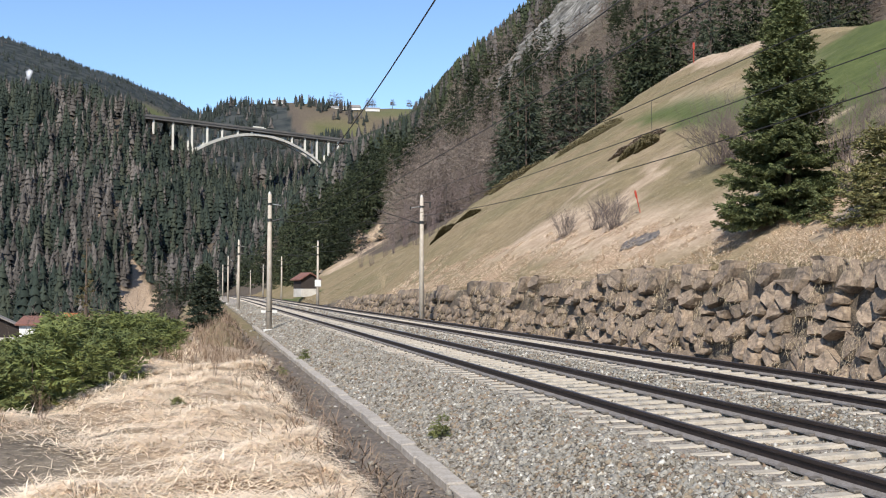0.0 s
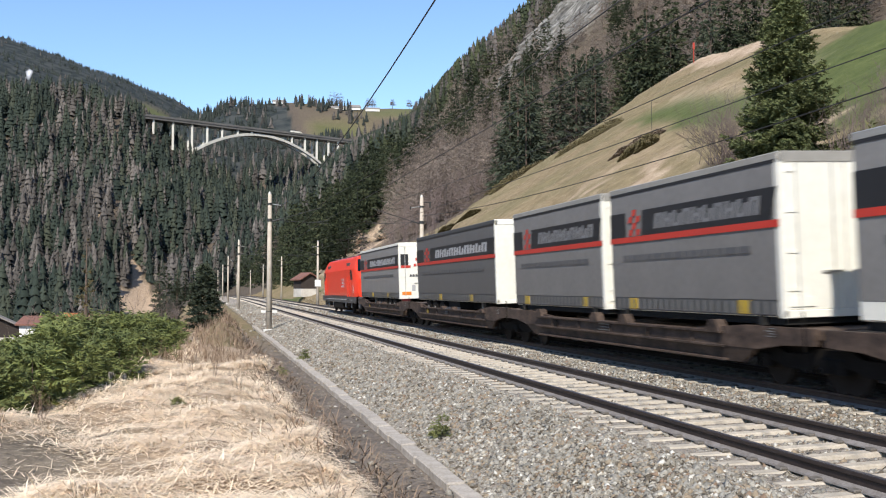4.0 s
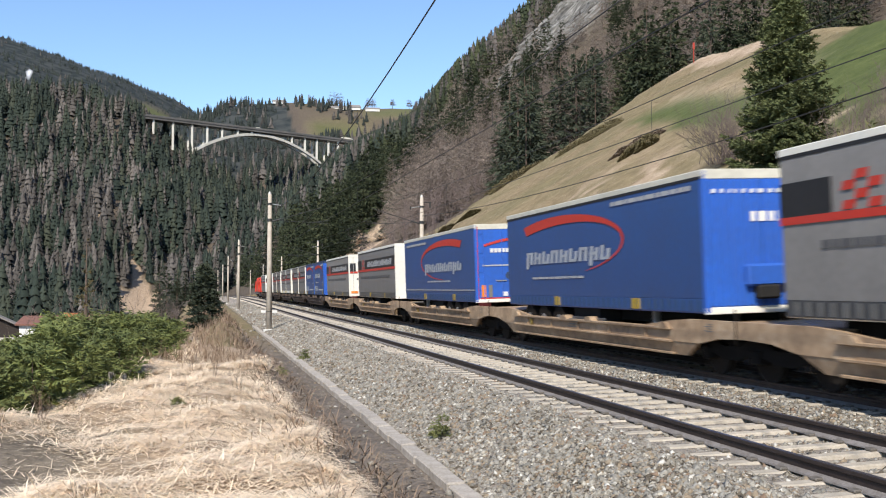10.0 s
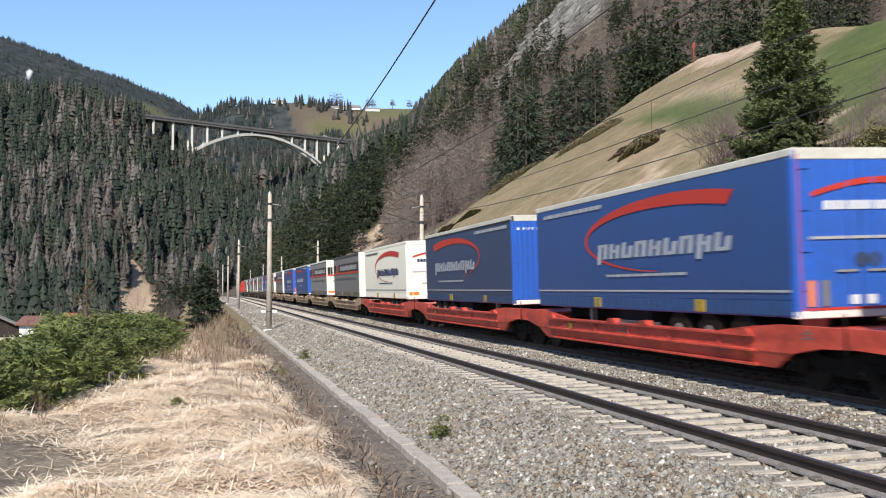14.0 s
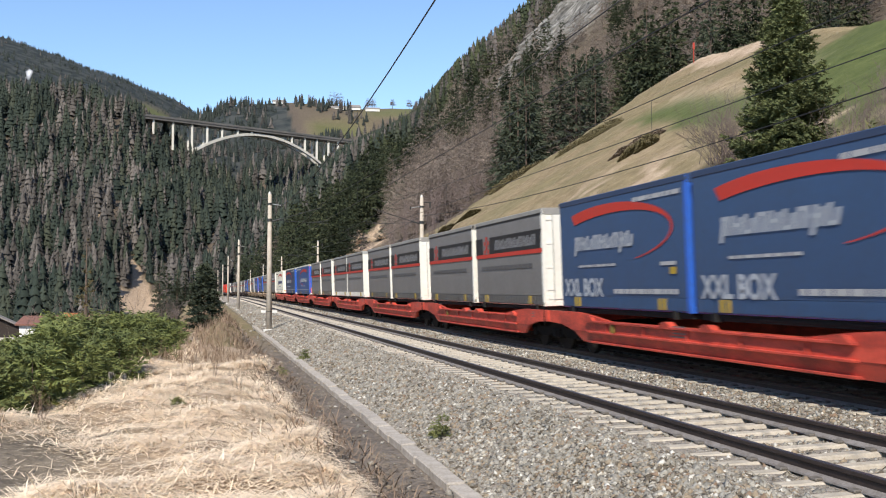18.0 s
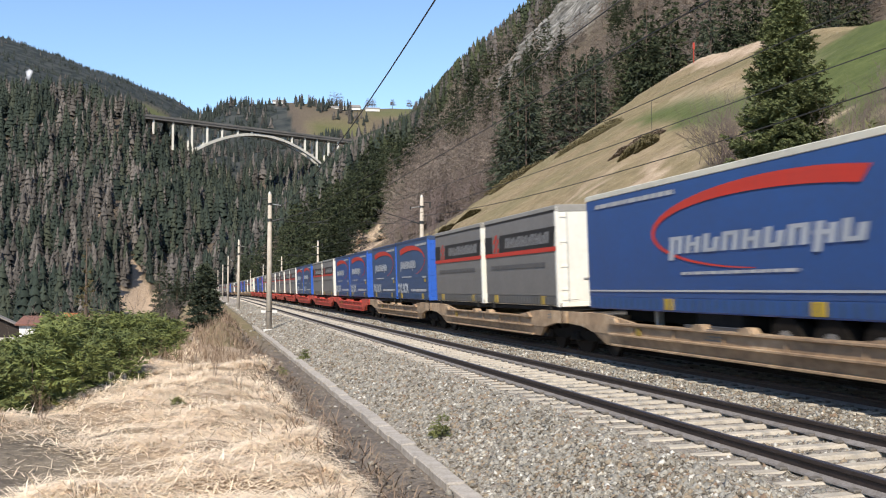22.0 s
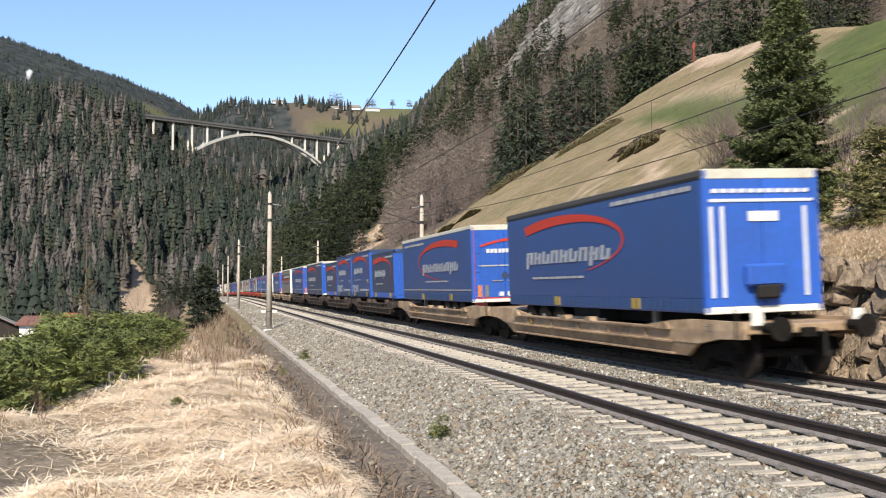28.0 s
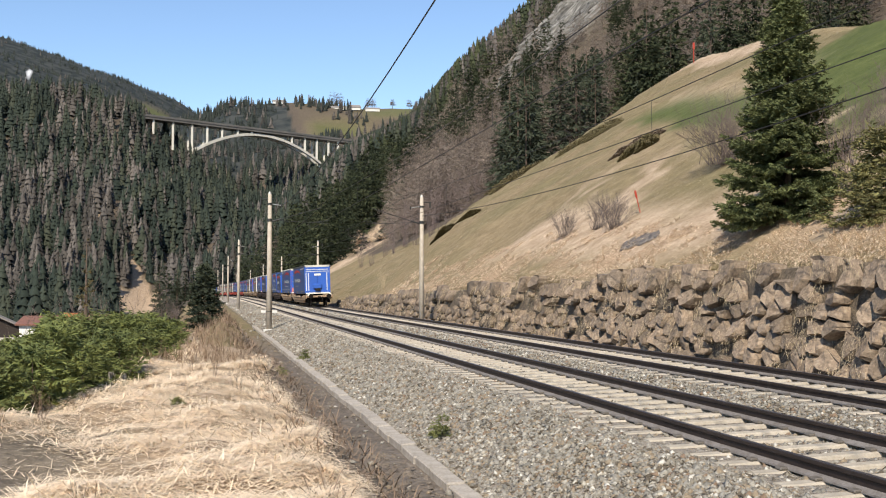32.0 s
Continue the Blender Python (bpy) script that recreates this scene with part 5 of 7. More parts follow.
def first_or_copy(key, build):
    if key in PROTO:
        return copy_thing(PROTO[key], Matrix.Identity(4))
    PROTO[key] = build()
    return PROTO[key]


couple(-3.7 + 9.65, locomotive())
for key, s in LOADS:
    k = KINDS[key]
    couple(s + k[2] / 2, first_or_copy(key, lambda k=k: cargo(*k)))
for (key, s), (_, s2) in zip(WAGONS[:-1], WAGONS[1:]):
    k = WKINDS[key]
    couple((s + s2) / 2, first_or_copy((key,), lambda k=k, key=key: wagon(k[0], 16.95, k[1], k[2], key == "end")))
# ---- far woods ----
def far_spruce(r, tiers=9, n=8, wide=0.13):
    """A slim spruce: trunk and overlapping ragged skirts of boughs, 1 m high, as arrays."""
    vs, ts = [], []
    for i in range(tiers):
        f = i / tiers
        z = 0.06 + 0.9 * f
        rad = wide * (1 - f) ** 0.85 + 0.006
        a0, lean = r.uniform(0, 6.28), r.uniform(-0.25, 0.25) * rad
        k = len(vs)
        vs.append((lean, -lean, min(1.0, z + 0.12 + 0.9 * rad)))
        for q in range(n):
            a = a0 + 6.283 * (q + r.uniform(-0.3, 0.3)) / n
            d = rad * (r.uniform(0.9, 1.4) if q % 2 else r.uniform(0.5, 0.95))
            vs.append((d * math.cos(a), d * math.sin(a), z - 0.25 * d + r.uniform(-0.03, 0.03)))
        ts += [(k, k + 1 + q, k + 1 + (q + 1) % n) for q in range(n)]
    k = len(vs)
    vs += [(-0.012, -0.01, 0), (0.012, -0.01, 0), (0, 0.01, 0.5)]
    ts.append((k, k + 1, k + 2))
    return np.array(vs), np.array(ts)


def fluffy(seed, height, spread, arms, sprays, size, power=0.8, low=0.03, ragged=0.35, droop=0.3, cross=True, whorls=0, width=None, tilt=0.12):
    """Crown of a conifer: arms that sag and rise again, thickly set with short sprays; whorls gathers the arms in tiers."""
    g = np.random.default_rng(seed)
    f = 1 - (1 - g.uniform(0, 0.985, arms)) ** 0.62
    if whorls:
        f = np.clip((np.floor(f * whorls) + 0.5 + g.normal(0, 0.16, arms)) / whorls, 0, 0.985)
    L = spread * ((1 - f) ** power + 0.03) * g.uniform(1 - ragged, 1 + ragged * 0.5, arms)
    a, z0 = g.uniform(0, 6.283, arms), height * (low + (1 - low) * f)
    f, L, a, z0 = (np.repeat(v, sprays) for v in (f, L, a, z0))
    n = len(f)
    q = g.uniform(0.03, 1, n) ** 0.7
    side = g.normal(0, 0.085, n) * L * (1.2 - 0.6 * q)
    p = np.stack((np.cos(a) * L * q - np.sin(a) * side, np.sin(a) * L * q + np.cos(a) * side, z0 + L * (-droop * q + (droop + 0.05) * q * q) + g.normal(0, 0.035, n) * spread), 1)
    h, e = a + g.normal(0, 0.6, n), g.normal(tilt, 0.45, n)
    d = np.stack((np.cos(h) * np.cos(e), np.sin(h) * np.cos(e), np.sin(e)), 1)
    s = (size * g.uniform(0.6, 1.25, n) * (0.55 + 0.45 * (1 - f)))[:, None]
    w = np.cross(d, g.normal(0, 1, (n, 3)))
    w = w / np.maximum(np.linalg.norm(w, axis=1), 1e-6)[:, None]
    k = width or (0.135 if cross else 0.24)
    quads = [(p + w * s * k, p - w * s * k, p + d * s)]
    if cross:
        u = np.cross(d, w)
        quads.append((p + u * s * k, p - u * s * k, p + d * s * 0.9))
    v = np.concatenate([np.stack(t, 1).reshape(-1, 3) for t in quads])
    return v, np.arange(len(v)).reshape(-1, 3)


tree_r = random.Random(11)


def shaggy(seed, w, tiers, n, arms, width, tilt):
    """A distant conifer: ragged skirts with loose sprays standing out of them."""
    (va, ta), (vb, tb) = far_spruce(tree_r, tiers, n, w * 0.85), fluffy(seed, 1.0, w * 1.25, arms, 2, 0.075, 0.85, 0.03, 0.35, 0.25, False, 0, width, tilt)
    return np.concatenate((va, vb)), np.concatenate((ta, tb + len(va)))


SPRUCES = [shaggy(400 + k, w, 8, 8, 30, 0.3, -0.2) for k, w in enumerate((0.17, 0.2, 0.22, 0.24, 0.27))]
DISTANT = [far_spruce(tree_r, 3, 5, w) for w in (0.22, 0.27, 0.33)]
BOUGHS = [fluffy(420 + k, 1.0, w, 66, 5, 0.078, 0.85, 0.03, 0.35, 0.4, False, 12, 0.27, -0.25) for k, w in enumerate((0.15, 0.17, 0.19, 0.21))]
OPPSPRUCE = [shaggy(480 + k, w, 11, 9, 56, 0.26, -0.2) for k, w in enumerate((0.16, 0.18, 0.2, 0.22, 0.25))]
OPPLARCH = [shaggy(490 + k, w, 9, 8, 80, 0.09, 0.45) for k, w in enumerate((0.16, 0.18, 0.2, 0.22, 0.25))]
LARCHES = [shaggy(440 + k, w, 6, 7, 44, 0.12, 0.5) for k, w in enumerate((0.18, 0.2, 0.22, 0.24, 0.27))]
NEARLARCH = [fluffy(460 + k, 1.0, w, 62, 5, 0.1, 0.7, 0.08, 0.45, 0.12, False, 0, 0.05, 0.35) for k, w in enumerate((0.15, 0.17, 0.2, 0.23))]


def in_view(x, y):
    b = np.degrees(np.arctan2(x, y)) - 13.2
    return np.abs(b) < 26.5


def scatter(n, x0, x1, y0, y1, seed):
    g = np.random.default_rng(seed)
    x, y = g.uniform(x0, x1, n), g.uniform(y0, y1, n)
    k = in_view(x, y)
    x, y = x[k], y[k]
    return x, y, ground_z(x, y), g.uniform(0, 1, len(x)), g


def plant(name, x, y, z, kind, hgt, g, material, protos, label):
    if len(x) == 0:
        return
    places = [(int(g.integers(len(protos))), float(a), float(b), float(c) - 0.4, float(g.uniform(0, 6.28)), float(h * g.uniform(0.85, 1.2)), float(h)) for a, b, c, h in zip(x, y, z, hgt)]
    v, t = joined(protos, places)
    tagged(tone_trees(array_ob(name, v, t, material), protos, places), label, "forest", "woods", "stuff")


def woods(n, x0, x1, y0, y1, seed, share, keep, h0, h1, tag):
    x, y, z, u, g = scatter(n, x0, x1, y0, y1, seed)
    k = keep(x, y, z, u)
    x, y, z = x[k], y[k], z[k]
    mixn = 0.5 + 0.38 * lattice(x, y, 45, seed) + 0.3 * lattice(x, y, 15, seed + 1)
    sp = mixn + g.uniform(-0.4, 0.4, len(x)) < share + 0.22 * ((x > -50) & (x < 60))
    h = g.uniform(h0, h1, len(x))
    if y0 < 1000:
        # trees stay low on the crest of the eastern ridge
        crest = np.interp(np.degrees(np.arctan2(x, y)), [6.6, 7.3, 8.15, 9.85, 11.2, 11.95, 13.46, 14.7, 16.3, 18.0], [40, 8.2, 8.6, 9.25, 9.95, 10.5, 12.5, 13.7, 15.7, 40])
        room = EYE.z + np.hypot(x, y) * np.tan(np.radians(crest)) - z
        k = room > 4
        x, y, z, sp, h = x[k], y[k], z[k], sp[k], np.minimum(h, room)[k]
    east = "eastern" in tag
    plant("spruce_wood", x[sp], y[sp], z[sp], 0, h[sp], g, SPRUCEWOOD if east else HAZYSPRUCE if y0 > 1000 else HAZYWOOD, BOUGHS if y1 < 600 and east else OPPSPRUCE if 300 < y0 < 400 else SPRUCES if y0 < 1000 or "plateau" in tag else DISTANT, "dark green spruce wood on the " + tag)
    lr = ~sp
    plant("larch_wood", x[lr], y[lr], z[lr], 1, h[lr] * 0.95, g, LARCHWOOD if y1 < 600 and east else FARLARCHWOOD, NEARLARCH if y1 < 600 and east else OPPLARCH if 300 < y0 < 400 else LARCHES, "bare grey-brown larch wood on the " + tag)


def open_ground(x, y, z):
    g_, s_, r_, w_, _ = cover_of(x, y, z)
    return 1 - np.clip(g_ + s_ + 1.1 * r_, 0, 1)


# opposite slope below and beside the bridge
for n_, ya, yb, sd in ((2500, 345, 560, 61), (5600, 560, 1010, 67)):
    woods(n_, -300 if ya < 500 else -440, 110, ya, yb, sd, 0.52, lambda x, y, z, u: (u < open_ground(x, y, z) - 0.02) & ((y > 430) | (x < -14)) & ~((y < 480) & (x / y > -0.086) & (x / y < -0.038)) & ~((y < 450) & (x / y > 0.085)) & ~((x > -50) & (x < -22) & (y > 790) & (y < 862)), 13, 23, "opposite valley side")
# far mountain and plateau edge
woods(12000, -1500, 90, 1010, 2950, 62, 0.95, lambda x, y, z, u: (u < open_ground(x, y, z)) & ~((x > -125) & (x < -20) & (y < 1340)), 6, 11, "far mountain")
woods(1900, -70, 420, 1010, 1560, 63, 0.55, lambda x, y, z, u: (lattice(x, y, 60, 71) + u * 0.5 > np.where(x < 78, -0.6, np.where(y < 1180, -0.1, 0.85))), 9, 17, "plateau edge")
# valley side below the line
woods(260, -60, -3, 70, 335, 66, 0.6, lambda x, y, z, u: (x < -4 - y * 0.02) & ((y > 170) | (x < -26)) & ~((x / y > -0.088) & (x / y < -0.036)), 5, 13, "valley side below the line")
# eastern mountain side
for n_, ya, yb, sd in ((1300, 285, 440, 64), (5200, 440, 1120, 68)):
    woods(n_, 20, 420, ya, yb, sd, 0.42, lambda x, y, z, u: ~((y > 420) & (x / y < 0.152)) & ~((x / y > 0.085) & (x / y < 0.213) & (y < 450)) & (u < open_ground(x, y, z) - 0.02) & (x - bend(y) > np.where(y > 310, 17, 27)) & ~((x > 70) & (x < 150) & (y > 800) & (y < 960) & (u > 0.12)), 10, 19, "eastern mountain side")


# ---- the road bridge ----
ROAD = []  # vehicles on the bridge and their rows


def bridge():
    ob = thing("arch_bridge", "pale concrete arch road bridge spanning the wooded side valley", "bridge")
    A, B = Vector((-54, 850, 142.5)), Vector((137, 952, 142.0))
    u = (B - A)
    L = u.length
    d = u.normalized()
    sx = Vector((d.y, -d.x, 0)).normalized()

    def at(f, side=0.0, z=0.0):
        return A + u * f + sx * side + Vector((0, 0, z))

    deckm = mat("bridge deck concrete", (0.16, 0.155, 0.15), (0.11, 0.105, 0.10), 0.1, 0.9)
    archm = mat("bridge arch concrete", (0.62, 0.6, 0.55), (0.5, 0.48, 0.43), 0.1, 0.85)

    def slab(a, b, w, z0, z1, material, name, parent):
        vs = [p for q in (a, b) for p in (q + sx * w + Vector((0, 0, z0)), q - sx * w + Vector((0, 0, z0)), q - sx * w + Vector((0, 0, z1)), q + sx * w + Vector((0, 0, z1)))]
        return mesh_ob(name, vs, [(0, 1, 2, 3), (7, 6, 5, 4), (0, 4, 5, 1), (1, 5, 6, 2), (2, 6, 7, 3), (3, 7, 4, 0)], material, parent)

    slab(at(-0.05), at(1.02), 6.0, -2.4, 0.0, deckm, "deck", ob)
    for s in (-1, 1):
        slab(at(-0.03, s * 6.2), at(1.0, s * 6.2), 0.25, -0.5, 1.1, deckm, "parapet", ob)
    f0, f1, rise, foot = 0.158, 0.862, 26.6, -30.5

    def arch_z(f):
        q = (f - f0) / (f1 - f0)
        return foot - 2 + (rise + 1.5) * 4 * q * (1 - q)

    n = 28
    for s in (-3.6, 3.6):
        vs, fs = [], []
        for i in range(n + 1):
            f = f0 + (f1 - f0) * i / n
            for w, z in ((-1.2, -1.3), (1.2, -1.3), (1.2, 1.0), (-1.2, 1.0)):
                vs.append(at(f, s + w, arch_z(f) + z))
        for i in range(n):
            for j in range(4):
                k = (j + 1) % 4
                fs.append((i * 4 + j, i * 4 + k, (i + 1) * 4 + k, (i + 1) * 4 + j))
        mesh_ob("arch_rib", vs, fs, archm, ob)
    for f in (0.045, 0.125, 0.205, 0.27, 0.335, 0.405, 0.47, 0.66, 0.725, 0.785, 0.845, 0.895, 0.955):
        p = at(f)
        g = z_at(p.x, p.y) - 2
        bottom = arch_z(f) + A.z + (B.z - A.z) * f if f0 + 0.02 < f < f1 - 0.01 else max(g, p.z - 48)
        for s in (-3.6, 3.6):
            q = at(f, s)
            bm = box(-0.9, 0.9, -1.2, 1.2, bottom, q.z - 2.4)
            bmesh.ops.translate(bm, verts=bm.verts[:], vec=(q.x, q.y, 0))
            part("pier", bm, archm, ob)
    turn = pose(0, 0, 0, 0, 0, math.degrees(math.atan2(d.y, d.x)))
    for length, lab, rows in ((12.0, "white lorry crossing the high road bridge", ((0, 0.522), (4, 0.70), (8, 0.878), (11, 1.01), (13, 1.07), (32, 1.07))),
                              (6.0, "white van crossing the high road bridge", ((0, -0.2), (1.5, -0.2), (4.0, 0.01), (6, 0.18), (10, 0.518), (14, 0.85), (16, 1.0), (17.5, 1.06), (32, 1.06)))):
        th = thing("lorry" if length > 8 else "van", lab, "lorry" if length > 8 else "van", "", m=Matrix.Translation(at(rows[0][1], -2.5)) @ turn)
        part("cargo_box", box(-length / 2, length / 2 - 2.2, -1.25, 1.25, 0.9, 3.9 if length > 8 else 2.9, 0.05), WHITEPANEL, th)
        part("cab", box(length / 2 - 2.0, length / 2, -1.2, 1.2, 0.7, 3.2 if length > 8 else 2.3, 0.1), WHITEPANEL, th)
        for wx in (-length * 0.32, length * 0.36):
            part("tyre", rod((wx, -1.2, 0.5), (wx, 1.2, 0.5), 0.5, n=10), BLACK, th)
        ROAD.append((th, [(float(t), Matrix.Translation(at(f, -2.5)) @ turn) for t, f in rows]))
    return ob


bridge()
# ---- grass, straw and stones near the line ----
def blades(x, y, z, length, width, heading, rise, curl, g):
    """Bent tapering blades: a strip of two quads and a tip each."""
    n = len(x)
    dx, dy = np.cos(heading), np.sin(heading)
    px, py = -dy * width / 2, dx * width / 2
    ch, sh = np.cos(rise), np.sin(rise)
    a = np.stack((x - px, y - py, z), 1)
    b = np.stack((x + px, y + py, z), 1)
    m = np.stack((x + dx * length * 0.5 * ch, y + dy * length * 0.5 * ch, z + length * 0.5 * sh), 1)
    w = np.stack((px, py, np.zeros(n)), 1) * 0.8
    tip = np.stack((x + dx * length * 0.95 * ch, y + dy * length * 0.95 * ch, z + length * (0.9 * sh) - curl), 1)
    v = np.stack((a, b, m - w, m + w, tip), 1).reshape(-1, 3)
    k = np.arange(n)[:, None] * 5
    t = np.concatenate((k + [0, 1, 3], k + [0, 3, 2], k + [2, 3, 4]))
    return v, t


def straw():
    g = np.random.default_rng(21)
    n = 430000
    y = 4.5 + 34 * g.uniform(0, 1, n) ** 1.5
    x = g.uniform(-5.2, 1.75, n)
    clump = lattice(x, y, 0.7, 81) + 0.6 * lattice(x, y, 0.25, 82)
    thin = np.where(x < -1.0, np.clip(0.8 + 0.6 * lattice(x, y, 2.2, 83), 0.4, 1), 1.0)
    k = (x > berm_left(y) - 0.5 + 0.3 * lattice(x, y, 1.1, 84)) & (x < 1.35 + 0.3 * lattice(x, y, 0.9, 85)) & (g.uniform(0, 1, n) < (0.6 + 0.6 * clump) * thin * (1 - 0.93 * bare_patch(x, y)))
    k = k & ~((y > 25) & (x > -0.5 + 0.4 * lattice(x, y, 1.2, 89)))
    x, y, clump = x[k], y[k], clump[k]
    z = ground_z(x, y) + 0.012 + (0.02 + 0.09 * np.clip(clump, 0, 1)) * g.uniform(0, 1, len(x))
    lead = 0.9 * lattice(x, y, 1.6, 86) * 3.1 + g.normal(0, 1.25, len(x))
    v, t = blades(x, y, z, g.uniform(0.12, 0.42, len(x)), g.uniform(0.004, 0.0095, len(x)) * (1 + y / 30), lead, np.where((g.uniform(0, 1, len(x)) < 0.05) & (y > 9), g.uniform(0.2, 0.6, len(x)), g.uniform(-0.16, 0.2, len(x))), g.uniform(0, 0.08, len(x)), g)
    tagged(array_ob("straw", v, t, STRAW), "thick mat of pale flattened dry grass on the bank", "straw", kind="stuff")
    # loose litter down the bank of the ditch and along the ridge
    n = 7000
    y = 5 + 85 * g.uniform(0, 1, n) ** 1.6
    x = g.uniform(0.9, 2.3, n) - np.clip((y - 30) / 40, 0, 1) * 1.6
    z = ground_z(x, y) + 0.01
    v, t = blades(x, y, z, g.uniform(0.15, 0.5, n), g.uniform(0.006, 0.014, n) * (1 + y / 40), g.uniform(0, 6.28, n), g.uniform(0.0, 0.9, n), g.uniform(0, 0.1, n), g)
    litter = mat("brown dead stalks", (0.30, 0.215, 0.15), (0.16, 0.11, 0.075), 2, 0.9, vary=0.35)
    tagged(array_ob("dead_stalks", v, t, litter), "brown dead stalks and litter beside the ditch", "dead grass", kind="stuff")


straw()


def ridge_brush():
    g = np.random.default_rng(25)
    n = 34000
    y = 25 + 120 * g.uniform(0, 1, n) ** 1.3
    x = np.where(g.uniform(0, 1, n) < 0.55, g.uniform(-1.6, 1.5, n), -0.5 - g.uniform(0, 1, n) * (5 + y / 9)) + berm_left(y) * 0.6
    k = lattice(x, y, 2.2, 87) + 0.7 * lattice(x, y, 0.8, 88) > -0.25
    x, y = x[k], y[k]
    n = len(x)
    v, t = blades(x, y, ground_z(x, y) - 0.02, g.uniform(0.2, 0.65, n), g.uniform(0.008, 0.016, n) * (0.6 + y / 50), g.uniform(0, 6.28, n), g.uniform(0.4, 1.4, n), g.uniform(0, 0.12, n), g)
    brush = mat("tan dead brush", (0.36, 0.255, 0.175), (0.19, 0.13, 0.09), 1.5, 0.9, vary=0.35)
    tagged(array_ob("dead_brush", v, t, brush), "tan and brown dead brush along the embankment ridge", "dead grass", kind="stuff")


ridge_brush()


def hill_grass():
    g = np.random.default_rng(22)
    n = 80000
    y = 12 + 160 * g.uniform(0, 1, n) ** 1.3
    x = 13.6 + 50 * g.uniform(0, 1, n) ** 1.9
    k = (cover_of(x, y, None)[0] < 0.12) & (x < brow_x(y)) & (x < 14 + np.clip(190 - y, 0, 60)) & (lattice(x, y, 1.5, 91) + 0.8 * lattice(x, y, 0.5, 92) > -0.35)
    x, y = x[k], y[k]
    n = len(x)
    z = ground_z(x, y)
    s = 0.6 + np.hypot(x, y) / 90
    down = np.pi + g.normal(0, 0.7, n)
    v, t = blades(x, y, z, g.uniform(0.08, 0.22, n) * s, g.uniform(0.010, 0.02, n) * s * 1.4, down, g.uniform(0.0, 0.4, n) - 0.45, g.uniform(0, 0.1, n), g)
    tagged(array_ob("dry_grass", v, t, DRY), "short dry ochre grass tufts on the hillside", "grass", kind="stuff")


hill_grass()


def wall_grass():
    g = np.random.default_rng(24)
    n = 90000
    y = 12 + 70 * g.uniform(0, 1, n) ** 1.4
    x = 13.7 + 4.8 * g.uniform(0, 1, n)
    k = lattice(x, y, 1.1, 93) + 0.7 * lattice(x, y, 0.4, 94) > (x - 16.6) * 0.3
    x, y = x[k], y[k]
    n = len(x)
    v, t = blades(x, y, ground_z(x, y), g.uniform(0.15, 0.45, n), g.uniform(0.006, 0.014, n) * (1 + y / 50), np.pi + g.normal(0, 0.9, n), g.uniform(-0.5, 0.6, n), g.uniform(0, 0.15, n), g)
    pale = mat("pale dead grass", (0.88, 0.71, 0.53), (0.56, 0.42, 0.3), 1.5, 0.9, vary=0.3)
    tagged(array_ob("dead_grass", v, t, pale), "pale matted dead grass above the stone wall", "grass", kind="stuff")


wall_grass()


def loose_stones():
    g = np.random.default_rng(23)
    base = np.array([(1, 0, 0), (-1, 0, 0), (0, 1, 0), (0, -1, 0), (0, 0, 1), (0, 0, -1)], dtype=float)
    tri = np.array([(0, 2, 4), (2, 1, 4), (1, 3, 4), (3, 0, 4), (2, 0, 5), (1, 2, 5), (3, 1, 5), (0, 3, 5)])
    bands = ((3.0, 5.4, 44000), (7.9, 9.7, 15000), (5.4, 8.0, 13000), (9.7, 12.8, 7000), (1.6, 2.75, 350))
    vs, ts, off = [], [], 0
    xk = [2.98, 3.6, 4.1, 4.6, 4.95, 5.4, 8.0, 8.4, 8.85, 9.3, 12.2, 12.6, 12.95]
    zk = [-0.74, -0.56, -0.42, -0.29, -0.205, -0.222, -0.172, -0.19, -0.32, -0.215, -0.175, -0.29, -0.49]
    for x0, x1, n in bands + ((3.0, 5.4, 9000), (7.9, 9.8, 2500)):
        y = 6.5 + 55 * g.uniform(0, 1, n) ** 1.7 if n not in (9000, 2500) else g.uniform(45, 150, n)
        x = g.uniform(x0, x1, n)
        on = (np.abs((y - 5.3 + 0.3) % 0.6 - 0.3) < 0.15) & (np.minimum(np.abs(x - X_NEAR), np.abs(x - X_FAR)) < 1.22) & (g.uniform(0, 1, n) > 0.02)
        x, y = x[~on], y[~on]
        n = len(x)
        z = np.interp(x, xk, zk) + 0.018 * lattice(x, y, 0.45, 51) if x0 > 2.9 else ground_z(x, y)
        s = g.uniform(0.018, 0.055, n) * (1 + np.clip(y - 15, 0, 140) / 60)
        v = base[None] * g.uniform(0.6, 1.25, (n, 6, 1)) + g.normal(0, 0.22, (n, 6, 3))
        v = v * s[:, None, None] * np.stack((g.uniform(0.7, 1.3, n), g.uniform(0.7, 1.3, n), g.uniform(0.5, 0.95, n)), 1)[:, None]
        a = g.uniform(0, 6.28, n)
        c, q = np.cos(a)[:, None], np.sin(a)[:, None]
        w = np.stack((v[:, :, 0] * c - v[:, :, 1] * q + x[:, None], v[:, :, 0] * q + v[:, :, 1] * c + y[:, None], v[:, :, 2] + z[:, None] + 0.005), 2)
        vs.append(w.reshape(-1, 3))
        ts.append((tri[None] + (np.arange(n) * 6)[:, None, None]).reshape(-1, 3) + off)
        off += n * 6
    tagged(array_ob("ballast_stones", np.concatenate(vs), np.concatenate(ts), STONES), "loose grey angular ballast stones", "gravel", kind="stuff")


loose_stones()


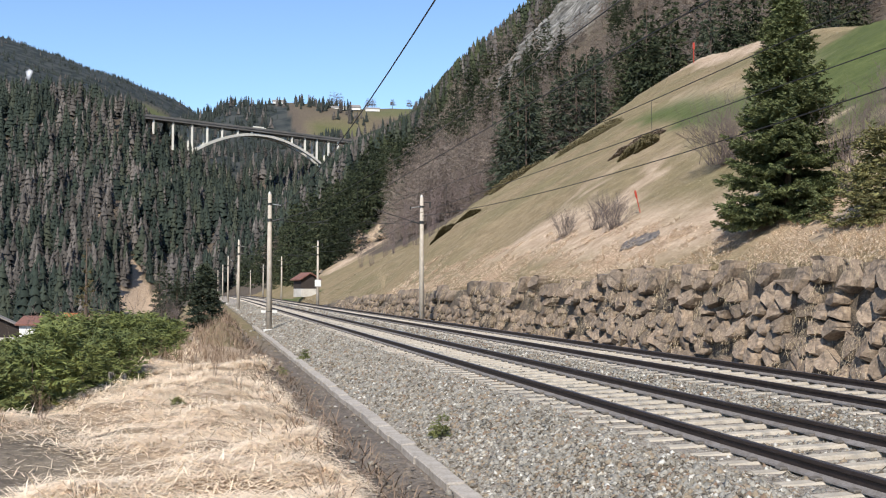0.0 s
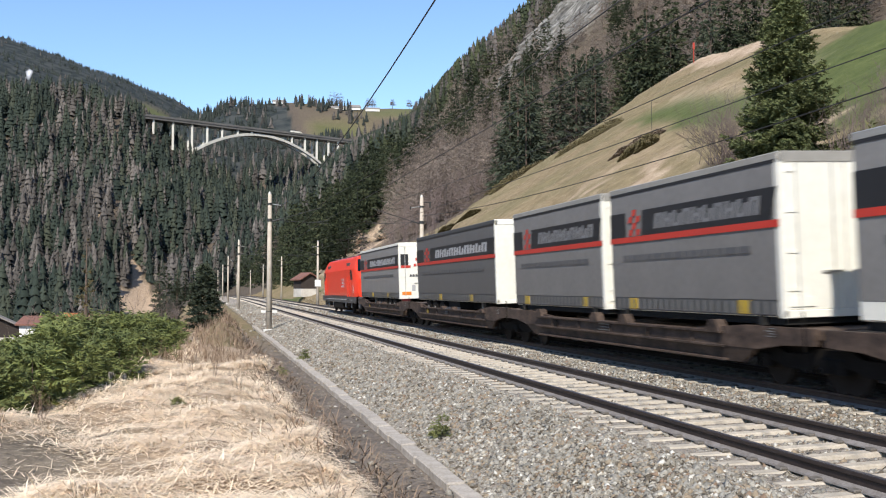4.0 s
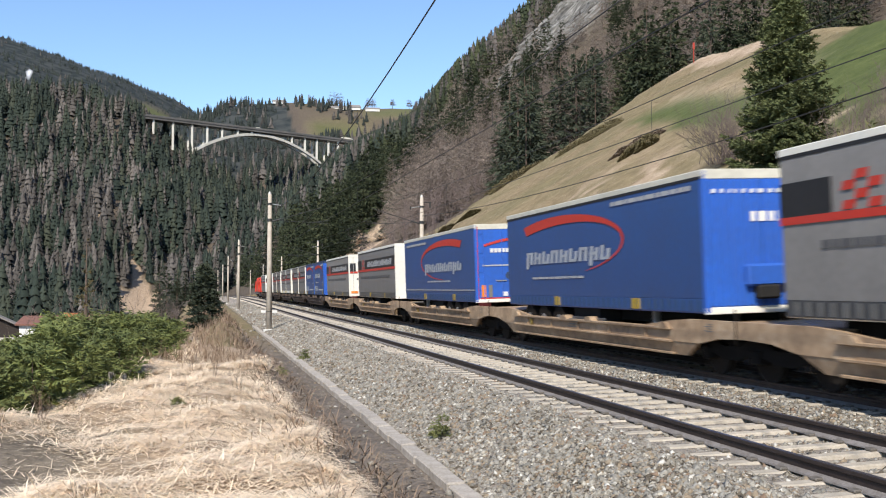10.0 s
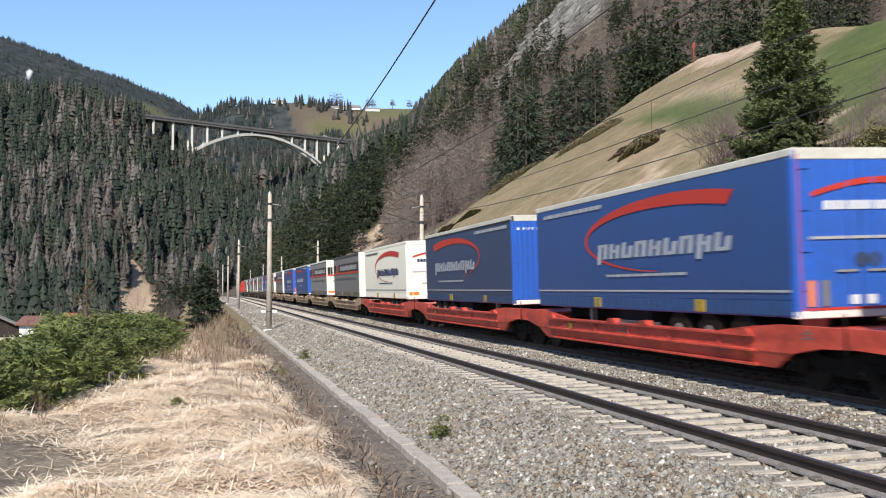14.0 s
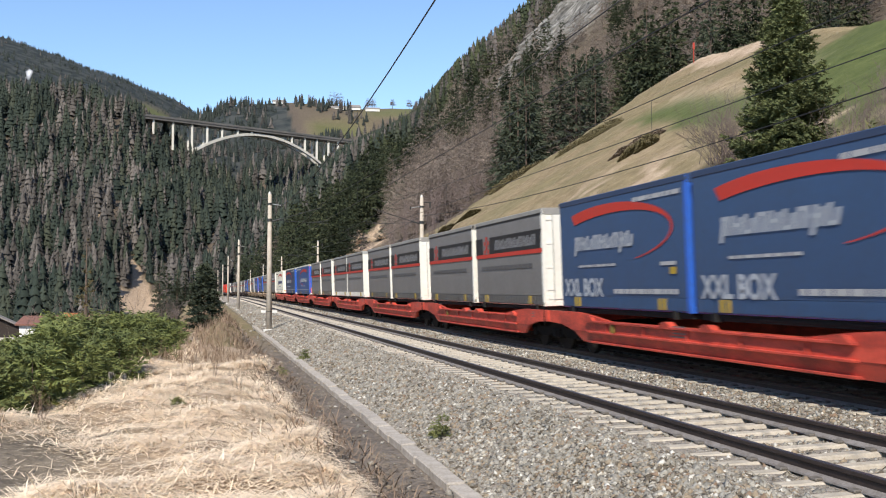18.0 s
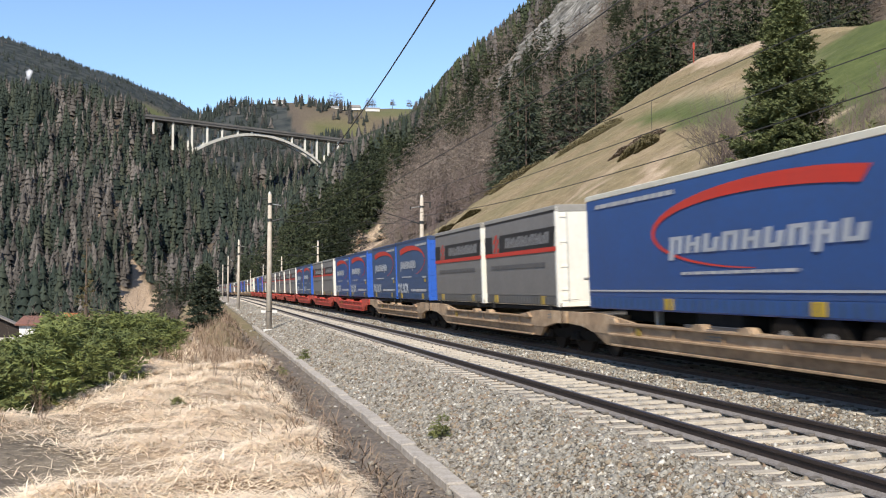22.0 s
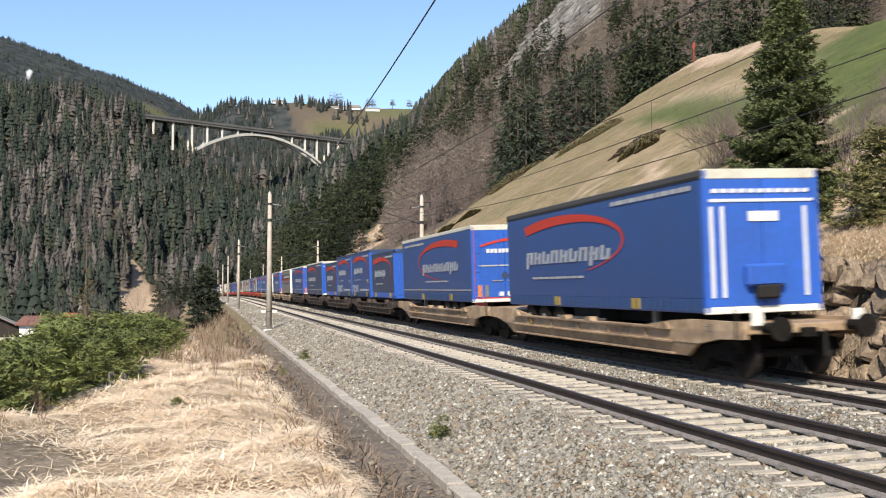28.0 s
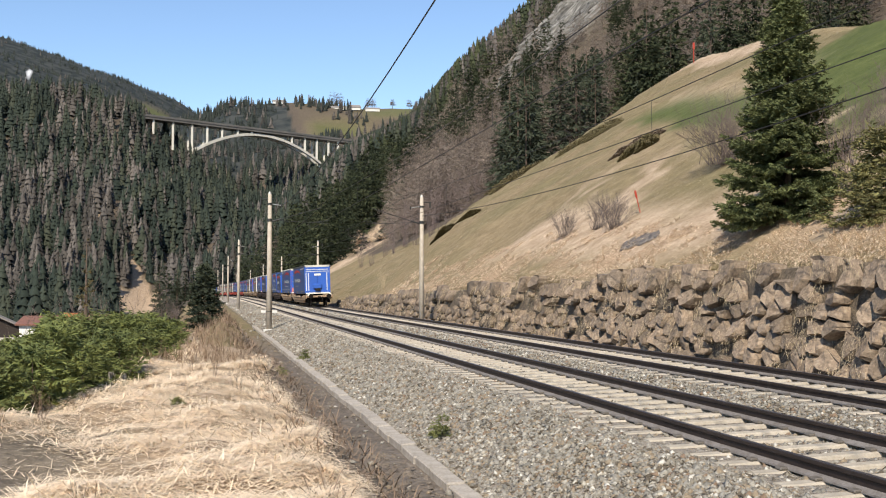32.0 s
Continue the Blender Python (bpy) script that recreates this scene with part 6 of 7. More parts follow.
def soil_clods():
    g = np.random.default_rng(27)
    n = 7000
    base = np.array([(1, 0, 0), (-1, 0, 0), (0, 1, 0), (0, -1, 0), (0, 0, 1)], dtype=float)
    tri = np.array([(0, 2, 4), (2, 1, 4), (1, 3, 4), (3, 0, 4)])
    y = 6 + 44 * g.uniform(0, 1, n) ** 1.8
    x = g.uniform(1.25, 2.74, n)
    k = lattice(x, y, 0.5, 97) + 0.5 * g.uniform(-1, 1, n) > -0.1
    x, y = x[k], y[k]
    n = len(x)
    s = g.uniform(0.015, 0.06, n)
    v = (base[None] * g.uniform(0.6, 1.4, (n, 5, 1)) + g.normal(0, 0.2, (n, 5, 3))) * s[:, None, None] * (1, 1, 0.7)
    v = v + np.stack((x, y, ground_z(x, y) - 0.005), 1)[:, None]
    tagged(array_ob("soil_clods", v.reshape(-1, 3), (tri[None] + (np.arange(n) * 5)[:, None, None]).reshape(-1, 3), GRAVEL), "crumbled grey-brown earth clods in the ditch", "soil", kind="stuff")


soil_clods()


# ---- retaining wall of rough boulders ----
def boulder_mesh(r):
    bm = bmesh.new()
    bmesh.ops.create_icosphere(bm, subdivisions=2, radius=1.25)
    cuts = [Vector((r.gauss(0, 1), r.gauss(0, 1), r.gauss(0, 1))).normalized() for _ in range(14)] + [Vector((-1, r.uniform(-0.3, 0.3), r.uniform(-0.25, 0.35))).normalized()]
    lim = [r.uniform(0.5, 0.78) for _ in range(14)] + [0.55]
    for v in bm.verts:
        for n, d in zip(cuts, lim):
            k = v.co.dot(n)
            if k > d:
                v.co -= n * (k - d)
        v.co *= 1 + r.uniform(-0.015, 0.015)
    bmesh.ops.dissolve_limit(bm, angle_limit=radians(14), verts=bm.verts[:], edges=bm.edges[:])
    bmesh.ops.triangulate(bm, faces=bm.faces[:])
    me = bpy.data.meshes.new("boulder")
    bm.to_mesh(me)
    bm.free()
    me.materials.append(BOULDER)
    return me


def clipped(poly, mx, my, nx, ny):
    """The part of a polygon on the near side of a line through (mx, my) with normal (nx, ny)."""
    out = []
    for k, (ax, ay) in enumerate(poly):
        bx, by = poly[(k + 1) % len(poly)]
        da, db = (ax - mx) * nx + (ay - my) * ny, (bx - mx) * nx + (by - my) * ny
        if da <= 0:
            out.append((ax, ay))
        if da * db < 0:
            f = da / (da - db)
            out.append((ax + (bx - ax) * f, ay + (by - ay) * f))
    return out


def fitted_stone(poly, cx, cy, r, rough):
    """One rough stone cut to its place between its neighbours: points as along, out, up from its middle."""
    ring = []
    for k, (ax, ay) in enumerate(poly):
        bx, by = poly[(k + 1) % len(poly)]
        cut = r.uniform(0.82, 0.95) if rough else 0.94
        ring.append((cx + (ax - cx) * cut, cy + (ay - cy) * cut))
        if rough and math.hypot(bx - ax, by - ay) > 0.16:
            j = r.uniform(0.35, 0.65)
            ring.append((ax + (bx - ax) * j + r.gauss(0, 0.022), ay + (by - ay) * j + r.gauss(0, 0.022)))
    shrink = r.uniform(0.9, 0.99)
    ring = [((a - cx) * shrink, (b - cy) * shrink) for a, b in ring]
    n = len(ring)
    out, ta, tb = r.uniform(0.06, 0.2), r.gauss(0.08, 0.17), r.gauss(-0.18, 0.15)
    inset = r.uniform(0.74, 0.9)
    vs = [(a, -0.3, b) for a, b in ring]
    vs += [(a * 1.01, out * 0.6 + r.uniform(-0.03, 0.03), b * 1.01) for a, b in ring]
    for a, b in ring:
        q = inset * r.uniform(0.86, 1.08)
        vs.append((a * q, out + 0.05 + a * ta + b * tb + r.gauss(0, 0.02), b * q))
    ka, kb = r.gauss(0, 0.06), r.gauss(0, 0.06)
    vs.append((ka, out + 0.05 + ka * ta + kb * tb + r.uniform(0, 0.05), kb))
    ts = []
    for i in range(n):
        j = (i + 1) % n
        for o in (0, n):
            ts += [(o + i, o + j, o + n + j), (o + i, o + n + j, o + n + i)]
        ts.append((2 * n + i, 2 * n + j, 3 * n))
    return vs, ts


def stone_wall():
    wall = thing("wall_east", "rough dry-stone retaining wall of brown boulders", "retaining wall", kind="structure")
    ys = np.arange(8, 124, 0.5)
    vs, fs, m = [], [], 7
    for y in ys:
        top = float(wall_top(y))
        for j in range(m):
            f = j / (m - 1)
            z = -0.7 + (top + 0.7) * f
            jit = 0.10 * float(lattice(y, z, 0.7, 95)) if 0 < j < m - 1 else 0
            vs.append((13.24 + 0.75 * f + jit, y, z))
        vs.append((14.6, y, top + 0.1))
    for i in range(len(ys) - 1):
        for j in range(m):
            fs.append((i * (m + 1) + j, i * (m + 1) + j + 1, (i + 1) * (m + 1) + j + 1, (i + 1) * (m + 1) + j))
    mesh_ob("wall_core", vs, fs, mat("wall earth", (0.15, 0.115, 0.08), (0.055, 0.042, 0.03), 2.5, 0.95, 1.0, fine=6, dist=0.08, c=(0.26, 0.2, 0.14)), wall)
    r = random.Random(31)
    # seeds of the stones on the face of the wall: along the line and up, leaning a little
    seeds = []
    for row in range(9):
        y = 12.2 + r.uniform(0, 0.5)
        while y < 108:
            step = (0.62 if y < 32 else 0.55 if y < 56 else 0.48) * r.uniform(0.75, 1.25)
            z = -0.62 + row * 0.36 + r.uniform(-0.13, 0.13)
            if z < float(wall_top(y)) - 0.02 and r.random() > 0.1:
                seeds.append((y - 0.25 * z, z))
            y += step
    near, far = [], []
    for k, (a, b) in enumerate(seeds):
        poly = [(a - 0.75, b - 0.6), (a + 0.75, b - 0.6), (a + 0.75, b + 0.5), (a - 0.75, b + 0.5)]
        for p, q in seeds:
            if p != a and abs(p - a) < 1.4 and abs(q - b) < 1.3:
                # distances up the wall count a little more, so that stones stand upright
                poly = clipped(poly, (a + p) / 2, (b + q) / 2, p - a, (q - b) * 0.8)
        top = float(wall_top(a)) + r.uniform(-0.12, 0.06)
        poly = clipped(clipped(poly, 0, top, 0.1 * r.gauss(0, 1), 1), 0, -0.8, 0, -1)
        if len(poly) < 3 or r.random() < 0.05:
            continue
        cx, cy = sum(p[0] for p in poly) / len(poly), sum(p[1] for p in poly) / len(poly)
        v, t = fitted_stone(poly, cx, cy, r, cx < 60)
        f = (cy + 0.7) / (float(wall_top(cx)) + 0.75)
        x = 13.12 + 0.75 * min(max(f, 0), 1)
        w = [(-o + 0.23 * c, s_ + 0.25 * c, c + 0.05 * o) for s_, o, c in v]
        (near if 13.5 < cx < 46 and len(near) < 300 else far).append((x, cx + 0.25 * cy, cy, w, t))
    for x, y, z, v, t in near:
        o = mesh_ob("boulder", v, t, BOULDER, wall)
        o.location = (x, y, z)
    pv, pt, off = [], [], 0
    for x, y, z, v, t in far:
        pv.append(np.array(v) + (x, y, z))
        pt.append(np.array(t) + off)
        off += len(v)
    tagged(array_ob("boulders", np.concatenate(pv), np.concatenate(pt), BOULDER, wall), kind="stuff")
    # dry grass hanging over and growing between the stones
    g = np.random.default_rng(32)
    n = 52000
    y = 12 + 95 * g.uniform(0, 1, n) ** 1.4
    f = np.clip(g.uniform(0, 1.02, n), 0, 1)
    k = (lattice(y, f * 3, 0.6, 96) > np.where(f > 0.88, 0.0, 0.2))
    y, f = y[k], f[k]
    n = len(y)
    top = wall_top(y)
    zz = -0.7 + (top + 0.85) * f
    xx = 13.1 + 0.75 * f - 0.2 + g.uniform(-0.05, 0.12, n)
    v, t = blades(xx, y, zz, g.uniform(0.08, 0.28, n), g.uniform(0.005, 0.011, n), np.pi + g.normal(0, 0.8, n), g.uniform(-1.3, 0.1, n), g.uniform(0.0, 0.12, n), g)
    tagged(array_ob("hanging_grass", v, t, DRY, wall), kind="stuff")


stone_wall()


# ---- near conifers ----
def boughs(seed, height, spread, gap, low=0.22, size=0.11, power=0.9, thick=1.0, wide=0.2):
    """A spruce seen close: whorls of sagging branches with upturned tips, flat fans of side twigs, needle sprays on each twig."""
    g = np.random.default_rng(seed)
    P, D, S = [], [], []
    z = low
    while z < height * 0.985:
        f = z / height
        for _ in range(int(g.integers(8, 12))):
            L = (spread * (1 - f) ** power + 0.07) * g.uniform(0.68, 1.12)
            a, z0 = g.uniform(0, 6.283), z + g.normal(0, gap * 0.22)
            e0 = 0.85 * f ** 1.5 - 0.10 + g.normal(0, 0.08)
            m = max(4, int(thick * (5 + 15 * L)))
            q = np.sort(g.uniform(0.1, 1.0, m))
            sag = 0.28 * (1 - f)
            r_, h_ = L * q, z0 + L * (np.tan(e0) * q - sag * q + (sag + 0.06) * q ** 2.5)
            side = np.where(np.arange(m) % 2, 1, -1) * g.uniform(0.6, 1.15, m)
            tl = np.minimum(0.5, (0.46 * L * (1 - q) + 0.12) * g.uniform(0.6, 1.15, m))
            ta = a + side
            n = np.maximum(2, (tl / 0.045 * thick).astype(int))
            k = np.repeat(np.arange(m), n)
            w = g.uniform(0, 1, len(k)) * tl[k]
            P.append(np.stack((np.cos(a) * r_[k] + np.cos(ta[k]) * w, np.sin(a) * r_[k] + np.sin(ta[k]) * w, h_[k] - 0.16 * w - 0.25 * w * w + g.normal(0, 0.012, len(k))), 1))
            ha, he = ta[k] + g.normal(0, 0.5, len(k)), g.normal(0.05, 0.4, len(k))
            D.append(np.stack((np.cos(ha) * np.cos(he), np.sin(ha) * np.cos(he), np.sin(he)), 1))
            S.append(size * g.uniform(0.7, 1.25, len(k)))
        z += gap * (1 - 0.5 * f) * g.uniform(0.8, 1.2)
    p, d, s = np.concatenate(P), np.concatenate(D), np.concatenate(S)[:, None]
    w = np.cross(d, g.normal(0, 1, d.shape))
    w /= np.maximum(np.linalg.norm(w, axis=1), 1e-6)[:, None]
    v = np.stack((p + w * s * wide, p - w * s * wide, p + d * s), 1).reshape(-1, 3)
    return v, np.arange(len(v)).reshape(-1, 3)


def spruce(x, y, height, spread, seed, label, gap, material, **kw):
    ob = thing("spruce_tree", label, "conifer", m=pose(x, y, z_at(x, y) - 0.1))
    part("trunk", rod((0, 0, 0), (0, 0, height * 0.98), 0.019 * height, 0.006, 10), BARK, ob)
    v, t = boughs(seed, height, spread, gap, **kw)
    array_ob("crown", v, t, material, ob)
    return ob


def conifer(name, x, y, height, spread, seed, label, arms=120, sprays=12, size=0.15, material=None, group="", power=0.8, low=0.03, ragged=0.35, droop=0.3):
    r = random.Random(seed)
    ob = thing(name, label, "conifer", group, m=pose(x, y, z_at(x, y) - 0.1, 0, 0, r.uniform(0, 360)))
    part("trunk", rod((0, 0, 0), (0, 0, height * 0.97), 0.02 * height, 0.004, 8), BARK, ob)
    v, t = fluffy(seed, height, spread, arms, sprays, size, power, low, ragged, droop)
    array_ob("crown", v, t, material or SPRUCE, ob)
    return ob


NEEDLES = mat("near spruce needles", (0.12, 0.138, 0.046), (0.052, 0.066, 0.026), 1.2, 0.8, vary=0.3)
spruce(16.75, 26.6, 6.95, 2.25, 1, "young dark green spruce standing alone on the slope", 0.235, NEEDLES, size=0.125, thick=1.8, wide=0.19, low=0.1)
pine = thing("pine_bush", "low spreading olive-green pine bush above the wall", "shrub", m=pose(16.6, 22.0, z_at(16.6, 22.0) - 0.1))
part("trunk", rod((0, 0, 0), (0, 0, 1.5), 0.05, 0.01, 7), BARK, pine)
array_ob("crown", *boughs(2, 1.95, 1.55, 0.2, low=0.06, size=0.15, power=0.5, thick=1.0, wide=0.15), mat("olive pine needles", (0.24, 0.22, 0.08), (0.1, 0.1, 0.04), 1.2, 0.85, vary=0.3), pine)
spruce(-0.08, 44.5, 2.75, 1.0, 3, "small dark spruce beside the embankment path", 0.2, SPRUCE, size=0.16, low=0.05, power=0.7)
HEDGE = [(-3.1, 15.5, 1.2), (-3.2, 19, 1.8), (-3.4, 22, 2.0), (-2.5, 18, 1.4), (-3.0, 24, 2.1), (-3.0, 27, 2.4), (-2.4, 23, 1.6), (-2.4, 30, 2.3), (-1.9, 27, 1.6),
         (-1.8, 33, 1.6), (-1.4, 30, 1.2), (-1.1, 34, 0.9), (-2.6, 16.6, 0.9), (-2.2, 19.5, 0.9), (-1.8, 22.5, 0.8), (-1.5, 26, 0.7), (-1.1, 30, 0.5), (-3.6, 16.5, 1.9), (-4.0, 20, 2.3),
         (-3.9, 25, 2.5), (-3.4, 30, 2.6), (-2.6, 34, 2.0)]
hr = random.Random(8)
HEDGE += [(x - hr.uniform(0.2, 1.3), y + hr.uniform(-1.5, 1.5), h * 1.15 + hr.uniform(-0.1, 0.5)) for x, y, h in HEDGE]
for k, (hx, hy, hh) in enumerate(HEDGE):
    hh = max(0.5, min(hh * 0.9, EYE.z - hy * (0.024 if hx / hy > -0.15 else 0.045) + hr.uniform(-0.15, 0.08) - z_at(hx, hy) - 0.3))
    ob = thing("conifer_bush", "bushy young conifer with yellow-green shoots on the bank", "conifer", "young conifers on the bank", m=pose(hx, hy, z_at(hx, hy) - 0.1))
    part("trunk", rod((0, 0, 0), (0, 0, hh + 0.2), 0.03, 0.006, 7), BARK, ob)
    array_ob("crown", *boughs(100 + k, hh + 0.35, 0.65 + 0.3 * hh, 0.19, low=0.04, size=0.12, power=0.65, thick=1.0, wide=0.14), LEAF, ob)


# ---- bare shrubs ----
def shrub(name, x, y, height, spread, seed, label, stems=26, material=None, group="bare shrubs"):
    r = random.Random(seed)
    limbs = {True: ([], []), False: ([], [])}

    def stick(p, q, w, depth):
        d = q - p
        s = d.cross(Vector((0.3, 0.9, 0.2))).normalized() * w
        u = d.cross(s).normalized() * w
        bm_v, bm_t = limbs[depth == 2]
        k = len(bm_v)
        bm_v.extend((p + s, p - s * 0.5 + u, p - s * 0.5 - u, q))
        bm_t.extend(((k, k + 1, k + 3), (k + 1, k + 2, k + 3), (k + 2, k, k + 3)))

    def grow(p, d, L, w, depth):
        q = p + d * L
        stick(p, q, w, depth)
        if depth == 0:
            return
        for _ in range(3 if depth > 1 else 4):
            f = r.uniform(0.35, 0.95)
            nd = (d + Vector((r.gauss(0, 0.42), r.gauss(0, 0.42), r.gauss(0.15, 0.3)))).normalized()
            grow(p + d * L * f, nd, L * r.uniform(0.4, 0.62), w * 0.55, depth - 1)

    for _ in range(stems):
        a, q = r.uniform(0, 6.283), r.uniform(0, 1)
        d = Vector((math.cos(a) * spread * q, math.sin(a) * spread * q, height)).normalized()
        grow(Vector((r.gauss(0, 0.1) * spread, r.gauss(0, 0.1) * spread, 0)), d, height * r.uniform(0.45, 0.72), 0.008 * height ** 0.6, 2)
    ob = thing(name, label, "shrub", group, m=pose(x, y, z_at(x, y) - 0.05))
    for nm, key in (("woody_base", True), ("twig_crown", False)):
        array_ob(nm, np.array([v[:] for v in limbs[key][0]]), np.array(limbs[key][1]), material or TWIG, ob)
    return ob


shrub("bare_shrub", 17.9, 49.0, 1.8, 1.5, 1, "leafless grey-brown shrub on the dry slope", 60)
shrub("bare_shrub", 18.4, 45.6, 1.7, 1.5, 2, "leafless grey-brown shrub on the dry slope", 54)
shrub("bare_shrub", 18.0, 42.6, 2.1, 1.9, 3, "wide leafless grey shrub beside the orange marker", 70)
shrub("bare_shrub", 22.6, 40.6, 3.5, 3.8, 4, "large sprawling leafless shrub on the slope", 130)
shrub("bare_shrub", 17.6, 25.0, 3.4, 1.2, 5, "leafless grey shrub behind the pine bush", 26)
shrub("bare_shrub", 18.6, 24.4, 2.6, 1.2, 6, "leafless grey shrub behind the pine bush", 26)
for k, (sx_, sy_, sh_) in enumerate(((20.4, 26.5, 2.6), (21.8, 25.4, 2.8), (19.6, 23.4, 2.2), (22.6, 27.6, 2.4), (18.0, 21.4, 1.6), (23.4, 29.0, 2.0), (24.6, 30.5, 1.8), (22.0, 30.2, 1.6), (25.0, 33.0, 1.7))):
    shrub("bare_shrub", sx_, sy_, sh_, sh_ * 0.9, 20 + k, "leafless brown shrub on the slope behind the spruce", 34)
shrub("bare_shrub", 15.2, 88.0, 2.2, 1.0, 7, "leafless ochre shrub above the end of the wall", 20, DRY)
weed = mat("brown weed stems", (0.20, 0.13, 0.085), (0.12, 0.08, 0.055), 2, 0.9)
for k, (wx, wy, wh) in enumerate(((-0.9, 8.3, 0.42), (0.15, 20.0, 0.7), (0.5, 17.2, 0.55), (-0.3, 21.5, 0.5), (1.2, 14.5, 0.5), (1.5, 11.8, 0.42), (0.9, 26.0, 0.9), (0.4, 30.0, 0.8), (1.7, 16.5, 0.45), (-1.1, 26.0, 0.6), (0.2, 35.0, 0.9), (0.8, 41.0, 1.0), (-2.0, 13.6, 0.5), (-2.3, 12.6, 0.45), (-2.2, 14.8, 0.55), (-1.8, 15.6, 0.5), (-2.5, 11.6, 0.4))):
    shrub("dry_weed", wx, wy, wh, wh * 0.5, 40 + k, "dry brown weed stalk standing in the straw", 5, weed, "dry weeds")
green_weed = mat("ballast weed leaves", (0.22, 0.23, 0.08), (0.11, 0.12, 0.045), 6, 0.8, vary=0.3)
for k, (wx, wy, wh) in enumerate(((3.55, 15.2, 0.33), (3.15, 33.0, 0.32), (1.9, 26.5, 0.3), (-0.4, 15.5, 0.09))):
    conifer("weed_tuft", wx, wy, wh, wh * 0.65, 60 + k, "small green weed growing in the ballast", 40, 10, 0.09, green_weed, "green weeds", 0.5, 0.0, 0.5, -0.3).location.z = -0.56 if wx > 3 else z_at(wx, wy)


# ---- low juniper mats on the brow ----
def juniper(x, y, a, b, turn, seed, label, look_m=SHRUBGREEN):
    r = random.Random(seed)
    vs, ts = [], []
    c, s = math.cos(turn), math.sin(turn)
    for _ in range(11000):
        q, ang = r.uniform(0, 1) ** 0.5, r.uniform(0, 6.283)
        lobe = 0.85 + 0.22 * math.sin(3 * ang + seed) + 0.15 * math.sin(7 * ang + 2 * seed)
        lx, ly = a * q * lobe * math.cos(ang), b * q * lobe * math.sin(ang)
        wx, wy = x + lx * c - ly * s, y + lx * s + ly * c
        h = 0.5 * (1 - q * q) + 0.22 * (math.sin(wx * 2.3 + seed) * math.sin(wy * 1.9)) ** 2 + 0.05
        k = len(vs)
        d = r.uniform(0, 6.283)
        z = r.uniform(0, h)
        vs.extend(((wx - 0.05 * math.sin(d), wy + 0.05 * math.cos(d), z), (wx + 0.05 * math.sin(d), wy - 0.05 * math.cos(d), z), (wx + 0.13 * math.cos(d), wy + 0.13 * math.sin(d), z + 0.09)))
        ts.append((k, k + 1, k + 2))
    v = np.array(vs)
    v[:, 2] += ground_z(v[:, 0], v[:, 1])
    ob = thing("juniper_mat", label, "shrub", "juniper mats")
    array_ob("needle_cover", v, np.array(ts), look_m, ob)
    return ob


juniper(40.6, 102.0, 5.0, 3.6, 0.75, 1, "low olive-brown juniper mat along the brow")
juniper(28.1, 62.0, 1.3, 1.5, 0.74, 2, "low olive-green juniper mat on the slope")
juniper(29.3, 65.2, 1.9, 1.9, 0.74, 3, "withered grey-brown juniper mat on the slope", SHRUBBROWN)
juniper(32.6, 106.2, 4.2, 2.6, 0.6, 4, "low olive-brown juniper mat along the brow")
juniper(24.6, 94.0, 1.2, 0.7, -0.5, 5, "small dark juniper clump on the brow")
juniper(21.6, 91.8, 1.2, 0.8, 0.3, 6, "small dark juniper clump on the slope")

# ---- markers and odd stones ----
for mx, my, h, lean, lab in ((19.4, 42.9, 1.05, -14, "short leaning orange-red marker post on the slope"), (64.0, 124.0, 2.6, 0, "tall orange-red marker post on the brow")):
    ob = thing("marker_post", lab, "marker", "orange markers", m=pose(mx, my, z_at(mx, my) - 0.1, 0, lean, 0))
    part("post", rod((0, 0, 0), (0, 0, h), 0.022 if h < 2 else 0.06, n=8), mat("orange-red paint", (0.45, 0.045, 0.02), None, 3, 0.5), ob)
    part("marker_head", rod((0, 0, h * 0.75), (0, 0, h * 1.08), 0.045 if h < 2 else 0.15, 0.05 if h < 2 else 0.15, 10), MATS["orange-red paint"], ob)
SLATE = mat("dark slate", (0.21, 0.18, 0.16), (0.11, 0.096, 0.088), 4, 0.9, 0.5)
st_r = random.Random(9)
def slate_rubble():
    g = np.random.default_rng(71)
    n = 90
    a, q = g.uniform(0, 6.28, n), g.uniform(0, 1, n) ** 0.6
    x, y = 16.4 + 0.5 * q * np.cos(a) - 0.17 * q * np.sin(a), 36.5 + 1.3 * q * np.sin(a)
    z = ground_z(x, y) + 0.03
    vs, ts = [], []
    for k in range(n):
        s = g.uniform(0.06, 0.2)
        ring = [(x[k] + s * math.cos(b) * g.uniform(0.6, 1), y[k] + s * math.sin(b) * g.uniform(0.6, 1.3), z[k] + 0.6 * s * math.cos(b) + g.uniform(0, 0.04)) for b in (0, 1.3, 2.5, 3.8, 5.1)]
        o = len(vs)
        vs += ring + [(px, py, pz + 0.04) for px, py, pz in ring]
        ts += [(o + 5, o + 6, o + 7), (o + 5, o + 7, o + 8), (o + 5, o + 8, o + 9)]
        for i in range(5):
            j = (i + 1) % 5
            ts += [(o + i, o + j, o + 5 + j), (o + i, o + 5 + j, o + 5 + i)]
    tagged(array_ob("slate_rubble", np.array(vs), np.array(ts), SLATE), "patch of dark slate rubble on the slope", "rubble", kind="stuff")


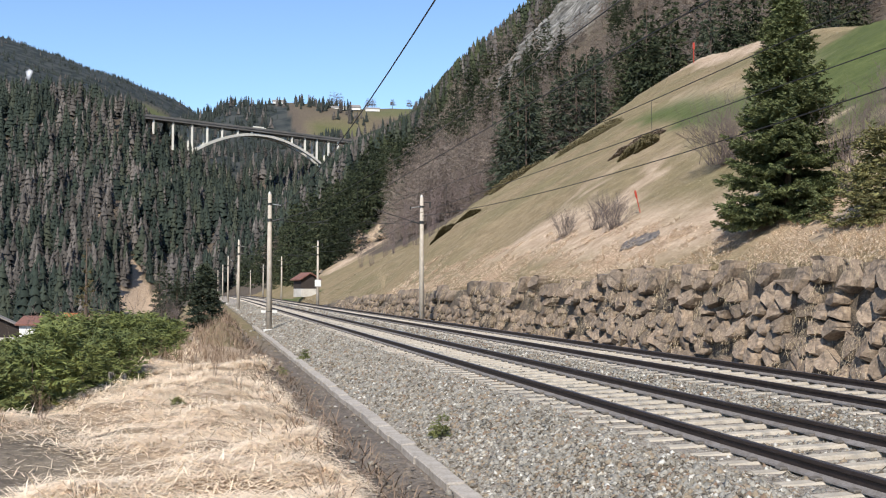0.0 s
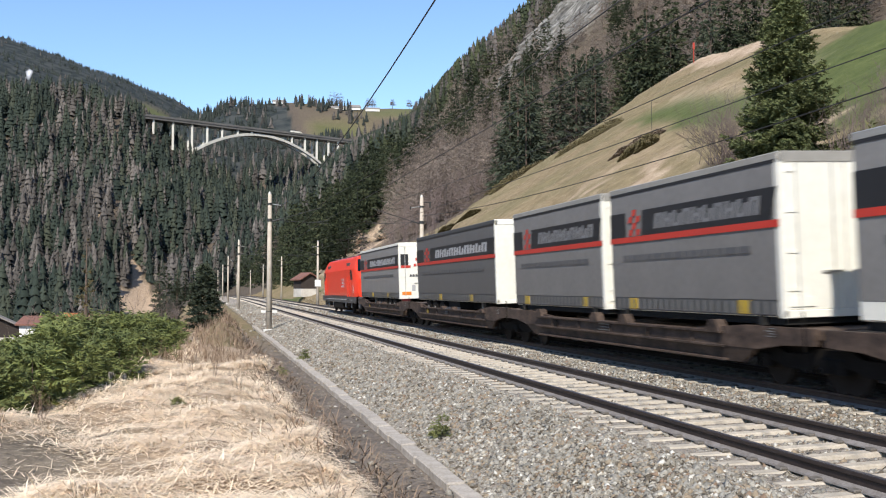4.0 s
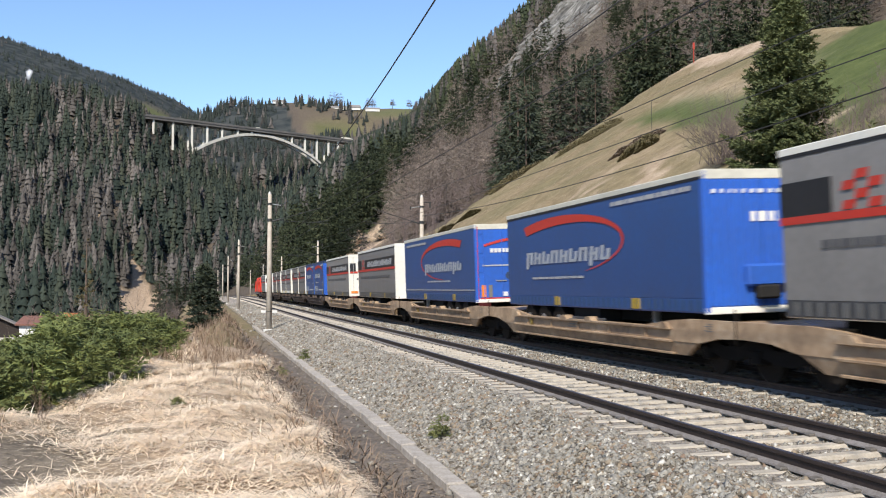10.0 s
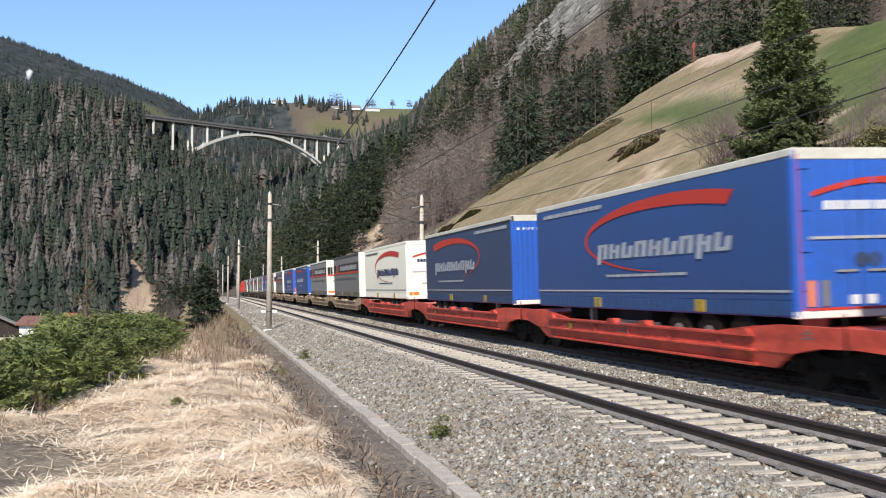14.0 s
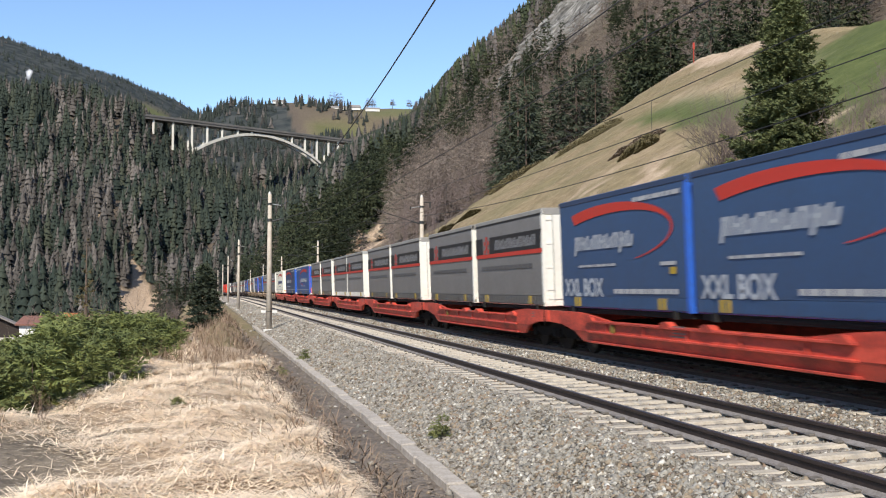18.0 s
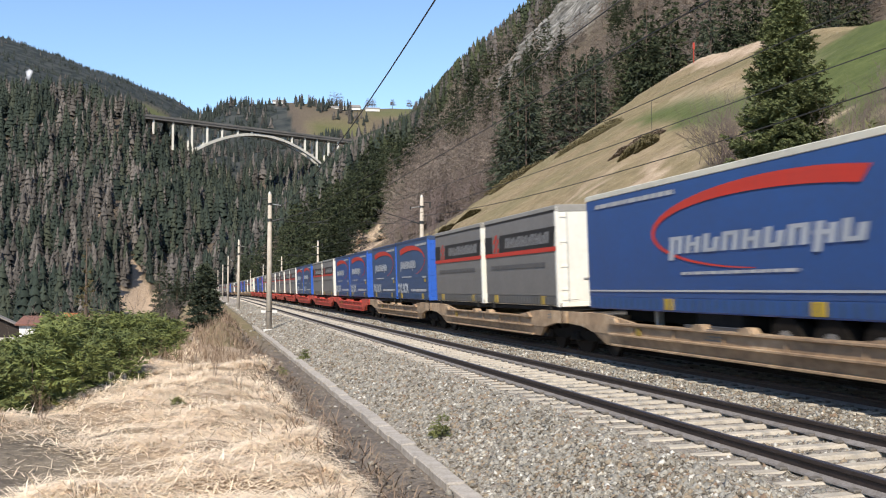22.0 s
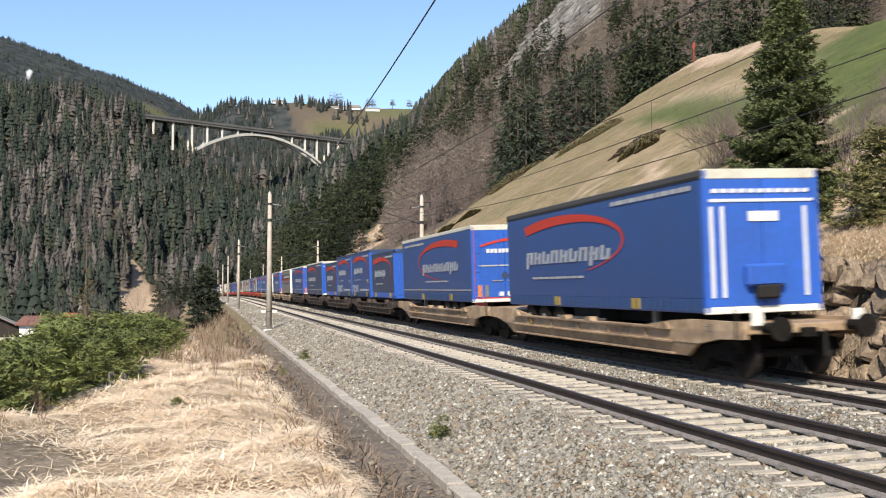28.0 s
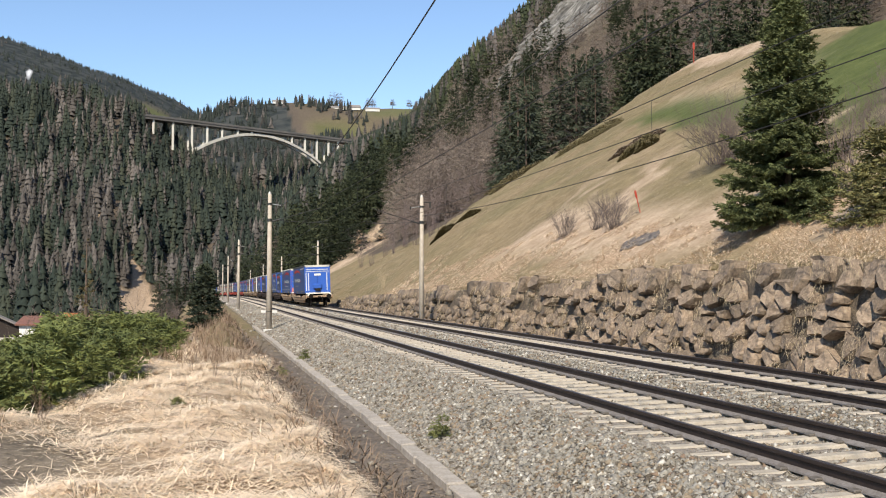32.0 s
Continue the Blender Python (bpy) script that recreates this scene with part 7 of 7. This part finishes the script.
slate_rubble()
for x, y, a, b, c, lab in ((13.75, 19.2, 0.35, 0.25, 0.12, "pale grey angular stone on the wall top"),):
    me = boulder_mesh(st_r)
    me.materials.clear()
    me.materials.append(mat("pale stone", (0.42, 0.42, 0.43), (0.28, 0.28, 0.29), 5, 0.7, 0.4))
    ob = tagged(new("loose_slab", me), lab, "stone")
    ob.matrix_basis = pose(x, y, z_at(x, y) + 0.05, 0, -30, 40) @ Matrix.Diagonal((a * 1.6, b * 1.6, c * 2.2, 1))
# ---- larger trees on the near edge of the eastern woods ----
def mid_trees():
    r = random.Random(77)
    sp, pairs, rest = [], ([], []), ([], [])
    for k in range(4):
        v, t = fluffy(200 + k, 1.0, 0.165 + 0.02 * k, 110, 7, 0.06, 0.85, 0.03, 0.35, 0.42, False, 16, 0.22, -0.3)
        pairs[0].append((v, t))
        sp.append(v_mesh("crown", v, t, SPRUCE))
    la = []
    for k in range(4):
        v, t = fluffy(300 + k, 1.0, 0.17 + 0.02 * k, 84, 6, 0.095, 0.7, 0.08, 0.45, 0.12, False, 0, 0.036, 0.3)
        pairs[1].append((v, t))
        la.append(v_mesh("crown", v, t, LARCH))
    trunk = rod((0, 0, 0), (0, 0, 0.96), 0.009, 0.002, 6)
    tm = bpy.data.meshes.new("trunk")
    trunk.to_mesh(tm)
    trunk.free()
    tm.materials.append(BARK)
    g = np.random.default_rng(78)
    x, y = g.uniform(20, 200, 2300), g.uniform(150, 290, 2300)
    z = ground_z(x, y)
    keep = in_view(x, y) & ~((x < 46) & (y < 188)) & ~((x < 36) & (y > 225)) & ~((y > 186) & (x / y < 0.18)) & (x > 26 + np.clip(215 - y, 0, 70) * 0.75) & (g.uniform(0, 1, 2300) < open_ground(x, y, z) - 0.03)
    # stands of spruce between wide stretches of larch
    stand = lattice(x, y, 26, 79) + 0.5 * lattice(x, y, 9, 80)
    n = 0
    for i in np.nonzero(keep)[0]:
        tall = 1.0
        if x[i] > 62 and y[i] > 205:
            if r.random() < 0.12:
                continue
            tall = 0.72
        n += 1
        spruce = stand[i] > 0.14 and not (x[i] < 70 and y[i] < 235 and x[i] > 0.2 * y[i])
        h = tall * (r.uniform(14, 21) if spruce else r.uniform(11, 17))
        if n > 200:
            rest[int(not spruce)].append((r.randrange(4), float(x[i]), float(y[i]), float(z[i]) - 0.5, r.uniform(0, 6.28), h * r.uniform(0.9, 1.15), h))
            continue
        ob = thing("spruce_tree" if spruce else "larch_tree", "tall dark green spruce at the wood's edge" if spruce else "leafless grey-brown larch at the wood's edge", "tree", "trees of the eastern wood",
                   m=pose(x[i], y[i], z[i] - 0.5, r.uniform(-2, 2), r.uniform(-2, 2), r.uniform(0, 360)))
        ob.scale = (h * r.uniform(0.9, 1.15),) * 2 + (h,)
        for nm, me in (("trunk", tm), ("crown", r.choice(sp) if spruce else r.choice(la))):
            o = new(nm, me)
            o.parent = ob
    # a stand of tall spruces above the rock outcrops
    spots = [(0.078 + 0.108 * (k + r.uniform(-1, 1)) / 95, r.uniform(268, 400), r.uniform(17, 26)) for k in range(96)]
    spots += [(0.292 + 0.05 * k / 9, r.uniform(196, 222), r.uniform(13, 17)) for k in range(10)]
    spots += [(0.372 + 0.045 * k / 7, r.uniform(178, 200), r.uniform(15, 19)) for k in range(8)]
    spots += [(r.uniform(0.3, 0.337), r.uniform(160, 195), r.uniform(16, 22)) for _ in range(15)]
    spots += [(r.uniform(0.355, 0.405), r.uniform(165, 192), r.uniform(15, 21)) for _ in range(15)]
    spots += [(r.uniform(0.315, 0.35), r.uniform(296, 330), r.uniform(11, 15)) for _ in range(9)]
    for f, py_, h in spots:
        px_ = py_ * f
        if py_ > 260:
            rest[0].append((r.randrange(4), px_, py_, z_at(px_, py_) - 0.5, r.uniform(0, 6.28), h, h))
            continue
        ob = thing("spruce_tree", "tall dark olive-green spruce in a stand on the slope", "tree", "trees of the eastern wood", m=pose(px_, py_, z_at(px_, py_) - 0.5, 0, 0, r.uniform(0, 360)))
        ob.scale = (h,) * 3
        for nm, me in (("trunk", tm), ("crown", r.choice(sp))):
            o = new(nm, me)
            o.parent = ob
    for _ in range(60):
        py_ = r.uniform(240, 430)
        px_ = float(bend(py_)) + r.uniform(21, 38)
        h = r.uniform(11, 18)
        rest[0].append((r.randrange(4), px_, py_, z_at(px_, py_) - 0.5, r.uniform(0, 6.28), h, h))
    for _ in range(90):
        f, py_, h = r.uniform(0.184, 0.242), r.uniform(185, 275), r.uniform(10, 16)
        rest[1].append((r.randrange(4), py_ * f, py_, z_at(py_ * f, py_) - 0.5, r.uniform(0, 6.28), h * 1.2, h))
    for k, (nm, m_, lab) in enumerate((("spruce_wood", SPRUCEWOOD, "dark green spruce wood above the meadow"), ("larch_wood", LARCHWOOD, "leafless grey-brown larch wood above the meadow"))):
        if rest[k]:
            v, t = joined(pairs[k], rest[k])
            tagged(tone_trees(array_ob(nm, v, t, m_), pairs[k], rest[k], 5), lab, "forest", "woods", "stuff")


def v_mesh(name, v, t, material):
    ob = array_ob(name, v, t, material)
    me = ob.data
    bpy.data.objects.remove(ob)
    return me


mid_trees()

# ---- pale rock outcrops in the cutting at the end of the spur ----
PALEROCK = mat("pale tan rock", (0.42, 0.32, 0.22), (0.2, 0.14, 0.092), 0.5, 0.9, 1.0, fine=5, dist=0.5, c=(0.58, 0.46, 0.33))
rock_r = random.Random(55)
for k, (ox, oy, s, hz) in enumerate(((38.5, 262, 2.3, 2.4), (40.6, 256, 2.0, 2.0), (42.5, 248, 2.2, 2.3), (36.0, 281, 2.4, 2.2), (44.5, 240, 1.7, 1.6), (38.0, 296, 2.6, 2.4), (35.5, 318, 2.2, 1.8), (39.6, 266, 1.5, 3.2), (45.5, 246, 1.6, 2.6), (37.0, 272, 1.4, 1.3), (43.4, 258, 1.5, 3.0))):
    me = boulder_mesh(rock_r)
    me.name = "rock_face"
    me.materials.clear()
    me.materials.append(PALEROCK)
    ob = tagged(new("rock_outcrop", me), "pale tan broken rock outcrop below the wood", "rock", "rock outcrops")
    ob.matrix_basis = pose(ox, oy, z_at(ox, oy) + 0.3 * hz, 0, rock_r.uniform(-15, 15), rock_r.uniform(-30, 30)) @ Matrix.Diagonal((s * 1.5, s * 2.2, hz * 0.55, 1))


CLIFF = mat("grey cliff rock", (0.16, 0.153, 0.142), (0.035, 0.032, 0.029), 1.1, 0.9, 1.0, fine=5, dist=0.5, c=(0.31, 0.3, 0.285), stretch=(1, 1, 0.22), vary=0.45)


def cliff():
    """Slanting slabs of bare rock high on the eastern mountain."""
    r = random.Random(56)
    face = thing("cliff", "pale grey cracked rock face high above the wood", "cliff", kind="structure")
    kinds = [boulder_mesh(r) for _ in range(8)]
    for me in kinds:
        me.name = "slab"
        me.materials.clear()
        me.materials.append(CLIFF)
    for _ in range(420):
        x, y = r.uniform(85, 185), r.uniform(270, 385)
        k = float(cover_of(np.array([x]), np.array([y]), None)[2][0])
        if k > 0.35 + r.uniform(0, 0.3):
            o = new("slab", r.choice(kinds))
            o.parent = face
            o.matrix_basis = pose(x, y, z_at(x, y) - 0.5, r.uniform(-14, 14), 46 + r.uniform(-12, 12), r.uniform(-35, 5)) @ Matrix.Diagonal((r.uniform(2, 4.5), r.uniform(1.0, 2.6), r.uniform(4, 10), 1))


cliff()


# ---- bare broadleaf trees at the foot of the eastern wood ----
for k, (tx, ty, th) in enumerate(((31, 150, 9), (33.5, 152, 10), (36, 149, 9.5), (38.5, 151, 9), (35, 156, 11), (29, 158, 7.5), (41, 150, 8), (26.5, 165, 6.5), (32, 163, 9), (30, 172, 9), (34, 175, 10), (38, 168, 10), (42, 162, 10), (27, 180, 8))):
    shrub("bare_tree", tx, ty, th, th * 0.32, 500 + k, "leafless purplish-brown broadleaf tree at the wood's edge", 12, mat("purple twigs", (0.17, 0.125, 0.115), (0.10, 0.075, 0.07), 0.5, 0.9, vary=0.2), "bare broadleaf trees")


# ---- dark trees where the line bends out of sight ----
for k, (tx, ty, th) in enumerate(((-7.5, 372, 12), (-10.5, 380, 15), (-36, 366, 13), (-40, 385, 14), (-44, 372, 15), (-38, 396, 15), (-5.2, 392, 11), (-2.6, 418, 12), (-0.5, 430, 12))):
    conifer("spruce_tree", tx, ty, th, th * 0.17, 600 + k, "dark spruce beside the bend of the line", 160, 10, 0.8, SPRUCE, "trees by the bend")


for tx, ty, th, ts in ((-5.6, 150, 9.5, 1.7), (-7.0, 160, 10.5, 1.8), (-4.6, 166, 7.0, 1.4)):
    conifer("spruce_tree", tx, ty, th, ts, int(900 + ty), "dark spruce on the slope below the line", 170, 12, 0.5, SPRUCE, "spruces below the line", droop=0.2)
for tx, ty, th in ((-4.2, 132, 4.5), (-3.4, 118, 3.0), (-5.0, 124, 4.0)):
    shrub("bare_shrub", tx, ty, th, th * 0.5, int(900 + ty), "grey leafless shrub on the slope below the line", 26)

# ---- buildings ----
def house(name, x, y, turn, w, d, h0, h1, ridge, wall_lo, wall_hi, roofm, label, windows=0, over=0.5, drop=0.4, roof_z=None):
    """A gabled building: w across the gable, d along the ridge, masonry to h0, timber to h1."""
    z = z_at(x, y) - drop if roof_z is None else roof_z - ridge
    ob = thing(name, label, "building", "", m=pose(x, y, z, 0, 0, turn))
    part("stone_base", box(-w / 2, w / 2, -d / 2, d / 2, 0, h0, 0.03), wall_lo, ob)
    bm = bmesh.new()
    out = [(-w / 2, h0), (w / 2, h0), (w / 2, h1), (0, ridge), (-w / 2, h1)]
    a = [bm.verts.new((u, -d / 2, v)) for u, v in out]
    b = [bm.verts.new((u, d / 2, v)) for u, v in out]
    bm.faces.new(a)
    bm.faces.new(b[::-1])
    for i in range(5):
        j = (i + 1) % 5
        bm.faces.new((a[j], a[i], b[i], b[j]))
    bmesh.ops.recalc_face_normals(bm, faces=bm.faces[:])
    part("upper_wall", bm, wall_hi, ob)
    for s in (-1, 1):
        sl = (ridge - h1) / (w / 2)
        ex = w / 2 + over
        vs = [(0, -d / 2 - over, ridge + 0.02), (s * ex, -d / 2 - over, ridge - sl * ex + 0.02), (s * ex, d / 2 + over, ridge - sl * ex + 0.02), (0, d / 2 + over, ridge + 0.02)]
        vs += [(p[0], p[1], p[2] + 0.18) for p in vs]
        mesh_ob("roof_side", vs, [(0, 1, 2, 3), (7, 6, 5, 4), (0, 4, 5, 1), (1, 5, 6, 2), (2, 6, 7, 3), (3, 7, 4, 0)], roofm, ob)
    for k in range(windows):
        wx = -w / 2 + w * (k + 0.7) / (windows + 0.4)
        for zz in (h1 * 0.25, h1 * 0.62):
            win = part("window", box(wx - 0.45, wx + 0.45, -d / 2 - 0.03, -d / 2 + 0.05, zz, zz + 1.1), GLASS, ob)
            part("window_frame", box(wx - 0.55, wx + 0.55, -d / 2 - 0.05, -d / 2 - 0.02, zz - 0.1, zz - 0.02), WHITEPAINT, win)
    return ob


TIMBER = mat("dark timber", (0.045, 0.032, 0.026), (0.022, 0.016, 0.013), 3, 0.85, 0.3, stretch=(8, 8, 1))
ROOFRED = mat("red-brown roof", (0.24, 0.11, 0.08), (0.14, 0.065, 0.05), 1.5, 0.85, 0.2)
ROOFORANGE = mat("orange roof", (0.46, 0.10, 0.045), (0.36, 0.08, 0.035), 1.5, 0.8, 0.1)
ROOFGREY = mat("grey shingle roof", (0.30, 0.27, 0.25), (0.18, 0.16, 0.15), 1.5, 0.9, 0.2)
LIME = mat("whitewashed masonry", (0.62, 0.58, 0.52), (0.42, 0.38, 0.33), 1.2, 0.9, 0.3)
house("line_hut", 14.6, 153.0, 14, 2.7, 3.6, 1.25, 2.7, 3.5, LIME, TIMBER, ROOFRED, "small dark timber hut on a whitewashed base", 0, 0.4, 0.1)
house("farmhouse", -17.4, 130, 84, 6.5, 7.5, 2.6, 4.2, 5.0, WHITEPAINT, WHITEPAINT, ROOFRED, "white farmhouse with a red-brown roof in the valley", 3, 0.4, roof_z=-1.7)
house("farmhouse", -25.4, 131, 10, 7.5, 7, 2.6, 3.6, 5.4, LIME, TIMBER, ROOFGREY, "farmhouse with a grey shingle gable roof in the valley", 0, 0.5, roof_z=-1.2)
house("barn", -15.6, 126, 70, 1.5, 1.4, 3.4, 3.6, 4.7, LIME, WHITEPAINT, ROOFORANGE, "narrow turret with an orange roof in the valley", 0, 0.15, roof_z=-1.3)
house("barn", -12.6, 136, 84, 4.5, 3.4, 3.0, 3.6, 4.6, LIME, TIMBER, ROOFRED, "small building with a red roof in the valley", 0, 0.3, roof_z=-1.7)
for k, (fx, fy, fw, fd) in enumerate(((186, 1395, 9, 44), (226, 1400, 8, 20), (98, 1440, 8, 18), (206, 1440, 8, 16), (-66, 1240, 8, 14))):
    house("farm_building", fx, fy, 80 + 4 * k, fw, fd, 2.4, 3.8, 6.0, WHITEPAINT, WHITEPAINT, ROOFGREY, "long white farm building on the high plateau", 0, 0.6)
for k, (tx, ty, th, sp) in enumerate(((176, 1440, 34, 11), (184, 1436, 30, 9), (226, 1436, 22, 4), (232, 1436, 24, 4), (262, 1440, 18, 4), (285, 1430, 20, 4), (296, 1430, 17, 4))):
    conifer("bare_tree", tx, ty, th * 0.8, th * 0.26, 700 + k, "leafless tree beside the plateau farm", 70, 7, 1.7, LARCH, "trees by the farm", 0.35, 0.25, 0.4, -0.5)

# ---- valley edge: young bare trees and posts on the left bank ----
for k, (tx, ty, th) in enumerate(((-6.3, 46, 7.2), (-7.2, 47, 6.2), (-8.7, 47, 7.4), (-4.3, 44, 6.0), (-5.6, 50, 6.5), (-2.9, 52, 4.6))):
    shrub("bare_sapling", tx, ty, th, th * 0.3, 800 + k, "slender leafless sapling on the valley side", 5, TWIG, "bare saplings")
conifer("young_larch", -5.3, 48, 8.0, 0.75, 801, "slim yellowish young conifer on the valley side", 90, 10, 0.25, SHRUBGREEN)
for k, (px_, py_) in enumerate(((-1.75, 19.5), (-1.55, 20.6), (-1.85, 22.2))):
    ob = thing("fence_post", "weathered grey wooden fence post in the grass", "fence post", "fence posts", m=pose(px_, py_, z_at(px_, py_) - 0.2, 0, 5 - 4 * k, 0))
    part("post", rod((0, 0, 0), (0, 0, 0.5), 0.05, 0.04, 7), mat("grey weathered wood", (0.30, 0.27, 0.24), (0.18, 0.16, 0.14), 6, 0.9, 0.3), ob)


def motions():
    times = list(range(0, 33, 2))
    for th, s in TRAIN:
        walk(th, [(float(t), on_line(along(t) - s)) for t in times])
    for th, rows in ROAD:
        walk(th, rows)


motions()
